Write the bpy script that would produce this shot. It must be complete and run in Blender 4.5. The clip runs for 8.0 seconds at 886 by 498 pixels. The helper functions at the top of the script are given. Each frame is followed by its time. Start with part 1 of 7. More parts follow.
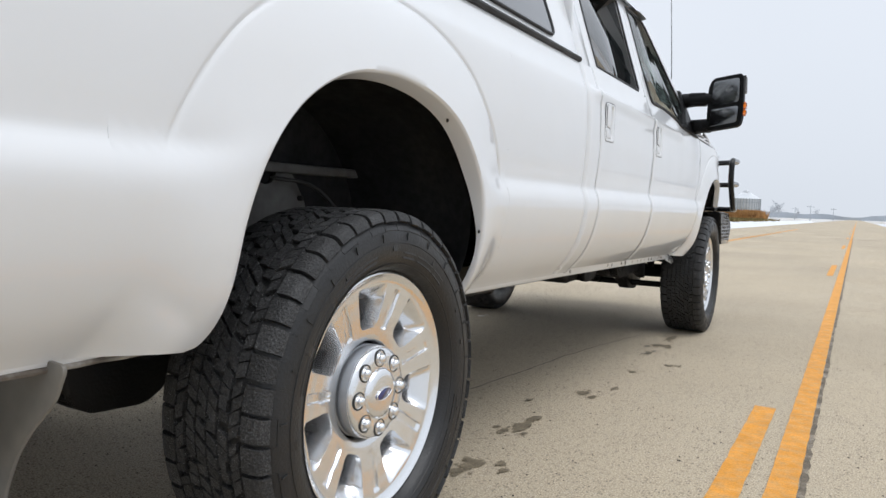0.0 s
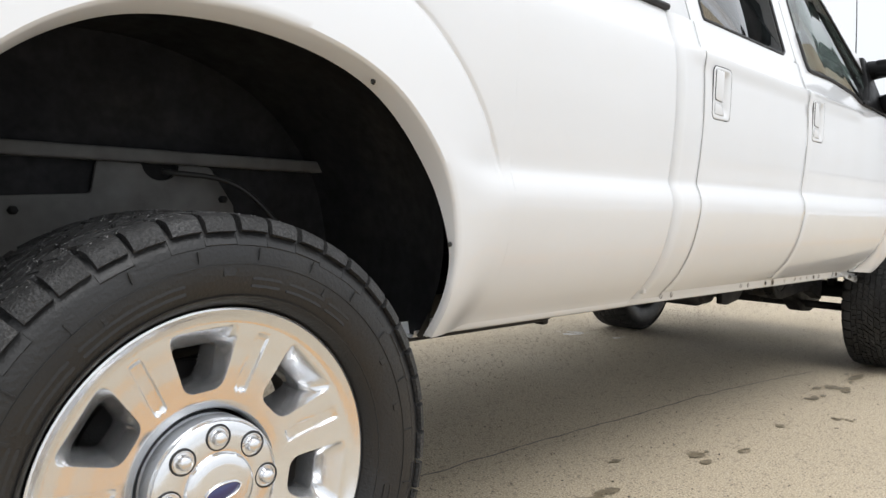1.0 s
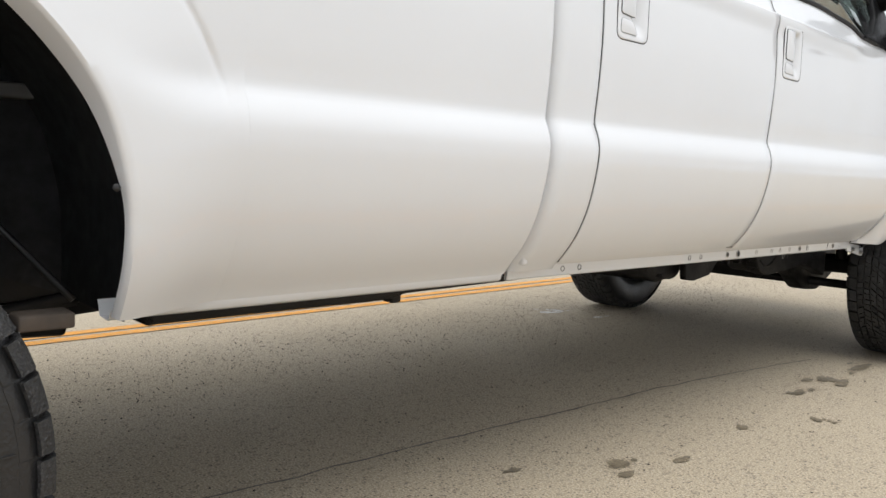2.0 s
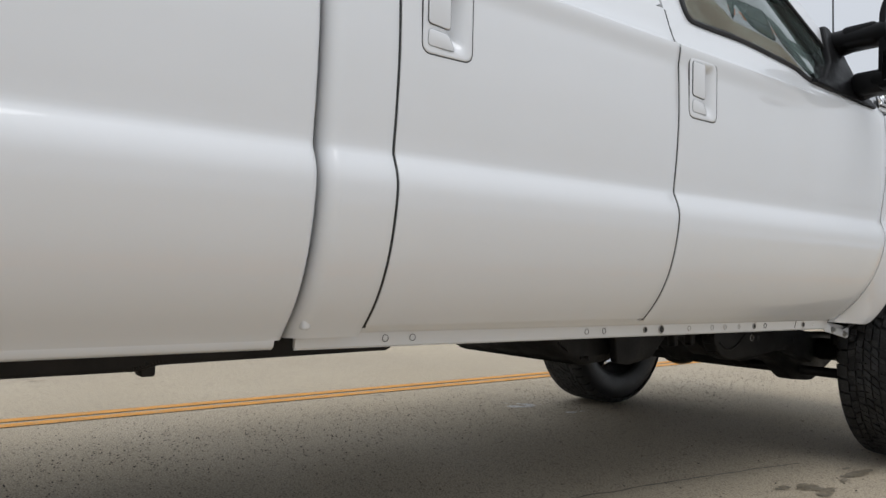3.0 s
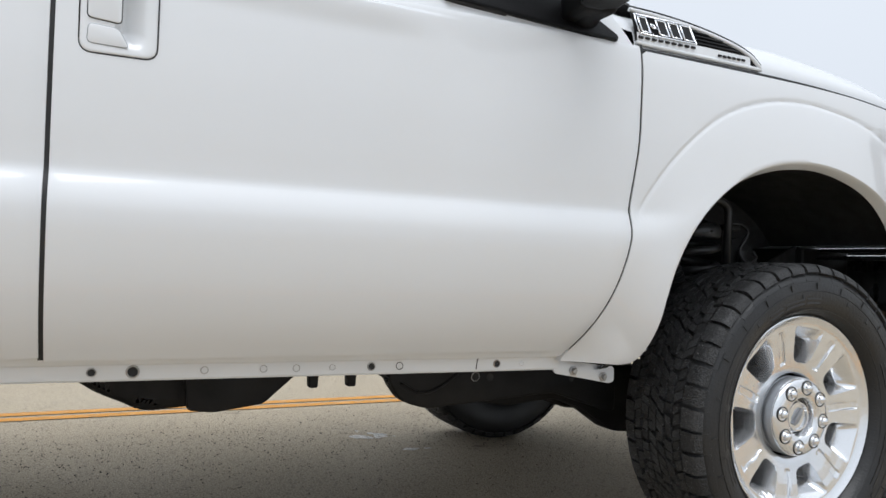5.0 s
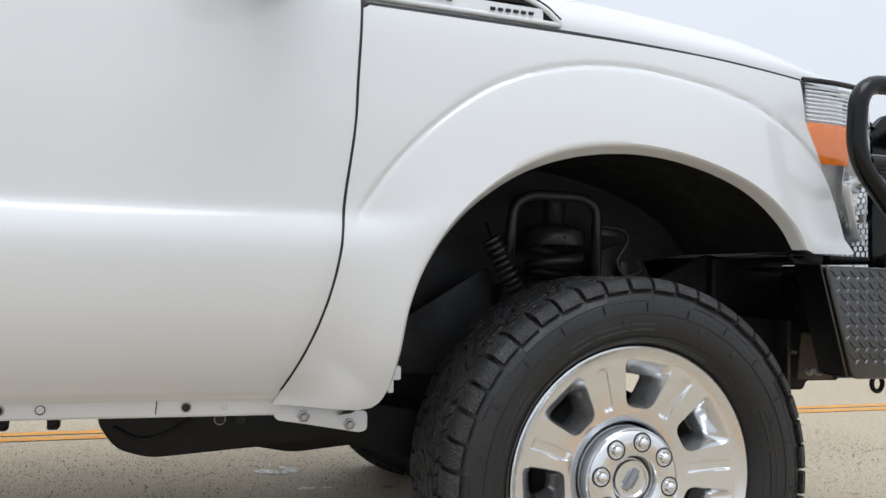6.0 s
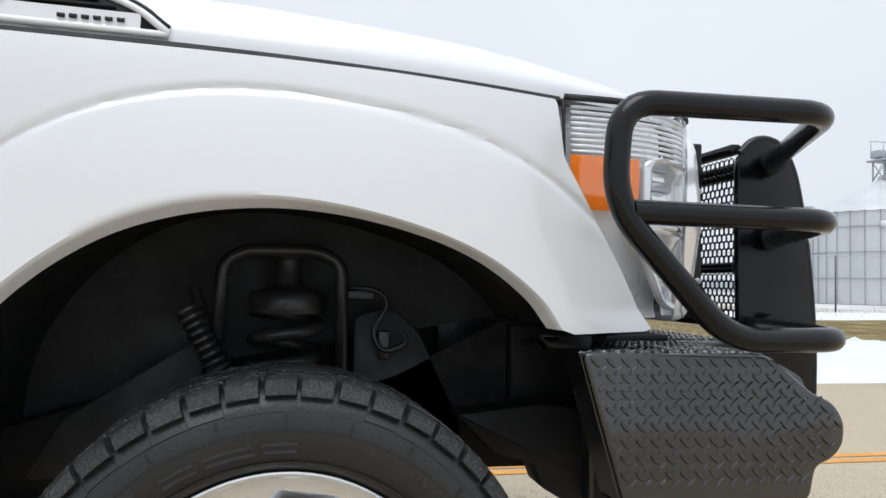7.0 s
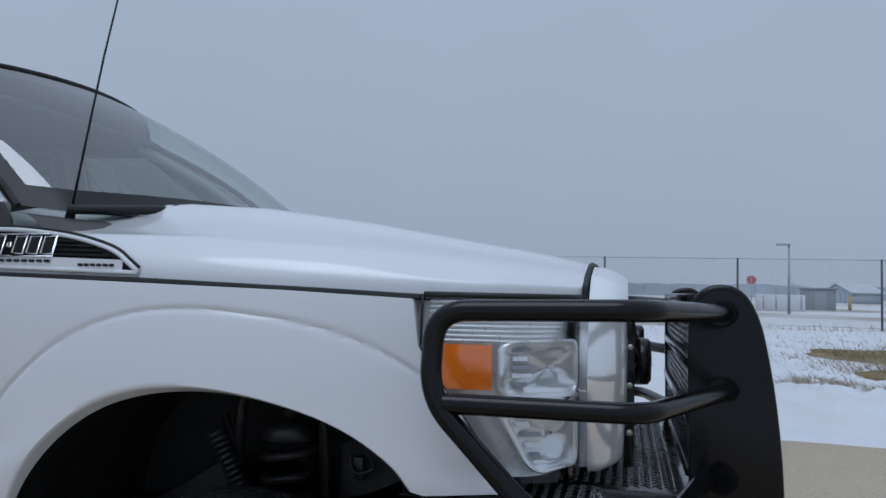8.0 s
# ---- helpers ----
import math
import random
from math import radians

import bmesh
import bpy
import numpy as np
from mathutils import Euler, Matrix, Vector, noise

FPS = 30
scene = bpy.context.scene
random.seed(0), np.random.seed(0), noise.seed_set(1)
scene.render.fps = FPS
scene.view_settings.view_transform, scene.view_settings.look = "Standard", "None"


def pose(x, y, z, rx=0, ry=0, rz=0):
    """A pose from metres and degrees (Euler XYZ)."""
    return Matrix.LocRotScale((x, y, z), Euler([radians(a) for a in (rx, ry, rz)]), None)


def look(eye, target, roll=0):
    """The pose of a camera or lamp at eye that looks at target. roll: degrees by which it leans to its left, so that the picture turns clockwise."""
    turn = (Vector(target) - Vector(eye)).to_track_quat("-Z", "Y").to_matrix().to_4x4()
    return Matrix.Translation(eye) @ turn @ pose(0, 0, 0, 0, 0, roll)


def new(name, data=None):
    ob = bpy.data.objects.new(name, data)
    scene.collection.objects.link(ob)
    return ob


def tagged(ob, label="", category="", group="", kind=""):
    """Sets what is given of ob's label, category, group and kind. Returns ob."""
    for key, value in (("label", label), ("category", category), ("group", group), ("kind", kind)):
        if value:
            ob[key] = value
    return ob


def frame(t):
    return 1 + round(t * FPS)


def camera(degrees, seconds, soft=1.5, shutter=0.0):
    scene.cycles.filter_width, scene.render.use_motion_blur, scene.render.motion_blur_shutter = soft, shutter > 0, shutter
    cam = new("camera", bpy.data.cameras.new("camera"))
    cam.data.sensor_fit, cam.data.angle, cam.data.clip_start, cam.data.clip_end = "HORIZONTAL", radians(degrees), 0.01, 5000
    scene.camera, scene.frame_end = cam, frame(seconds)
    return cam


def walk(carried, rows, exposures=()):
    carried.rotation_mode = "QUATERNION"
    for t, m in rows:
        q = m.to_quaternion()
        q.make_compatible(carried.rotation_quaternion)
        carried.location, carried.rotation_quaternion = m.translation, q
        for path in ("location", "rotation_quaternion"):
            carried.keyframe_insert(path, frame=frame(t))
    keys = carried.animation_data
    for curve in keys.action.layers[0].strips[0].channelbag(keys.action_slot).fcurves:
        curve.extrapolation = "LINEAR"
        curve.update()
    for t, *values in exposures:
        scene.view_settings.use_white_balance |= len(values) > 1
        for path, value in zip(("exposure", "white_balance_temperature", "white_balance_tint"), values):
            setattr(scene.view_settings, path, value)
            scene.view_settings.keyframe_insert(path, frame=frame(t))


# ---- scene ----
cam = camera(60.9, 8.0)
PATH = [
    (0, (1.991, -1.444, 0.872), (1.011, 0.295, 0.754), 2.1),
    (0.5, (2.059, -1.024, 0.891), (1.002, 0.67, 0.773), 1.8),
    (1, (2.059, -0.579, 0.878), (0.661, 0.846, 0.759), 1.6),
    (1.4, (2.043, -0.217, 0.873), (0.561, 1.113, 0.69), 2.0),
    (1.5, (2.047, -0.148, 0.866), (0.57, 1.184, 0.654), 1.8),
    (1.7, (2.07, -0.032, 0.858), (0.598, 1.301, 0.624), 1.6),
    (2.8, (2.158, 0.699, 0.717), (0.592, 1.942, 0.771), 1.3),
    (3, (2.189, 0.825, 0.73), (0.6, 2.038, 0.799), 1.3),
    (3.5, (2.336, 1.217, 0.767), (0.693, 2.356, 0.833), 1.3),
    (4, (2.433, 1.704, 0.769), (0.752, 2.785, 0.825), 1.2),
    (4.2, (2.436, 1.868, 0.782), (0.738, 2.925, 0.832), 1.6),
    (5.3, (2.435, 2.855, 0.818), (0.581, 3.604, 0.872), 1.7),
    (5.5, (2.404, 3.034, 0.819), (0.529, 3.728, 0.883), 1.6),
    (6, (2.368, 3.538, 0.847), (0.45, 4.099, 0.919), 1.4),
    (6.2, (2.35, 3.661, 0.868), (0.446, 4.271, 0.938), 1.2),
    (6.5, (2.302, 3.934, 0.909), (0.369, 4.442, 0.986), 1.0),
    (6.8, (2.207, 4.198, 0.947), (0.258, 4.639, 1.026), 1.1),
    (7, (2.146, 4.376, 1.0), (0.19, 4.78, 1.095), 1.2),
    (7.2, (2.129, 4.547, 1.094), (0.163, 4.899, 1.194), 1.3),
    (7.3, (2.131, 4.635, 1.147), (0.158, 4.951, 1.245), 1.2),
    (7.5, (2.163, 4.831, 1.253), (0.171, 4.986, 1.337), 1.4),
    (7.6, (2.201, 4.912, 1.284), (0.205, 4.997, 1.38), 1.2),
    (7.8, (2.32, 5.076, 1.325), (0.327, 4.943, 1.427), 1.1),
    (8, (2.455, 5.263, 1.348), (0.514, 4.79, 1.453), 1.3),
]
walk(cam, [(t, look(eye, target, roll)) for t, eye, target, roll in PATH], [(0, -0.02, 6100, 10), (0.5, 0.0, 6150, 10), (1, 0.25, 6350, 10), (1.6, 0.25, 6450, 10), (2.4, -0.1, 6200, 10), (2.9, -0.4, 6150, 10), (3.5, 0, 6100, 10), (5.5, -0.05, 6050, 9), (6.9, 0.05, 6100, 9), (7.2, -0.2, 6000, 9), (7.45, -0.70, 5480, 10), (7.7, -1.02, 5270, 10), (8, -1.02, 5270, 10)])

# light: overcast winter day, a bright even sky with a weak, very wide sun behind the cloud
world = bpy.data.worlds.new("world")
scene.world = world
world.use_nodes = True
wt = world.node_tree
wt.nodes.clear()
w_out = wt.nodes.new("ShaderNodeOutputWorld")
w_bg = wt.nodes.new("ShaderNodeBackground")
w_sky = wt.nodes.new("ShaderNodeTexSky")
w_sky.sky_type = "NISHITA"
w_sky.sun_disc = False
w_sky.sun_elevation = radians(68)
w_sky.sun_rotation = radians(100)
w_sky.dust_density = 6.0
w_grey = wt.nodes.new("ShaderNodeHueSaturation")
w_grey.inputs["Saturation"].default_value = 0.1
w_grey.inputs["Value"].default_value = 0.10
wt.links.new(w_sky.outputs["Color"], w_grey.inputs["Color"])
w_geo = wt.nodes.new("ShaderNodeTexCoord")
w_sep = wt.nodes.new("ShaderNodeSeparateXYZ")
wt.links.new(w_geo.outputs["Generated"], w_sep.inputs[0])
w_ramp = wt.nodes.new("ShaderNodeValToRGB")
w_ramp.color_ramp.elements[0].position = 0.0
w_ramp.color_ramp.elements[0].color = (0.86, 0.885, 0.915, 1)
w_ramp.color_ramp.elements[1].position = 1.0
w_ramp.color_ramp.elements[1].color = (1.38, 1.41, 1.45, 1)
el = w_ramp.color_ramp.elements.new(0.35)
el.color = (0.94, 0.965, 1.0, 1)
wt.links.new(w_sep.outputs["Z"], w_ramp.inputs[0])
w_noise = wt.nodes.new("ShaderNodeTexNoise")
w_noise.inputs["Scale"].default_value = 1.6
w_noise.inputs["Detail"].default_value = 3
wt.links.new(w_geo.outputs["Generated"], w_noise.inputs["Vector"])
w_cloud = wt.nodes.new("ShaderNodeMapRange")
w_cloud.inputs["To Min"].default_value = 0.9
w_cloud.inputs["To Max"].default_value = 1.1
wt.links.new(w_noise.outputs["Fac"], w_cloud.inputs["Value"])
w_mul = wt.nodes.new("ShaderNodeVectorMath")
w_mul.operation = "SCALE"
wt.links.new(w_ramp.outputs["Color"], w_mul.inputs[0])
wt.links.new(w_cloud.outputs["Result"], w_mul.inputs["Scale"])
w_mix = wt.nodes.new("ShaderNodeMix")
w_mix.data_type = "RGBA"
w_mix.inputs["Factor"].default_value = 0.85
wt.links.new(w_grey.outputs["Color"], w_mix.inputs["A"])
wt.links.new(w_mul.outputs[0], w_mix.inputs["B"])
wt.links.new(w_mix.outputs["Result"], w_bg.inputs["Color"])
w_bg.inputs["Strength"].default_value = 1.0
wt.links.new(w_bg.outputs[0], w_out.inputs[0])

sun = new("sun", bpy.data.lights.new("sun", "SUN"))
sun.data.energy = 1.5
sun.data.angle = radians(40)
sun.data.color = (1.0, 0.97, 0.93)
sun.matrix_world = look((4.5, 1.5, 12), (0, 3, 0))


# ---- materials ----
def material(name, base, rough=0.5, metal=0.0, coat=0.0, spec=0.5, var=0.12, scale=6.0, grain=0.0, grain_scale=120.0,
             bump=0.0, bump_scale=80.0, tint=None, tint_scale=1.5, tint_amount=0.0, island=0.0, coat_rough=0.03):
    """A Principled surface with two scales of variation, stains of a second tint, and relief."""
    m = bpy.data.materials.new(name)
    m.use_nodes = True
    nt = m.node_tree
    b = nt.nodes["Principled BSDF"]
    b.inputs["Roughness"].default_value = rough
    b.inputs["Metallic"].default_value = metal
    b.inputs["Coat Weight"].default_value = coat
    b.inputs["Coat Roughness"].default_value = coat_rough
    b.inputs["Specular IOR Level"].default_value = spec
    co = nt.nodes.new("ShaderNodeTexCoord")

    def noise_at(s, detail=4.0):
        n = nt.nodes.new("ShaderNodeTexNoise")
        n.inputs["Scale"].default_value = s
        n.inputs["Detail"].default_value = detail
        nt.links.new(co.outputs["Object"], n.inputs["Vector"])
        return n.outputs["Fac"]

    def ranged(sock, lo, hi, a=0.3, z=0.7):
        r = nt.nodes.new("ShaderNodeMapRange")
        r.inputs["From Min"].default_value = a
        r.inputs["From Max"].default_value = z
        r.inputs["To Min"].default_value = lo
        r.inputs["To Max"].default_value = hi
        nt.links.new(sock, r.inputs["Value"])
        return r.outputs["Result"]

    def times(a, sock):
        v = nt.nodes.new("ShaderNodeVectorMath")
        v.operation = "SCALE"
        nt.links.new(a, v.inputs[0])
        nt.links.new(sock, v.inputs["Scale"])
        return v.outputs[0]

    rgb = nt.nodes.new("ShaderNodeRGB")
    rgb.outputs[0].default_value = (*base, 1)
    col = rgb.outputs[0]
    if tint is not None:
        mx = nt.nodes.new("ShaderNodeMix")
        mx.data_type = "RGBA"
        mx.inputs["B"].default_value = (*tint, 1)
        nt.links.new(ranged(noise_at(tint_scale, 6), 0.0, tint_amount, 0.45, 0.7), mx.inputs["Factor"])
        nt.links.new(col, mx.inputs["A"])
        col = mx.outputs["Result"]
    col = times(col, ranged(noise_at(scale), 1 - var, 1 + var))
    if grain:
        col = times(col, ranged(noise_at(grain_scale, 2), 1 - grain, 1 + grain))
    if island:
        g = nt.nodes.new("ShaderNodeNewGeometry")
        col = times(col, ranged(g.outputs["Random Per Island"], 1 - island, 1 + island, 0, 1))
    nt.links.new(col, b.inputs["Base Color"])
    nt.links.new(ranged(noise_at(scale * 2.3), max(0.02, rough * 0.8), min(1, rough * 1.2)), b.inputs["Roughness"])
    if bump:
        bp = nt.nodes.new("ShaderNodeBump")
        bp.inputs["Strength"].default_value = bump
        bp.inputs["Distance"].default_value = 0.004
        nt.links.new(noise_at(bump_scale, 4), bp.inputs["Height"])
        nt.links.new(bp.outputs[0], b.inputs["Normal"])
    return m


WHITE = material("white_paint", (0.70, 0.71, 0.72), 0.36, coat=1.0, var=0.012, scale=2.0, tint=(0.66, 0.63, 0.57), tint_scale=3.0, tint_amount=0.06)
BLACK = material("black_powder_coat", (0.0035, 0.0035, 0.004), 0.17, var=0.2, bump=0.06, bump_scale=400, spec=0.32)
BLACK_PLATE = material("black_tread_plate", (0.0042, 0.0042, 0.0048), 0.30, var=0.25, bump=0.3, bump_scale=350, tint=(0.025, 0.023, 0.022), tint_scale=6, tint_amount=0.3, spec=0.6, coat=1.0, coat_rough=0.1)
PLASTIC = material("black_plastic", (0.006, 0.006, 0.0065), 0.45, var=0.15, bump=0.2, bump_scale=700, spec=0.14)
COWL = material("grey_cowl_plastic", (0.05, 0.047, 0.045), 0.45, var=0.12, bump=0.2, bump_scale=600)
RAIL = material("dusty_steel_rail", (0.11, 0.11, 0.108), 0.7, var=0.2, scale=14, tint=(0.07, 0.065, 0.06), tint_scale=9, tint_amount=0.6)
RUSTY = material("dusty_rust", (0.075, 0.06, 0.048), 0.8, var=0.3, tint=(0.12, 0.09, 0.065), tint_scale=20, tint_amount=0.6)
CHASSIS = material("chassis_black", (0.008, 0.008, 0.0085), 0.55, spec=0.25, var=0.3, tint=(0.024, 0.021, 0.018), tint_scale=5, tint_amount=0.45, bump=0.3, bump_scale=120)
LINER = material("liner_felt", (0.016, 0.0165, 0.018), 0.8, var=0.3, tint=(0.032, 0.031, 0.029), tint_scale=5, tint_amount=0.6, grain=0.25, grain_scale=45, spec=0.2)
RUBBER = material("tyre_rubber", (0.0145, 0.0148, 0.0155), 0.44, spec=0.45, var=0.2, tint=(0.019, 0.018, 0.016), tint_scale=9, tint_amount=0.5, bump=0.35, bump_scale=160)
TREAD = material("tread_rubber", (0.0125, 0.0127, 0.0133), 0.6, var=0.25, tint=(0.075, 0.074, 0.073), tint_scale=260, tint_amount=0.6, bump=1.0, bump_scale=190, island=0.4, grain=0.35, grain_scale=420)
CHROME = material("polished_alloy", (0.80, 0.81, 0.825), 0.18, metal=0.86, var=0.015, scale=5)
CHROME_DULL = material("cast_alloy", (0.34, 0.355, 0.375), 0.4, metal=0.6, var=0.12, scale=20, bump=0.1, bump_scale=200)
BRIGHT = material("bright_chrome", (0.85, 0.86, 0.88), 0.06, metal=1.0, var=0.02)
SUSPENSION = material("suspension_black", (0.022, 0.022, 0.023), 0.34, var=0.3, tint=(0.07, 0.065, 0.06), tint_scale=8, tint_amount=0.4)
WELL = material("front_liner", (0.014, 0.0145, 0.016), 0.6, var=0.3, tint=(0.021, 0.020, 0.018), tint_scale=5, tint_amount=0.5, grain=0.3, grain_scale=50)
BARREL = material("barrel_alloy", (0.03, 0.03, 0.031), 0.5, metal=0.4, var=0.2)
GREY_STEEL = material("galvanised_bolt", (0.4, 0.4, 0.39), 0.45, metal=0.9, var=0.25, scale=60, tint=(0.25, 0.16, 0.09), tint_scale=70, tint_amount=0.5)
AMBER = material("amber_lens", (1.0, 0.235, 0.010), 0.25, coat=1.0, var=0.05, scale=40)
BADGE_BLUE = material("badge_dark_blue", (0.02, 0.025, 0.12), 0.2, coat=1.0)
# black for rubber seals, and for shade painted into gaps and holes
SEAL_AND_GAP = material("seal_and_gap_black", (0.012, 0.012, 0.012), 0.6)
HEADLINER = material("headliner_cloth", (0.33, 0.335, 0.33), 0.9, var=0.05, bump=0.2, bump_scale=300)
CABIN = material("cabin_trim", (0.055, 0.053, 0.05), 0.8, var=0.2)
SEAT = material("seat_leather", (0.16, 0.14, 0.115), 0.55, var=0.15, bump=0.3, bump_scale=90)
SILVER = material("headlamp_reflector", (0.90, 0.91, 0.92), 0.32, metal=0.2, var=0.04, scale=30)
FRIT = material("black_glass_border", (0.012, 0.012, 0.013), 0.35, spec=0.25)
LAMP_CHROME = material("lamp_chrome", (0.92, 0.93, 0.94), 0.12, metal=0.5, var=0.02)
MIRROR = material("mirror_glass", (0.17, 0.175, 0.18), 0.22, metal=1.0, var=0.0)


def glass(name, tint, gloss=0.1, rough=0.0):
    """Thin tinted glass: see-through, with a gloss that grows towards grazing angles."""
    m = bpy.data.materials.new(name)
    m.use_nodes = True
    nt = m.node_tree
    nt.nodes.clear()
    out = nt.nodes.new("ShaderNodeOutputMaterial")
    mix = nt.nodes.new("ShaderNodeMixShader")
    lw = nt.nodes.new("ShaderNodeLayerWeight")
    lw.inputs["Blend"].default_value = 0.5
    power = nt.nodes.new("ShaderNodeMath")
    power.operation = "POWER"
    power.inputs[1].default_value = 5.0
    rng_n = nt.nodes.new("ShaderNodeMapRange")
    rng_n.inputs["To Min"].default_value = gloss
    rng_n.inputs["To Max"].default_value = 1.0
    tr = nt.nodes.new("ShaderNodeBsdfTransparent")
    tr.inputs["Color"].default_value = (*tint, 1)
    gl = nt.nodes.new("ShaderNodeBsdfGlossy")
    gl.inputs["Roughness"].default_value = rough
    nt.links.new(lw.outputs["Facing"], power.inputs[0])
    nt.links.new(power.outputs[0], rng_n.inputs["Value"])
    nt.links.new(rng_n.outputs["Result"], mix.inputs[0])
    nt.links.new(tr.outputs[0], mix.inputs[1])
    nt.links.new(gl.outputs[0], mix.inputs[2])
    nt.links.new(mix.outputs[0], out.inputs[0])
    return m


DARK_GLASS = glass("privacy_glass", (0.16, 0.17, 0.175), 0.40)
SIDE_GLASS = glass("side_glass", (0.55, 0.60, 0.575), 0.33)
SCREEN_GLASS = glass("windscreen_glass", (0.80, 0.88, 0.84), 0.24)
LENS = glass("clear_lens", (0.95, 0.96, 0.97), 0.05)


# ---- mesh helpers ----
def mesh_of(name, verts, faces, mat, smooth=True):
    me = bpy.data.meshes.new(name)
    me.from_pydata([tuple(v) for v in verts], [], faces)
    me.materials.append(mat)
    if smooth:
        me.polygons.foreach_set("use_smooth", [True] * len(me.polygons))
    me.update()
    return me


def thing(name, label, category, m=None, group="", kind=""):
    ob = new(name)
    if m is not None:
        ob.matrix_world = m
    return tagged(ob, label, category, group, kind)


def part(name, src, mat, parent, label="", smooth=True, sharp=None):
    """Link a bmesh, a (verts, faces) pair or a mesh as one part under parent."""
    if isinstance(src, bmesh.types.BMesh):
        me = bpy.data.meshes.new(name)
        src.to_mesh(me)
        src.free()
        me.materials.append(mat)
        if smooth:
            me.polygons.foreach_set("use_smooth", [True] * len(me.polygons))
    elif isinstance(src, bpy.types.Mesh):
        me = src
    else:
        me = mesh_of(name, src[0], src[1], mat, smooth)
    if smooth and sharp is not None:
        me.set_sharp_from_angle(angle=radians(sharp))
    ob = new(name, me)
    ob.parent = parent
    if label:
        tagged(ob, label)
    return ob


def join(*pieces):
    """Join (verts, faces) pairs into one."""
    vs, fs = [], []
    for v, f in pieces:
        n = len(vs)
        vs.extend(v)
        fs.extend([tuple(i + n for i in q) for q in f])
    return vs, fs


def grid_faces(nu, nv, close_u=False, close_v=False):
    fs = []
    for i in range(nu if close_u else nu - 1):
        for j in range(nv if close_v else nv - 1):
            a, b = i * nv + j, ((i + 1) % nu) * nv + j
            c, d = ((i + 1) % nu) * nv + (j + 1) % nv, i * nv + (j + 1) % nv
            fs.append((a, b, c, d))
    return fs


def box(x0, x1, y0, y1, z0, z1, bevel=0.0, segments=2):
    bm = bmesh.new()
    bmesh.ops.create_cube(bm, size=1.0, matrix=Matrix.Translation(((x0 + x1) / 2, (y0 + y1) / 2, (z0 + z1) / 2)) @ Matrix.Diagonal((abs(x1 - x0), abs(y1 - y0), abs(z1 - z0), 1)))
    if bevel:
        bmesh.ops.bevel(bm, geom=bm.edges[:], offset=bevel, segments=segments, affect="EDGES", profile=0.5)
    return as_pair(bm)


def as_pair(bm):
    bm.verts.index_update()
    out = ([v.co.copy() for v in bm.verts], [tuple(v.index for v in f.verts) for f in bm.faces])
    bm.free()
    return out


def slab(outline, axis, a, b, bevel=0.004, segments=2):
    """Extrude a flat outline (two coordinates) along axis x, y or z from a to b, with rounded edges."""
    place = {"x": lambda p, q, d: (d, p, q), "y": lambda p, q, d: (p, d, q), "z": lambda p, q, d: (p, q, d)}[axis]
    bm = bmesh.new()
    bottom = [bm.verts.new(place(p, q, a)) for p, q in outline]
    top = [bm.verts.new(place(p, q, b)) for p, q in outline]
    n = len(outline)
    bm.faces.new(bottom[::-1])
    bm.faces.new(top)
    for i in range(n):
        bm.faces.new((bottom[i], bottom[(i + 1) % n], top[(i + 1) % n], top[i]))
    bmesh.ops.recalc_face_normals(bm, faces=bm.faces[:])
    if bevel:
        bmesh.ops.bevel(bm, geom=[e for e in bm.edges], offset=bevel, segments=segments, affect="EDGES", profile=0.5)
    return as_pair(bm)


def rounded(points, radius, n=5):
    """Round the corners of a closed 2D outline."""
    out = []
    m = len(points)
    for i in range(m):
        p0, p1, p2 = (Vector(points[(i + k) % m]) for k in (-1, 0, 1))
        a, b = (p0 - p1), (p2 - p1)
        r = min(radius, a.length * 0.45, b.length * 0.45)
        a, b = p1 + a.normalized() * r, p1 + b.normalized() * r
        for k in range(n + 1):
            t = k / n
            out.append(tuple((1 - t) ** 2 * a + 2 * t * (1 - t) * p1 + t * t * b))
    return out


def smooth_line(points, n=8, closed=False):
    """Catmull-Rom through the given points, in any dimension."""
    P = [np.array(p, float) for p in points]
    m = len(P)
    out = []
    for i in range(m if closed else m - 1):
        p0 = P[(i - 1) % m] if closed or i > 0 else 2 * P[0] - P[1]
        p1, p2 = P[i], P[(i + 1) % m]
        p3 = P[(i + 2) % m] if closed or i + 2 < m else 2 * P[-1] - P[-2]
        for k in range(n):
            t = k / n
            out.append(0.5 * (2 * p1 + (p2 - p0) * t + (2 * p0 - 5 * p1 + 4 * p2 - p3) * t * t + (3 * p1 - p0 - 3 * p2 + p3) * t ** 3))
    if not closed:
        out.append(P[-1])
    return np.array(out)


def resample(line, n):
    line = np.array(line, float)
    d = np.concatenate([[0], np.cumsum(np.linalg.norm(np.diff(line, axis=0), axis=1))])
    s = np.linspace(0, d[-1], n)
    return np.stack([np.interp(s, d, line[:, k]) for k in range(line.shape[1])], 1)


def fillet(points, radius, n=6):
    """An open 3D path with its corners rounded."""
    P = [Vector(p) for p in points]
    out = [P[0]]
    for i in range(1, len(P) - 1):
        a, b = P[i - 1] - P[i], P[i + 1] - P[i]
        r = min(radius, a.length * 0.48, b.length * 0.48)
        a, b = P[i] + a.normalized() * r, P[i] + b.normalized() * r
        for k in range(n + 1):
            t = k / n
            out.append((1 - t) ** 2 * a + 2 * t * (1 - t) * P[i] + t * t * b)
    out.append(P[-1])
    return out


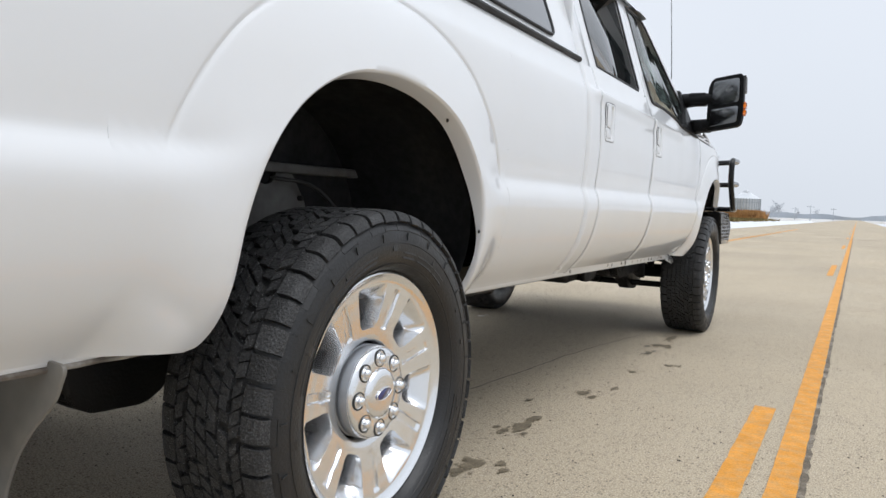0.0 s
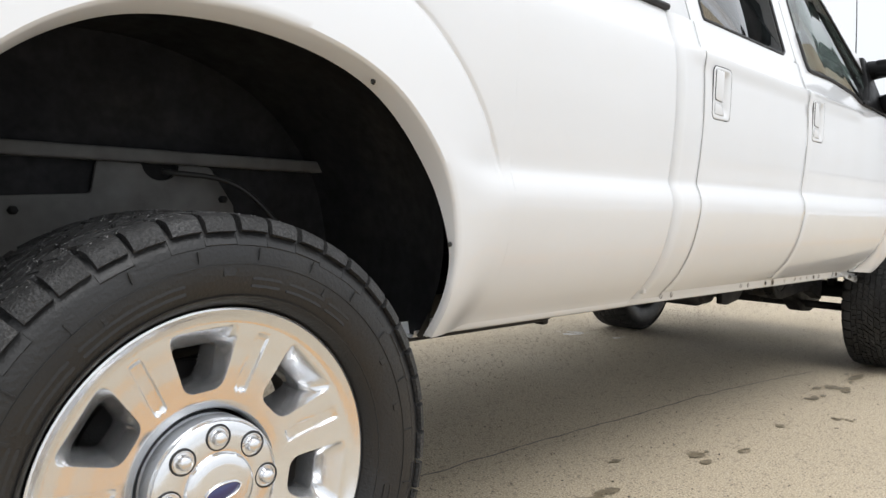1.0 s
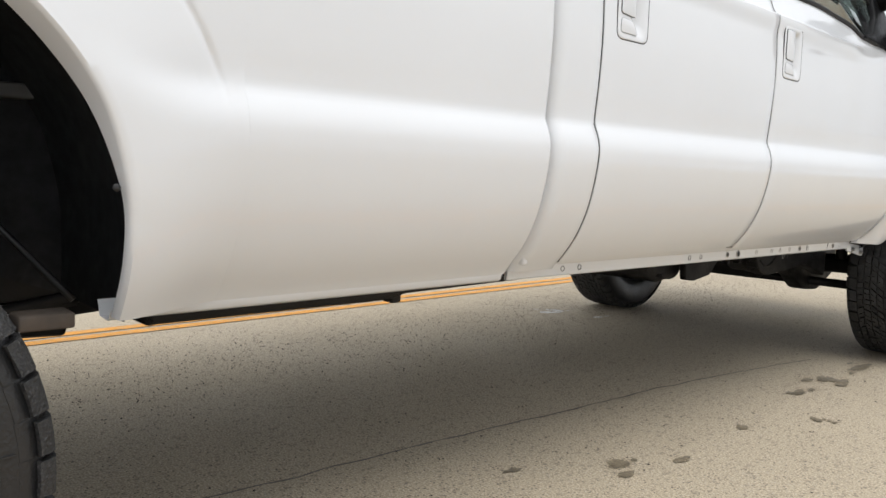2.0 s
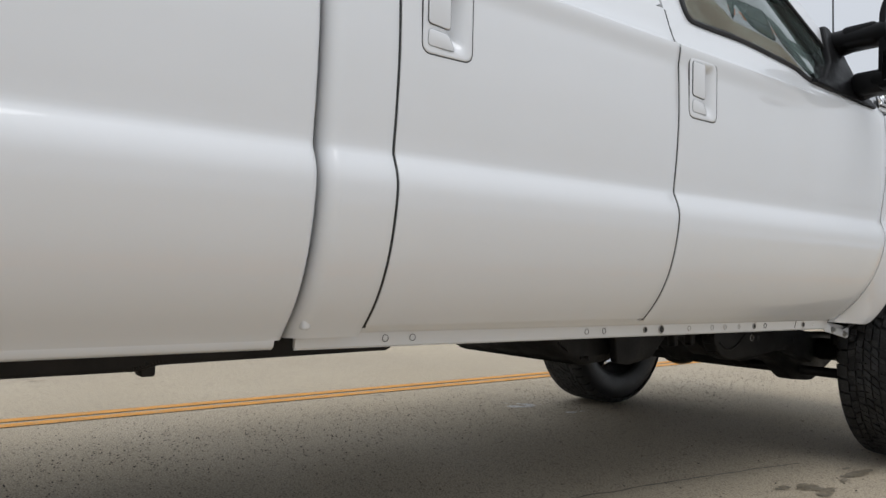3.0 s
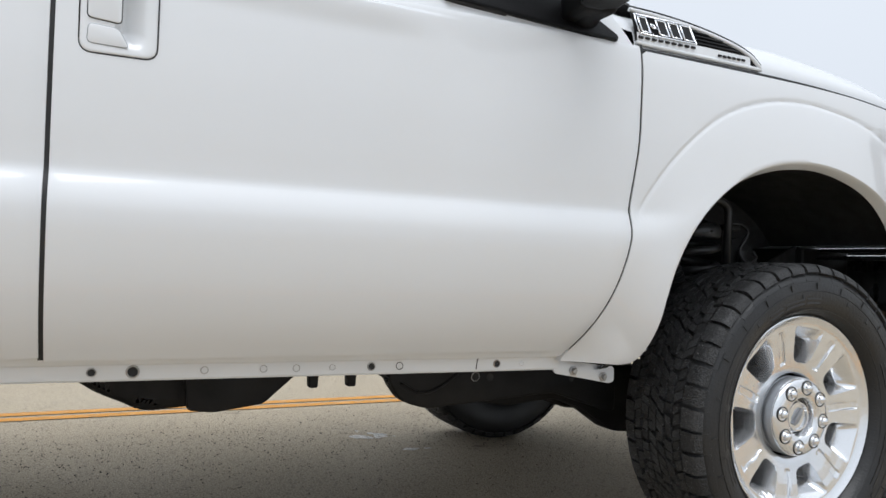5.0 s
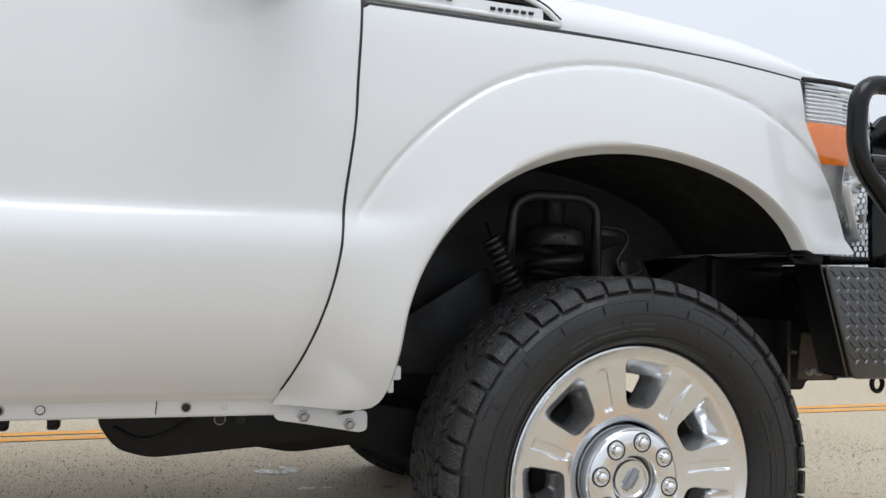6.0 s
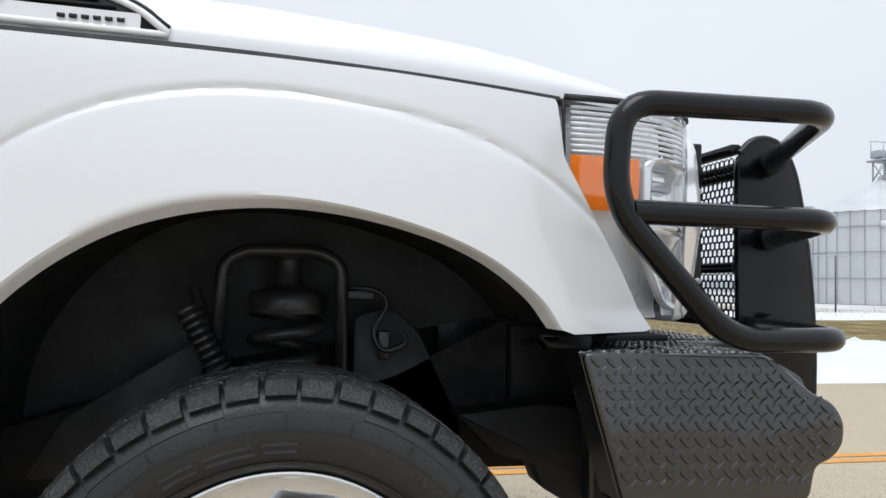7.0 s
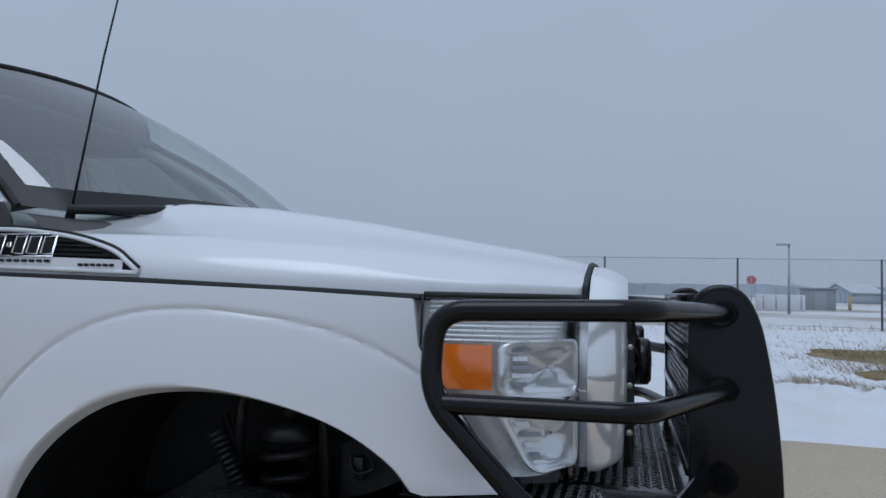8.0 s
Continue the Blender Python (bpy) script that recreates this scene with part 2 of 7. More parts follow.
def tube(path, r, sides=16, caps=True):
    """A round tube along a 3D path; r may be a number or one for each point."""
    P = [Vector(p) for p in path]
    rs = [r] * len(P) if isinstance(r, (int, float)) else list(r)
    vs = []
    t0 = (P[1] - P[0]).normalized()
    nrm = t0.orthogonal().normalized()
    for i, p in enumerate(P):
        t = (P[min(i + 1, len(P) - 1)] - P[max(i - 1, 0)]).normalized()
        nrm = (nrm - t * nrm.dot(t)).normalized()
        bi = t.cross(nrm)
        for k in range(sides):
            a = 2 * math.pi * k / sides
            vs.append(p + (nrm * math.cos(a) + bi * math.sin(a)) * rs[i])
    fs = grid_faces(len(P), sides, close_v=True)
    if caps:
        fs.append(tuple(range(sides)))
        fs.append(tuple((len(P) - 1) * sides + k for k in range(sides))[::-1])
    return vs, fs


def revolve(profile, steps=64, centre=(0, 0, 0), close=False):
    """Turn a profile of (radius, x) round the x axis."""
    vs = []
    for i in range(steps):
        a = 2 * math.pi * i / steps
        for r, x in profile:
            vs.append((centre[0] + x, centre[1] + r * math.cos(a), centre[2] + r * math.sin(a)))
    return vs, grid_faces(steps, len(profile), close_u=True, close_v=close)


def flipped(pair):
    """Mirror a (verts, faces) pair in x."""
    return [(-v[0], v[1], v[2]) for v in pair[0]], [tuple(reversed(f)) for f in pair[1]]


def smoothstep(a, b, x):
    t = np.clip((x - a) / (b - a), 0, 1)
    return t * t * (3 - 2 * t)


def flange(line, dx, dy=0.0, dz=0.0):
    """A strip from a line of points, folded away by an offset."""
    n = len(line)
    vs = [tuple(p) for p in line] + [(p[0] + dx, p[1] + dy, p[2] + dz) for p in line]
    return vs, [(i, i + 1, n + i + 1, n + i) for i in range(n - 1)]


# ---- the truck ----
truck = thing("pickup_truck", "white four-door pickup truck with black brush guard, parked on road", "pickup truck")

SIDE = [(0.57, 0.865), (0.60, 0.875), (0.627, 0.897), (0.66, 0.925), (0.70, 0.951), (0.75, 0.974), (0.80, 0.989), (0.85, 0.999), (0.885, 1.0032),
        (0.905, 1.0032), (0.924, 0.9992), (0.942, 0.9925), (0.956, 0.9862), (0.961, 0.9848), (0.968, 0.9848), (0.99, 0.9866), (1.05, 0.9925), (1.15, 0.998), (1.25, 0.997), (1.31, 0.993), (1.35, 0.987),
        (1.37, 0.980), (1.40, 0.968), (1.44, 0.955), (1.50, 0.935), (1.60, 0.898)]
SIDE_LINE = smooth_line(SIDE, 6)


def plan_taper(y):
    """How far the body draws in towards the front."""
    return 0.006 * np.clip(y - 2.5, 0, None) + 0.18 * np.clip(y - 4.25, 0, None) ** 2


def side_x(y, z):
    """Half width of the body at a height, tapering round the front corner and the tail."""
    x = np.interp(z, SIDE_LINE[:, 0], SIDE_LINE[:, 1])
    y = np.asarray(y, float)
    # belt crease along the doors, fading out towards the mirror
    z = np.asarray(z, float)
    zc = 1.358 - 0.014 * (y - 2.4)
    x = x + smoothstep(1.48, 1.60, y) * (1 - smoothstep(3.10, 3.26, y)) * 0.0125 * (smoothstep(zc - 0.07, zc - 0.004, z) - smoothstep(zc - 0.004, zc + 0.005, z))
    x = x - plan_taper(y) - 0.25 * np.clip(-1.05 - y, 0, None) ** 2
    return x


REAR_ARCH = smooth_line([(-0.486, 0.596), (-0.456, 0.606), (-0.439, 0.645), (-0.431, 0.72), (-0.420, 0.83), (-0.374, 0.950), (-0.287, 1.055), (-0.158, 1.127), (0.0, 1.153), (0.16, 1.141),
                         (0.303, 1.096), (0.408, 1.02), (0.484, 0.92), (0.521, 0.80), (0.529, 0.70), (0.529, 0.60)], 12)
FRONT_ARCH = smooth_line([(3.806, 0.588), (3.838, 0.595), (3.858, 0.622), (3.872, 0.69), (3.888, 0.80), (3.93, 0.90), (4.0, 0.987), (4.105, 1.063), (4.22, 1.106), (4.345, 1.119), (4.47, 1.109),
                          (4.60, 1.079), (4.70, 1.038), (4.783, 0.980), (4.826, 0.927)], 12)


def widened(line, d):
    c = np.mean(line, axis=0)
    return np.array([q + (q - c) / np.linalg.norm(q - c) * d for q in line])


REAR_ARCH, FRONT_ARCH = widened(REAR_ARCH, 0.015), widened(FRONT_ARCH, 0.0105)


def arch_distance(y, z, arch):
    P = np.stack([np.ravel(y), np.ravel(z)], 1)
    best = np.full(len(P), 9.0)
    for a, b in zip(arch[:-1], arch[1:]):
        ab = b - a
        t = np.clip(((P - a) @ ab) / (ab @ ab), 0, 1)
        best = np.minimum(best, np.linalg.norm(P - (a + t[:, None] * ab), axis=1))
    return best.reshape(np.shape(y))


LIP = smooth_line([(0.55, 0.900), (0.60, 0.936), (0.65, 0.968), (0.70, 0.990), (0.75, 1.003), (0.80, 1.012), (0.90, 1.022), (1.0, 1.027), (1.15, 1.031), (1.30, 1.032)], 6)


def flared_x(y, z, arch, width, proud):
    """The body side with the wheel-arch flare swelling out towards the lip of the opening."""
    d = arch_distance(y, z, arch)
    x = side_x(y, z)
    lip = np.interp(z, LIP[:, 0], LIP[:, 1]) - (0.034 - proud) - plan_taper(y)
    if proud < 0.03:
        width = width * (1 + 0.08 * smoothstep(4.40, 4.75, y) - 0.08 * (1 - smoothstep(3.78, 4.08, y)))
    t = np.clip(1 - d / width, 0, 1)
    # above the shoulder the flare meets the body in a hollow crease; below it runs out softly
    hard = np.where(t < 0.06, t * t / 0.12, t - 0.03) * (1.22 - 0.22 * t) / 0.97
    kink = smoothstep(0.93, 1.01, z)
    swell = t * t * (3 - 2 * t) * (1 - kink) + hard * kink
    crease = np.exp(-((d - width) / 0.0055) ** 2) * kink
    return x + (lip - x) * swell - 0.0042 * crease


def arch_panel(arch, outer, width, proud, rings=44, steps=150, lip=0.05):
    """A panel between a wheel opening and an outer outline, with a rolled lip. outer: outline points with the share of the way at which they fall."""
    inner = resample(arch, steps)
    s = np.linspace(0, 1, steps)
    ks = [o[0] for o in outer]
    out = np.stack([np.interp(s, ks, [o[1] for o in outer]), np.interp(s, ks, [o[2] for o in outer])], 1)
    span = np.linalg.norm(out - inner, axis=1)
    vs = []
    for i in range(steps):
        # rings crowd together at the flare's edge
        L = max(span[i], 0.01)
        w = min(width / L, 0.8)
        rs = np.concatenate([np.linspace(0, w * 0.8, 12, endpoint=False), np.linspace(w * 0.8, min(w * 1.08, 0.97), 14, endpoint=False), np.linspace(min(w * 1.08, 0.97), 1, rings - 26)])
        p = inner[i] + (out[i] - inner[i]) * rs[:, None]
        x = flared_x(p[:, 0], p[:, 1], arch, width, proud)
        vs.extend(zip(x, p[:, 0], p[:, 1]))
    fs = grid_faces(steps, rings)
    body = (vs, fs)
    edge = [vs[i * rings] for i in range(steps)]
    c = np.mean(inner, axis=0)
    rolled = []
    for dx0, dr0 in ([(0, 0), (-0.003, -0.005), (-0.008, -0.008), (-lip, -0.020), (-lip, 0.004)]):
        for e, q in zip(edge, inner):
            dx, dr = dx0, dr0
            o = (q - c) / np.linalg.norm(q - c)
            low_z = float(smoothstep(0.72, 1.0, q[1]))
            dx, dr = (-0.016 - (lip - 0.016) * low_z if dx == -lip else dx), (-0.009 - 0.011 * low_z if dr == -0.020 else dr)
            rolled.append((e[0] + dx, e[1] + o[0] * dr, e[2] + o[1] * dr))
    n = steps
    lipf = [(k * n + i + 1, k * n + i, (k + 1) * n + i, (k + 1) * n + i + 1) for k in range(4) for i in range(n - 1)]
    rim_line = [vs[i * rings + rings - 1] for i in range(steps)]
    return join(body, (rolled, lipf), flange(rim_line, -0.022))


def y1_at(y1):
    return y1(1.2) if callable(y1) else y1


def panel(y0, y1, z0, z1, ny=40, nz=70, arch=None, width=0.18, proud=0.026, recess=None):
    """A body panel between two edges (numbers or functions of z), with rounded vertical edges folded in; recess: a box (y, z, width, height) left open for the handle."""
    zs = np.array(sorted(list(np.linspace(z0, z1, nz)) + [z for z in np.linspace(1.331, 1.3802, 24) if z < z1 - 0.001]))
    inner = [(k / (ny - 1), None) for k in range(ny)]
    if recess:
        zs = np.array(sorted([z for z in zs if min(abs(z - recess[1]), abs(z - recess[1] - recess[3])) > 0.003] + [recess[1], recess[1] + recess[3]]))
        inner = sorted([(s, None) for s, _ in inner] + [((y - y0 - 0.004) / (y1_at(y1) - y0 - 0.008), y) for y in (recess[0], recess[0] + recess[2])])
        ny += 2
    vs = []
    for k in range(ny + 6):
        for z in zs:
            a = y0(z) if callable(y0) else y0
            b = y1(z) if callable(y1) else y1
            if k < 3:
                y, dx = a + (0.0, 0.0, 0.0012)[k], (-0.03, -0.006, -0.0014)[k]
            elif k >= ny + 3:
                y, dx = b - (0.0012, 0.0, 0.0)[k - ny - 3], (-0.0014, -0.006, -0.03)[k - ny - 3]
            else:
                y, dx = a + 0.004 + (b - a - 0.008) * inner[k - 3][0], 0.0
            x = float(flared_x(np.array(y), np.array(z), arch, width, proud) if arch is not None else side_x(y, z))
            vs.append((x + dx, y, z))
    n = len(zs)
    fs = grid_faces(ny + 6, n)
    if recess:
        def inside(f):
            c = sum((Vector(vs[i]) for i in f), Vector()) / 4
            return recess[0] < c.y < recess[0] + recess[2] and recess[1] < c.z < recess[1] + recess[3]
        fs = [f for f in fs if not inside(f)]
    bottom = [vs[k * n] for k in range(ny + 6)]
    top = [vs[k * n + n - 1] for k in range(ny + 6)]
    return join((vs, fs), flange(bottom, -0.03, 0, 0.004), flange(top, -0.02))


def both(name, pair, mat, label="", sharp=40):
    """A part on the near side and its mirror image on the far side."""
    a = part(name, pair, mat, truck, label, sharp=sharp)
    b = part(name, flipped(pair), mat, truck, label, sharp=sharp)
    return a, b


# cargo bed side: the piece round the wheel, the piece ahead of it and the piece behind
Z_SILL = 0.60
bed_arch = arch_panel(REAR_ARCH, [(0, -0.70, 0.60), (0.14, -0.70, 0.95), (0.30, -0.70, 1.455), (0.70, 0.72, 1.455), (0.86, 0.72, 0.95), (1, 0.72, 0.60)], 0.184, 0.034)


def strip(y0, y1, z0, z1, ny, nz, arch, width, proud):
    ys, zs = np.linspace(y0, y1, ny), np.linspace(z0, z1, nz)
    vs = []
    for y in ys:
        yy = np.full(nz, y)
        x = flared_x(yy, zs, arch, width, proud)
        vs.extend(zip(x, yy, zs))
    return vs, grid_faces(ny, nz)


fore = strip(0.72, 1.436, 0.60, 1.455, 30, 90, REAR_ARCH, 0.184, 0.034)
zs_end = np.linspace(0.60, 1.455, 90)
turn_in = []
for k in range(9):
    a = k / 8 * math.pi / 2
    for z in zs_end:
        turn_in.append((float(side_x(1.436, z)) - 0.03 * (1 - math.cos(a)), 1.436 + 0.022 * math.sin(a), z))
fore_end = (turn_in, grid_faces(9, 90))
aft = strip(-1.33, -0.70, 0.60, 1.455, 26, 90, REAR_ARCH, 0.184, 0.034)
sill_line = [(float(side_x(y, 0.60)), y, 0.60) for y in np.linspace(0.546, 1.436, 20)]
sill_line_b = [(float(side_x(y, 0.60)), y, 0.60) for y in np.linspace(-1.33, -0.49, 20)]


def sill_fold(line):
    pts = [[(p[0] - a, p[1], p[2] + b) for p in line] for a, b in ((0, 0), (0.004, -0.012), (0.012, -0.018), (0.05, -0.016), (0.06, 0.01))]
    vs = [q for row in pts for q in row]
    return vs, grid_faces(len(pts), len(line))


bed_mesh = join(bed_arch, fore, fore_end, aft, sill_fold(sill_line), sill_fold(sill_line_b))


def welded(pair, dist=0.0006):
    bm = bmesh.new()
    vs = [bm.verts.new(v) for v in pair[0]]
    for f in pair[1]:
        if len(set(f)) == len(f):
            try:
                bm.faces.new([vs[i] for i in f])
            except ValueError:
                pass
    bmesh.ops.remove_doubles(bm, verts=bm.verts[:], dist=dist)
    bmesh.ops.recalc_face_normals(bm, faces=bm.faces[:])
    return as_pair(bm)


bed_r, bed_l = both("bed_side", welded(bed_mesh), WHITE, "white painted cargo bed side with flared wheel arch")

# cab: rear corner, doors and front fender
def cab_corner_panel():
    """The cab's rear corner: a broad rounded rear edge, then flat up to the door."""
    zs = np.linspace(0.602, 1.46, 90)
    rows = [(1.468 + 0.034 * (1 - math.cos(a)), -0.045 * (1 - math.sin(a))) for a in np.linspace(0, math.pi / 2, 12)]
    rows = [(1.468, -0.09)] + rows + [(y, 0.0) for y in np.linspace(1.515, 1.615, 6)] + [(1.6172, -0.0014), (1.6185, -0.006), (1.6185, -0.03)]
    vs = [(float(side_x(y, z)) + dx, y, z) for y, dx in rows for z in zs]
    foot = [vs[k * len(zs)] for k in range(len(rows))]
    return join((vs, grid_faces(len(rows), len(zs))), flange(foot, -0.06, 0, 0.004))


both("cab_corner", welded(cab_corner_panel()), WHITE)


def front_edge(z):
    """Front edge of the front door, swept back towards the sill."""
    return 3.749 + 0.018 * float(smoothstep(0.94, 1.16, z)) + 0.006 * float(smoothstep(1.16, 1.36, z)) - 0.108 * max(0, (0.955 - z) / 0.355) ** 1.9


rear_doors = both("rear_door", welded(panel(1.6235, 2.5030, 0.625, 1.46, 24, 100, recess=(1.680, 1.174, 0.110, 0.146))), WHITE)


front_doors = both("front_door", welded(panel(2.5092, front_edge, 0.618, 1.366, 30, 100, recess=(2.556, 1.174, 0.110, 0.146), arch=FRONT_ARCH, width=0.164, proud=0.021)), WHITE)
fender_outer = [(float(np.interp(z, [0.59, 0.75, 0.90, 1.10, 1.37], [0, 0.10, 0.17, 0.24, 0.33])), front_edge(z) + 0.0042, z) for z in np.linspace(0.59, 1.3550, 16)]
fender_outer += [(0.46, 4.19, 1.3465), (0.60, 4.55, 1.3375), (0.74, 4.826, 1.3255), (0.815, 4.840, 1.225),
                (0.83, 4.852, 1.205), (0.96, 5.025, 0.935), (0.97, 5.032, 0.924), (1, 4.86, 0.920)]
fender_raw = arch_panel(FRONT_ARCH, fender_outer, 0.164, 0.021, lip=0.034)
fenders = both("fender", welded(fender_raw), WHITE, "white front fender with flared wheel arch")

# pinch-weld flange under the doors with its holes
def rocker(y0, y1):
    path = [(0.888, 0.640), (0.870, 0.622), (0.862, 0.612), (0.842, 0.612), (0.836, 0.606), (0.833, 0.578), (0.829, 0.574), (0.825, 0.578), (0.826, 0.612), (0.70, 0.66)]
    path = [(x - 0.003, z) for x, z in path]
    ys = np.linspace(y0, y1, 30)
    vs = [(x, y, z - 0.012 * (y - 1.6) / 2.2) for y in ys for x, z in path]
    return vs, grid_faces(len(ys), len(path))


rockers = both("rocker_panel", rocker(1.50, 3.66), WHITE, "white sill with pinch weld and bolt holes", 30)
for n, (y, size, kind) in enumerate([(1.711, 0.008, 1), (1.782, 0.008, 1), (2.345, 0.008, 1), (2.414, 0.008, 1), (2.59, 0.007, 0), (2.664, 0.010, 0), (2.80, 0.008, 2), (2.92, 0.008, 2),
                                     (2.99, 0.008, 2), (3.07, 0.007, 2), (3.16, 0.0075, 0), (3.228, 0.009, 1), (3.481, 0.0075, 0), (3.551, 0.006, 3)]):
    zc = 0.593 - 0.012 * (y - 1.6) / 2.2
    # kind 0 is a closed black disc, the hole's shade put into its colour
    hole = revolve([(0.0001, 0.0006), (size * 0.8, 0.0006), (size * 1.0, 0.0015), (size * 1.1, 0.0)] if kind == 0 else [(size * 0.82, 0.0), (size * 0.9, 0.0014), (size * 1.0, 0.0)], 16, (0.8325, y, zc))
    part("sill_hole", hole, (SEAL_AND_GAP, CHASSIS, GREY_STEEL, BRIGHT)[kind], rockers[0])
    if kind == 0:
        part("hole_rim", revolve([(size * 0.95, 0.0), (size * 1.0, 0.0022), (size * 1.28, 0.0016), (size * 1.32, 0.0)], 16, (0.8325, y, zc)), GREY_STEEL, rockers[0])
# spot-weld seam across the sill
part("sill_seam", tube([(0.8305, 3.426, 0.571), (0.8320, 3.427, 0.586), (0.8345, 3.428, 0.596)], 0.0012, 5), SEAL_AND_GAP, rockers[0])
# fender mounting bracket with two bolts
bracket = slab(rounded([(3.64, 0.582), (3.68, 0.585), (3.835, 0.566), (3.835, 0.528), (3.82, 0.523), (3.70, 0.545), (3.65, 0.553)], 0.01), "x", 0.822, 0.829, 0.001)
part("fender_bracket", bracket, WHITE, truck)
part("fender_clip", join(box(0.895, 0.915, 3.862, 3.884, 0.640, 0.668, 0.004), box(0.897, 0.913, 3.858, 3.870, 0.615, 0.645, 0.003)), WHITE, truck, "small white plastic clip", sharp=40)
for y, z in ((3.705, 0.559), (3.798, 0.541)):
    bolt = revolve([(0.0001, 0.012), (0.006, 0.012), (0.0075, 0.010), (0.0075, 0.004), (0.013, 0.003), (0.013, 0.0)], 6, (0.829, y, z))
    part("bracket_bolt", bolt, GREY_STEEL, truck, sharp=30)

# dark strips just behind the shut lines put the gaps' shade into the colour
for y0, y1 in ((1.45, 1.485), (1.616, 1.6265), (2.5005, 2.5115)):
    strip_v = [(float(side_x(y, z)) - (0.06 if y0 < 1.5 else 0.0035), y, z) for y in (y0, y1) for z in np.linspace(0.62, 1.46, 60)]
    both("gap_shade", (strip_v, grid_faces(2, 60)), SEAL_AND_GAP)
gap_v = [(float(side_x(front_edge(z) + dy, z)) - 0.0035, front_edge(z) + dy, z) for dy in (-0.004, 0.010) for z in np.linspace(0.62, 1.40, 60)]
both("gap_shade", (gap_v, grid_faces(2, 60)), SEAL_AND_GAP)


# door handles: a cup with a surround, a grip and a key plate
def door_handle(door, y0, z0):
    """y0, z0: lower rear corner of the surround."""
    xs = float(side_x(y0, z0 + 0.08))
    w, h = 0.126, 0.162

    def ring(d, r):
        return rounded([(y0 + d, z0 + d), (y0 + w - d, z0 + d), (y0 + w - d, z0 + h - d), (y0 + d, z0 + h - d)], r, 8)

    def depth(y, z):
        """The finger cup: steep behind the grip, running out smoothly towards the front."""
        u, v = y - y0, z - z0
        a = float(smoothstep(0.055, 0.070, u)) * (1 - float(smoothstep(0.072, w - 0.006, u)))
        return -0.030 * a * float(smoothstep(0.004, 0.05, v)) * (1 - float(smoothstep(h - 0.03, h - 0.004, v)))

    rows = [[(xs - 0.006, *p) for p in ring(0.0, 0.022)], [(xs + 0.0012, *p) for p in ring(0.0, 0.022)], [(xs + 0.0026, *p) for p in ring(0.0022, 0.020)]]
    for d in np.linspace(0.006, 0.058, 22):
        rows.append([(xs + 0.0026 + depth(*p), *p) for p in ring(d, 0.020)])
    vs = [p for r in rows for p in r]
    n = len(rows[0])
    fs = grid_faces(len(rows), n, close_v=True) + [tuple((len(rows) - 1) * n + k for k in range(n))]
    root = part("door_handle", (vs, fs), WHITE, door, "white door handle with finger cup", sharp=60)
    # dark loop that paints the shade in the groove round the surround
    loop = [(xs + 0.0004, *p) for p in ring(-0.0008, 0.023)]
    part("handle_groove", tube(loop + loop[:1], 0.0016, 6), SEAL_AND_GAP, root)
    grip = rounded([(y0 + 0.012, z0 + 0.060), (y0 + 0.066, z0 + 0.055), (y0 + 0.066, z0 + 0.150), (y0 + 0.012, z0 + 0.152)], 0.008)
    part("handle_grip", slab(grip, "x", xs + 0.0008, xs + 0.0062, 0.002, 3), WHITE, root, sharp=50)
    part("grip_gasket", tube([(xs + 0.0030, *p) for p in grip] + [(xs + 0.0030, *grip[0])], 0.0016, 6), SEAL_AND_GAP, root)
    key = rounded([(y0 + 0.012, z0 + 0.016), (y0 + 0.080, z0 + 0.014), (y0 + 0.062, z0 + 0.046), (y0 + 0.014, z0 + 0.050)], 0.009)
    part("handle_plate", slab(key, "x", xs + 0.0012, xs + 0.0040, 0.001, 2), WHITE, root, sharp=50)
    part("plate_gasket", tube([(xs + 0.0028, *p) for p in key] + [(xs + 0.0028, *key[0])], 0.0010, 6), CHROME_DULL, root)


door_handle(rear_doors[0], 1.672, 1.166)
door_handle(front_doors[0], 2.548, 1.166)

# belt line, pillars and roof of the cab
def loft(lines, close=False):
    n = len(lines[0])
    return [tuple(p) for line in lines for p in line], grid_faces(len(lines), n, close_v=close)


ROOF_Z = 2.10


def cab_x(z, y=2.5):
    """Half width of the cab's upper part."""
    return float(np.interp(z, [1.36, 1.40, 1.46, 1.70, 1.95, 2.02, 2.06, ROOF_Z], [0.979, 0.9665, 0.940, 0.862, 0.785, 0.745, 0.66, 0.50])) - 0.006 * max(0.0, y - 2.5)


def quad_panel(pts, thick=0.018, bevel=0.004):
    """A flat-outlined piece on the cab's side: outline in (y, z), following the lean of the cab."""
    bm = bmesh.new()
    outer = [bm.verts.new((cab_x(z, y), y, z)) for y, z in pts]
    inner = [bm.verts.new((cab_x(z, y) - thick, y, z)) for y, z in pts]
    n = len(pts)
    bm.faces.new(outer)
    bm.faces.new(inner[::-1])
    for i in range(n):
        bm.faces.new((outer[i], inner[i], inner[(i + 1) % n], outer[(i + 1) % n]))
    bmesh.ops.recalc_face_normals(bm, faces=bm.faces[:])
    if bevel:
        bmesh.ops.bevel(bm, geom=bm.edges[:], offset=bevel, segments=2, affect="EDGES", profile=0.5)
    return as_pair(bm)


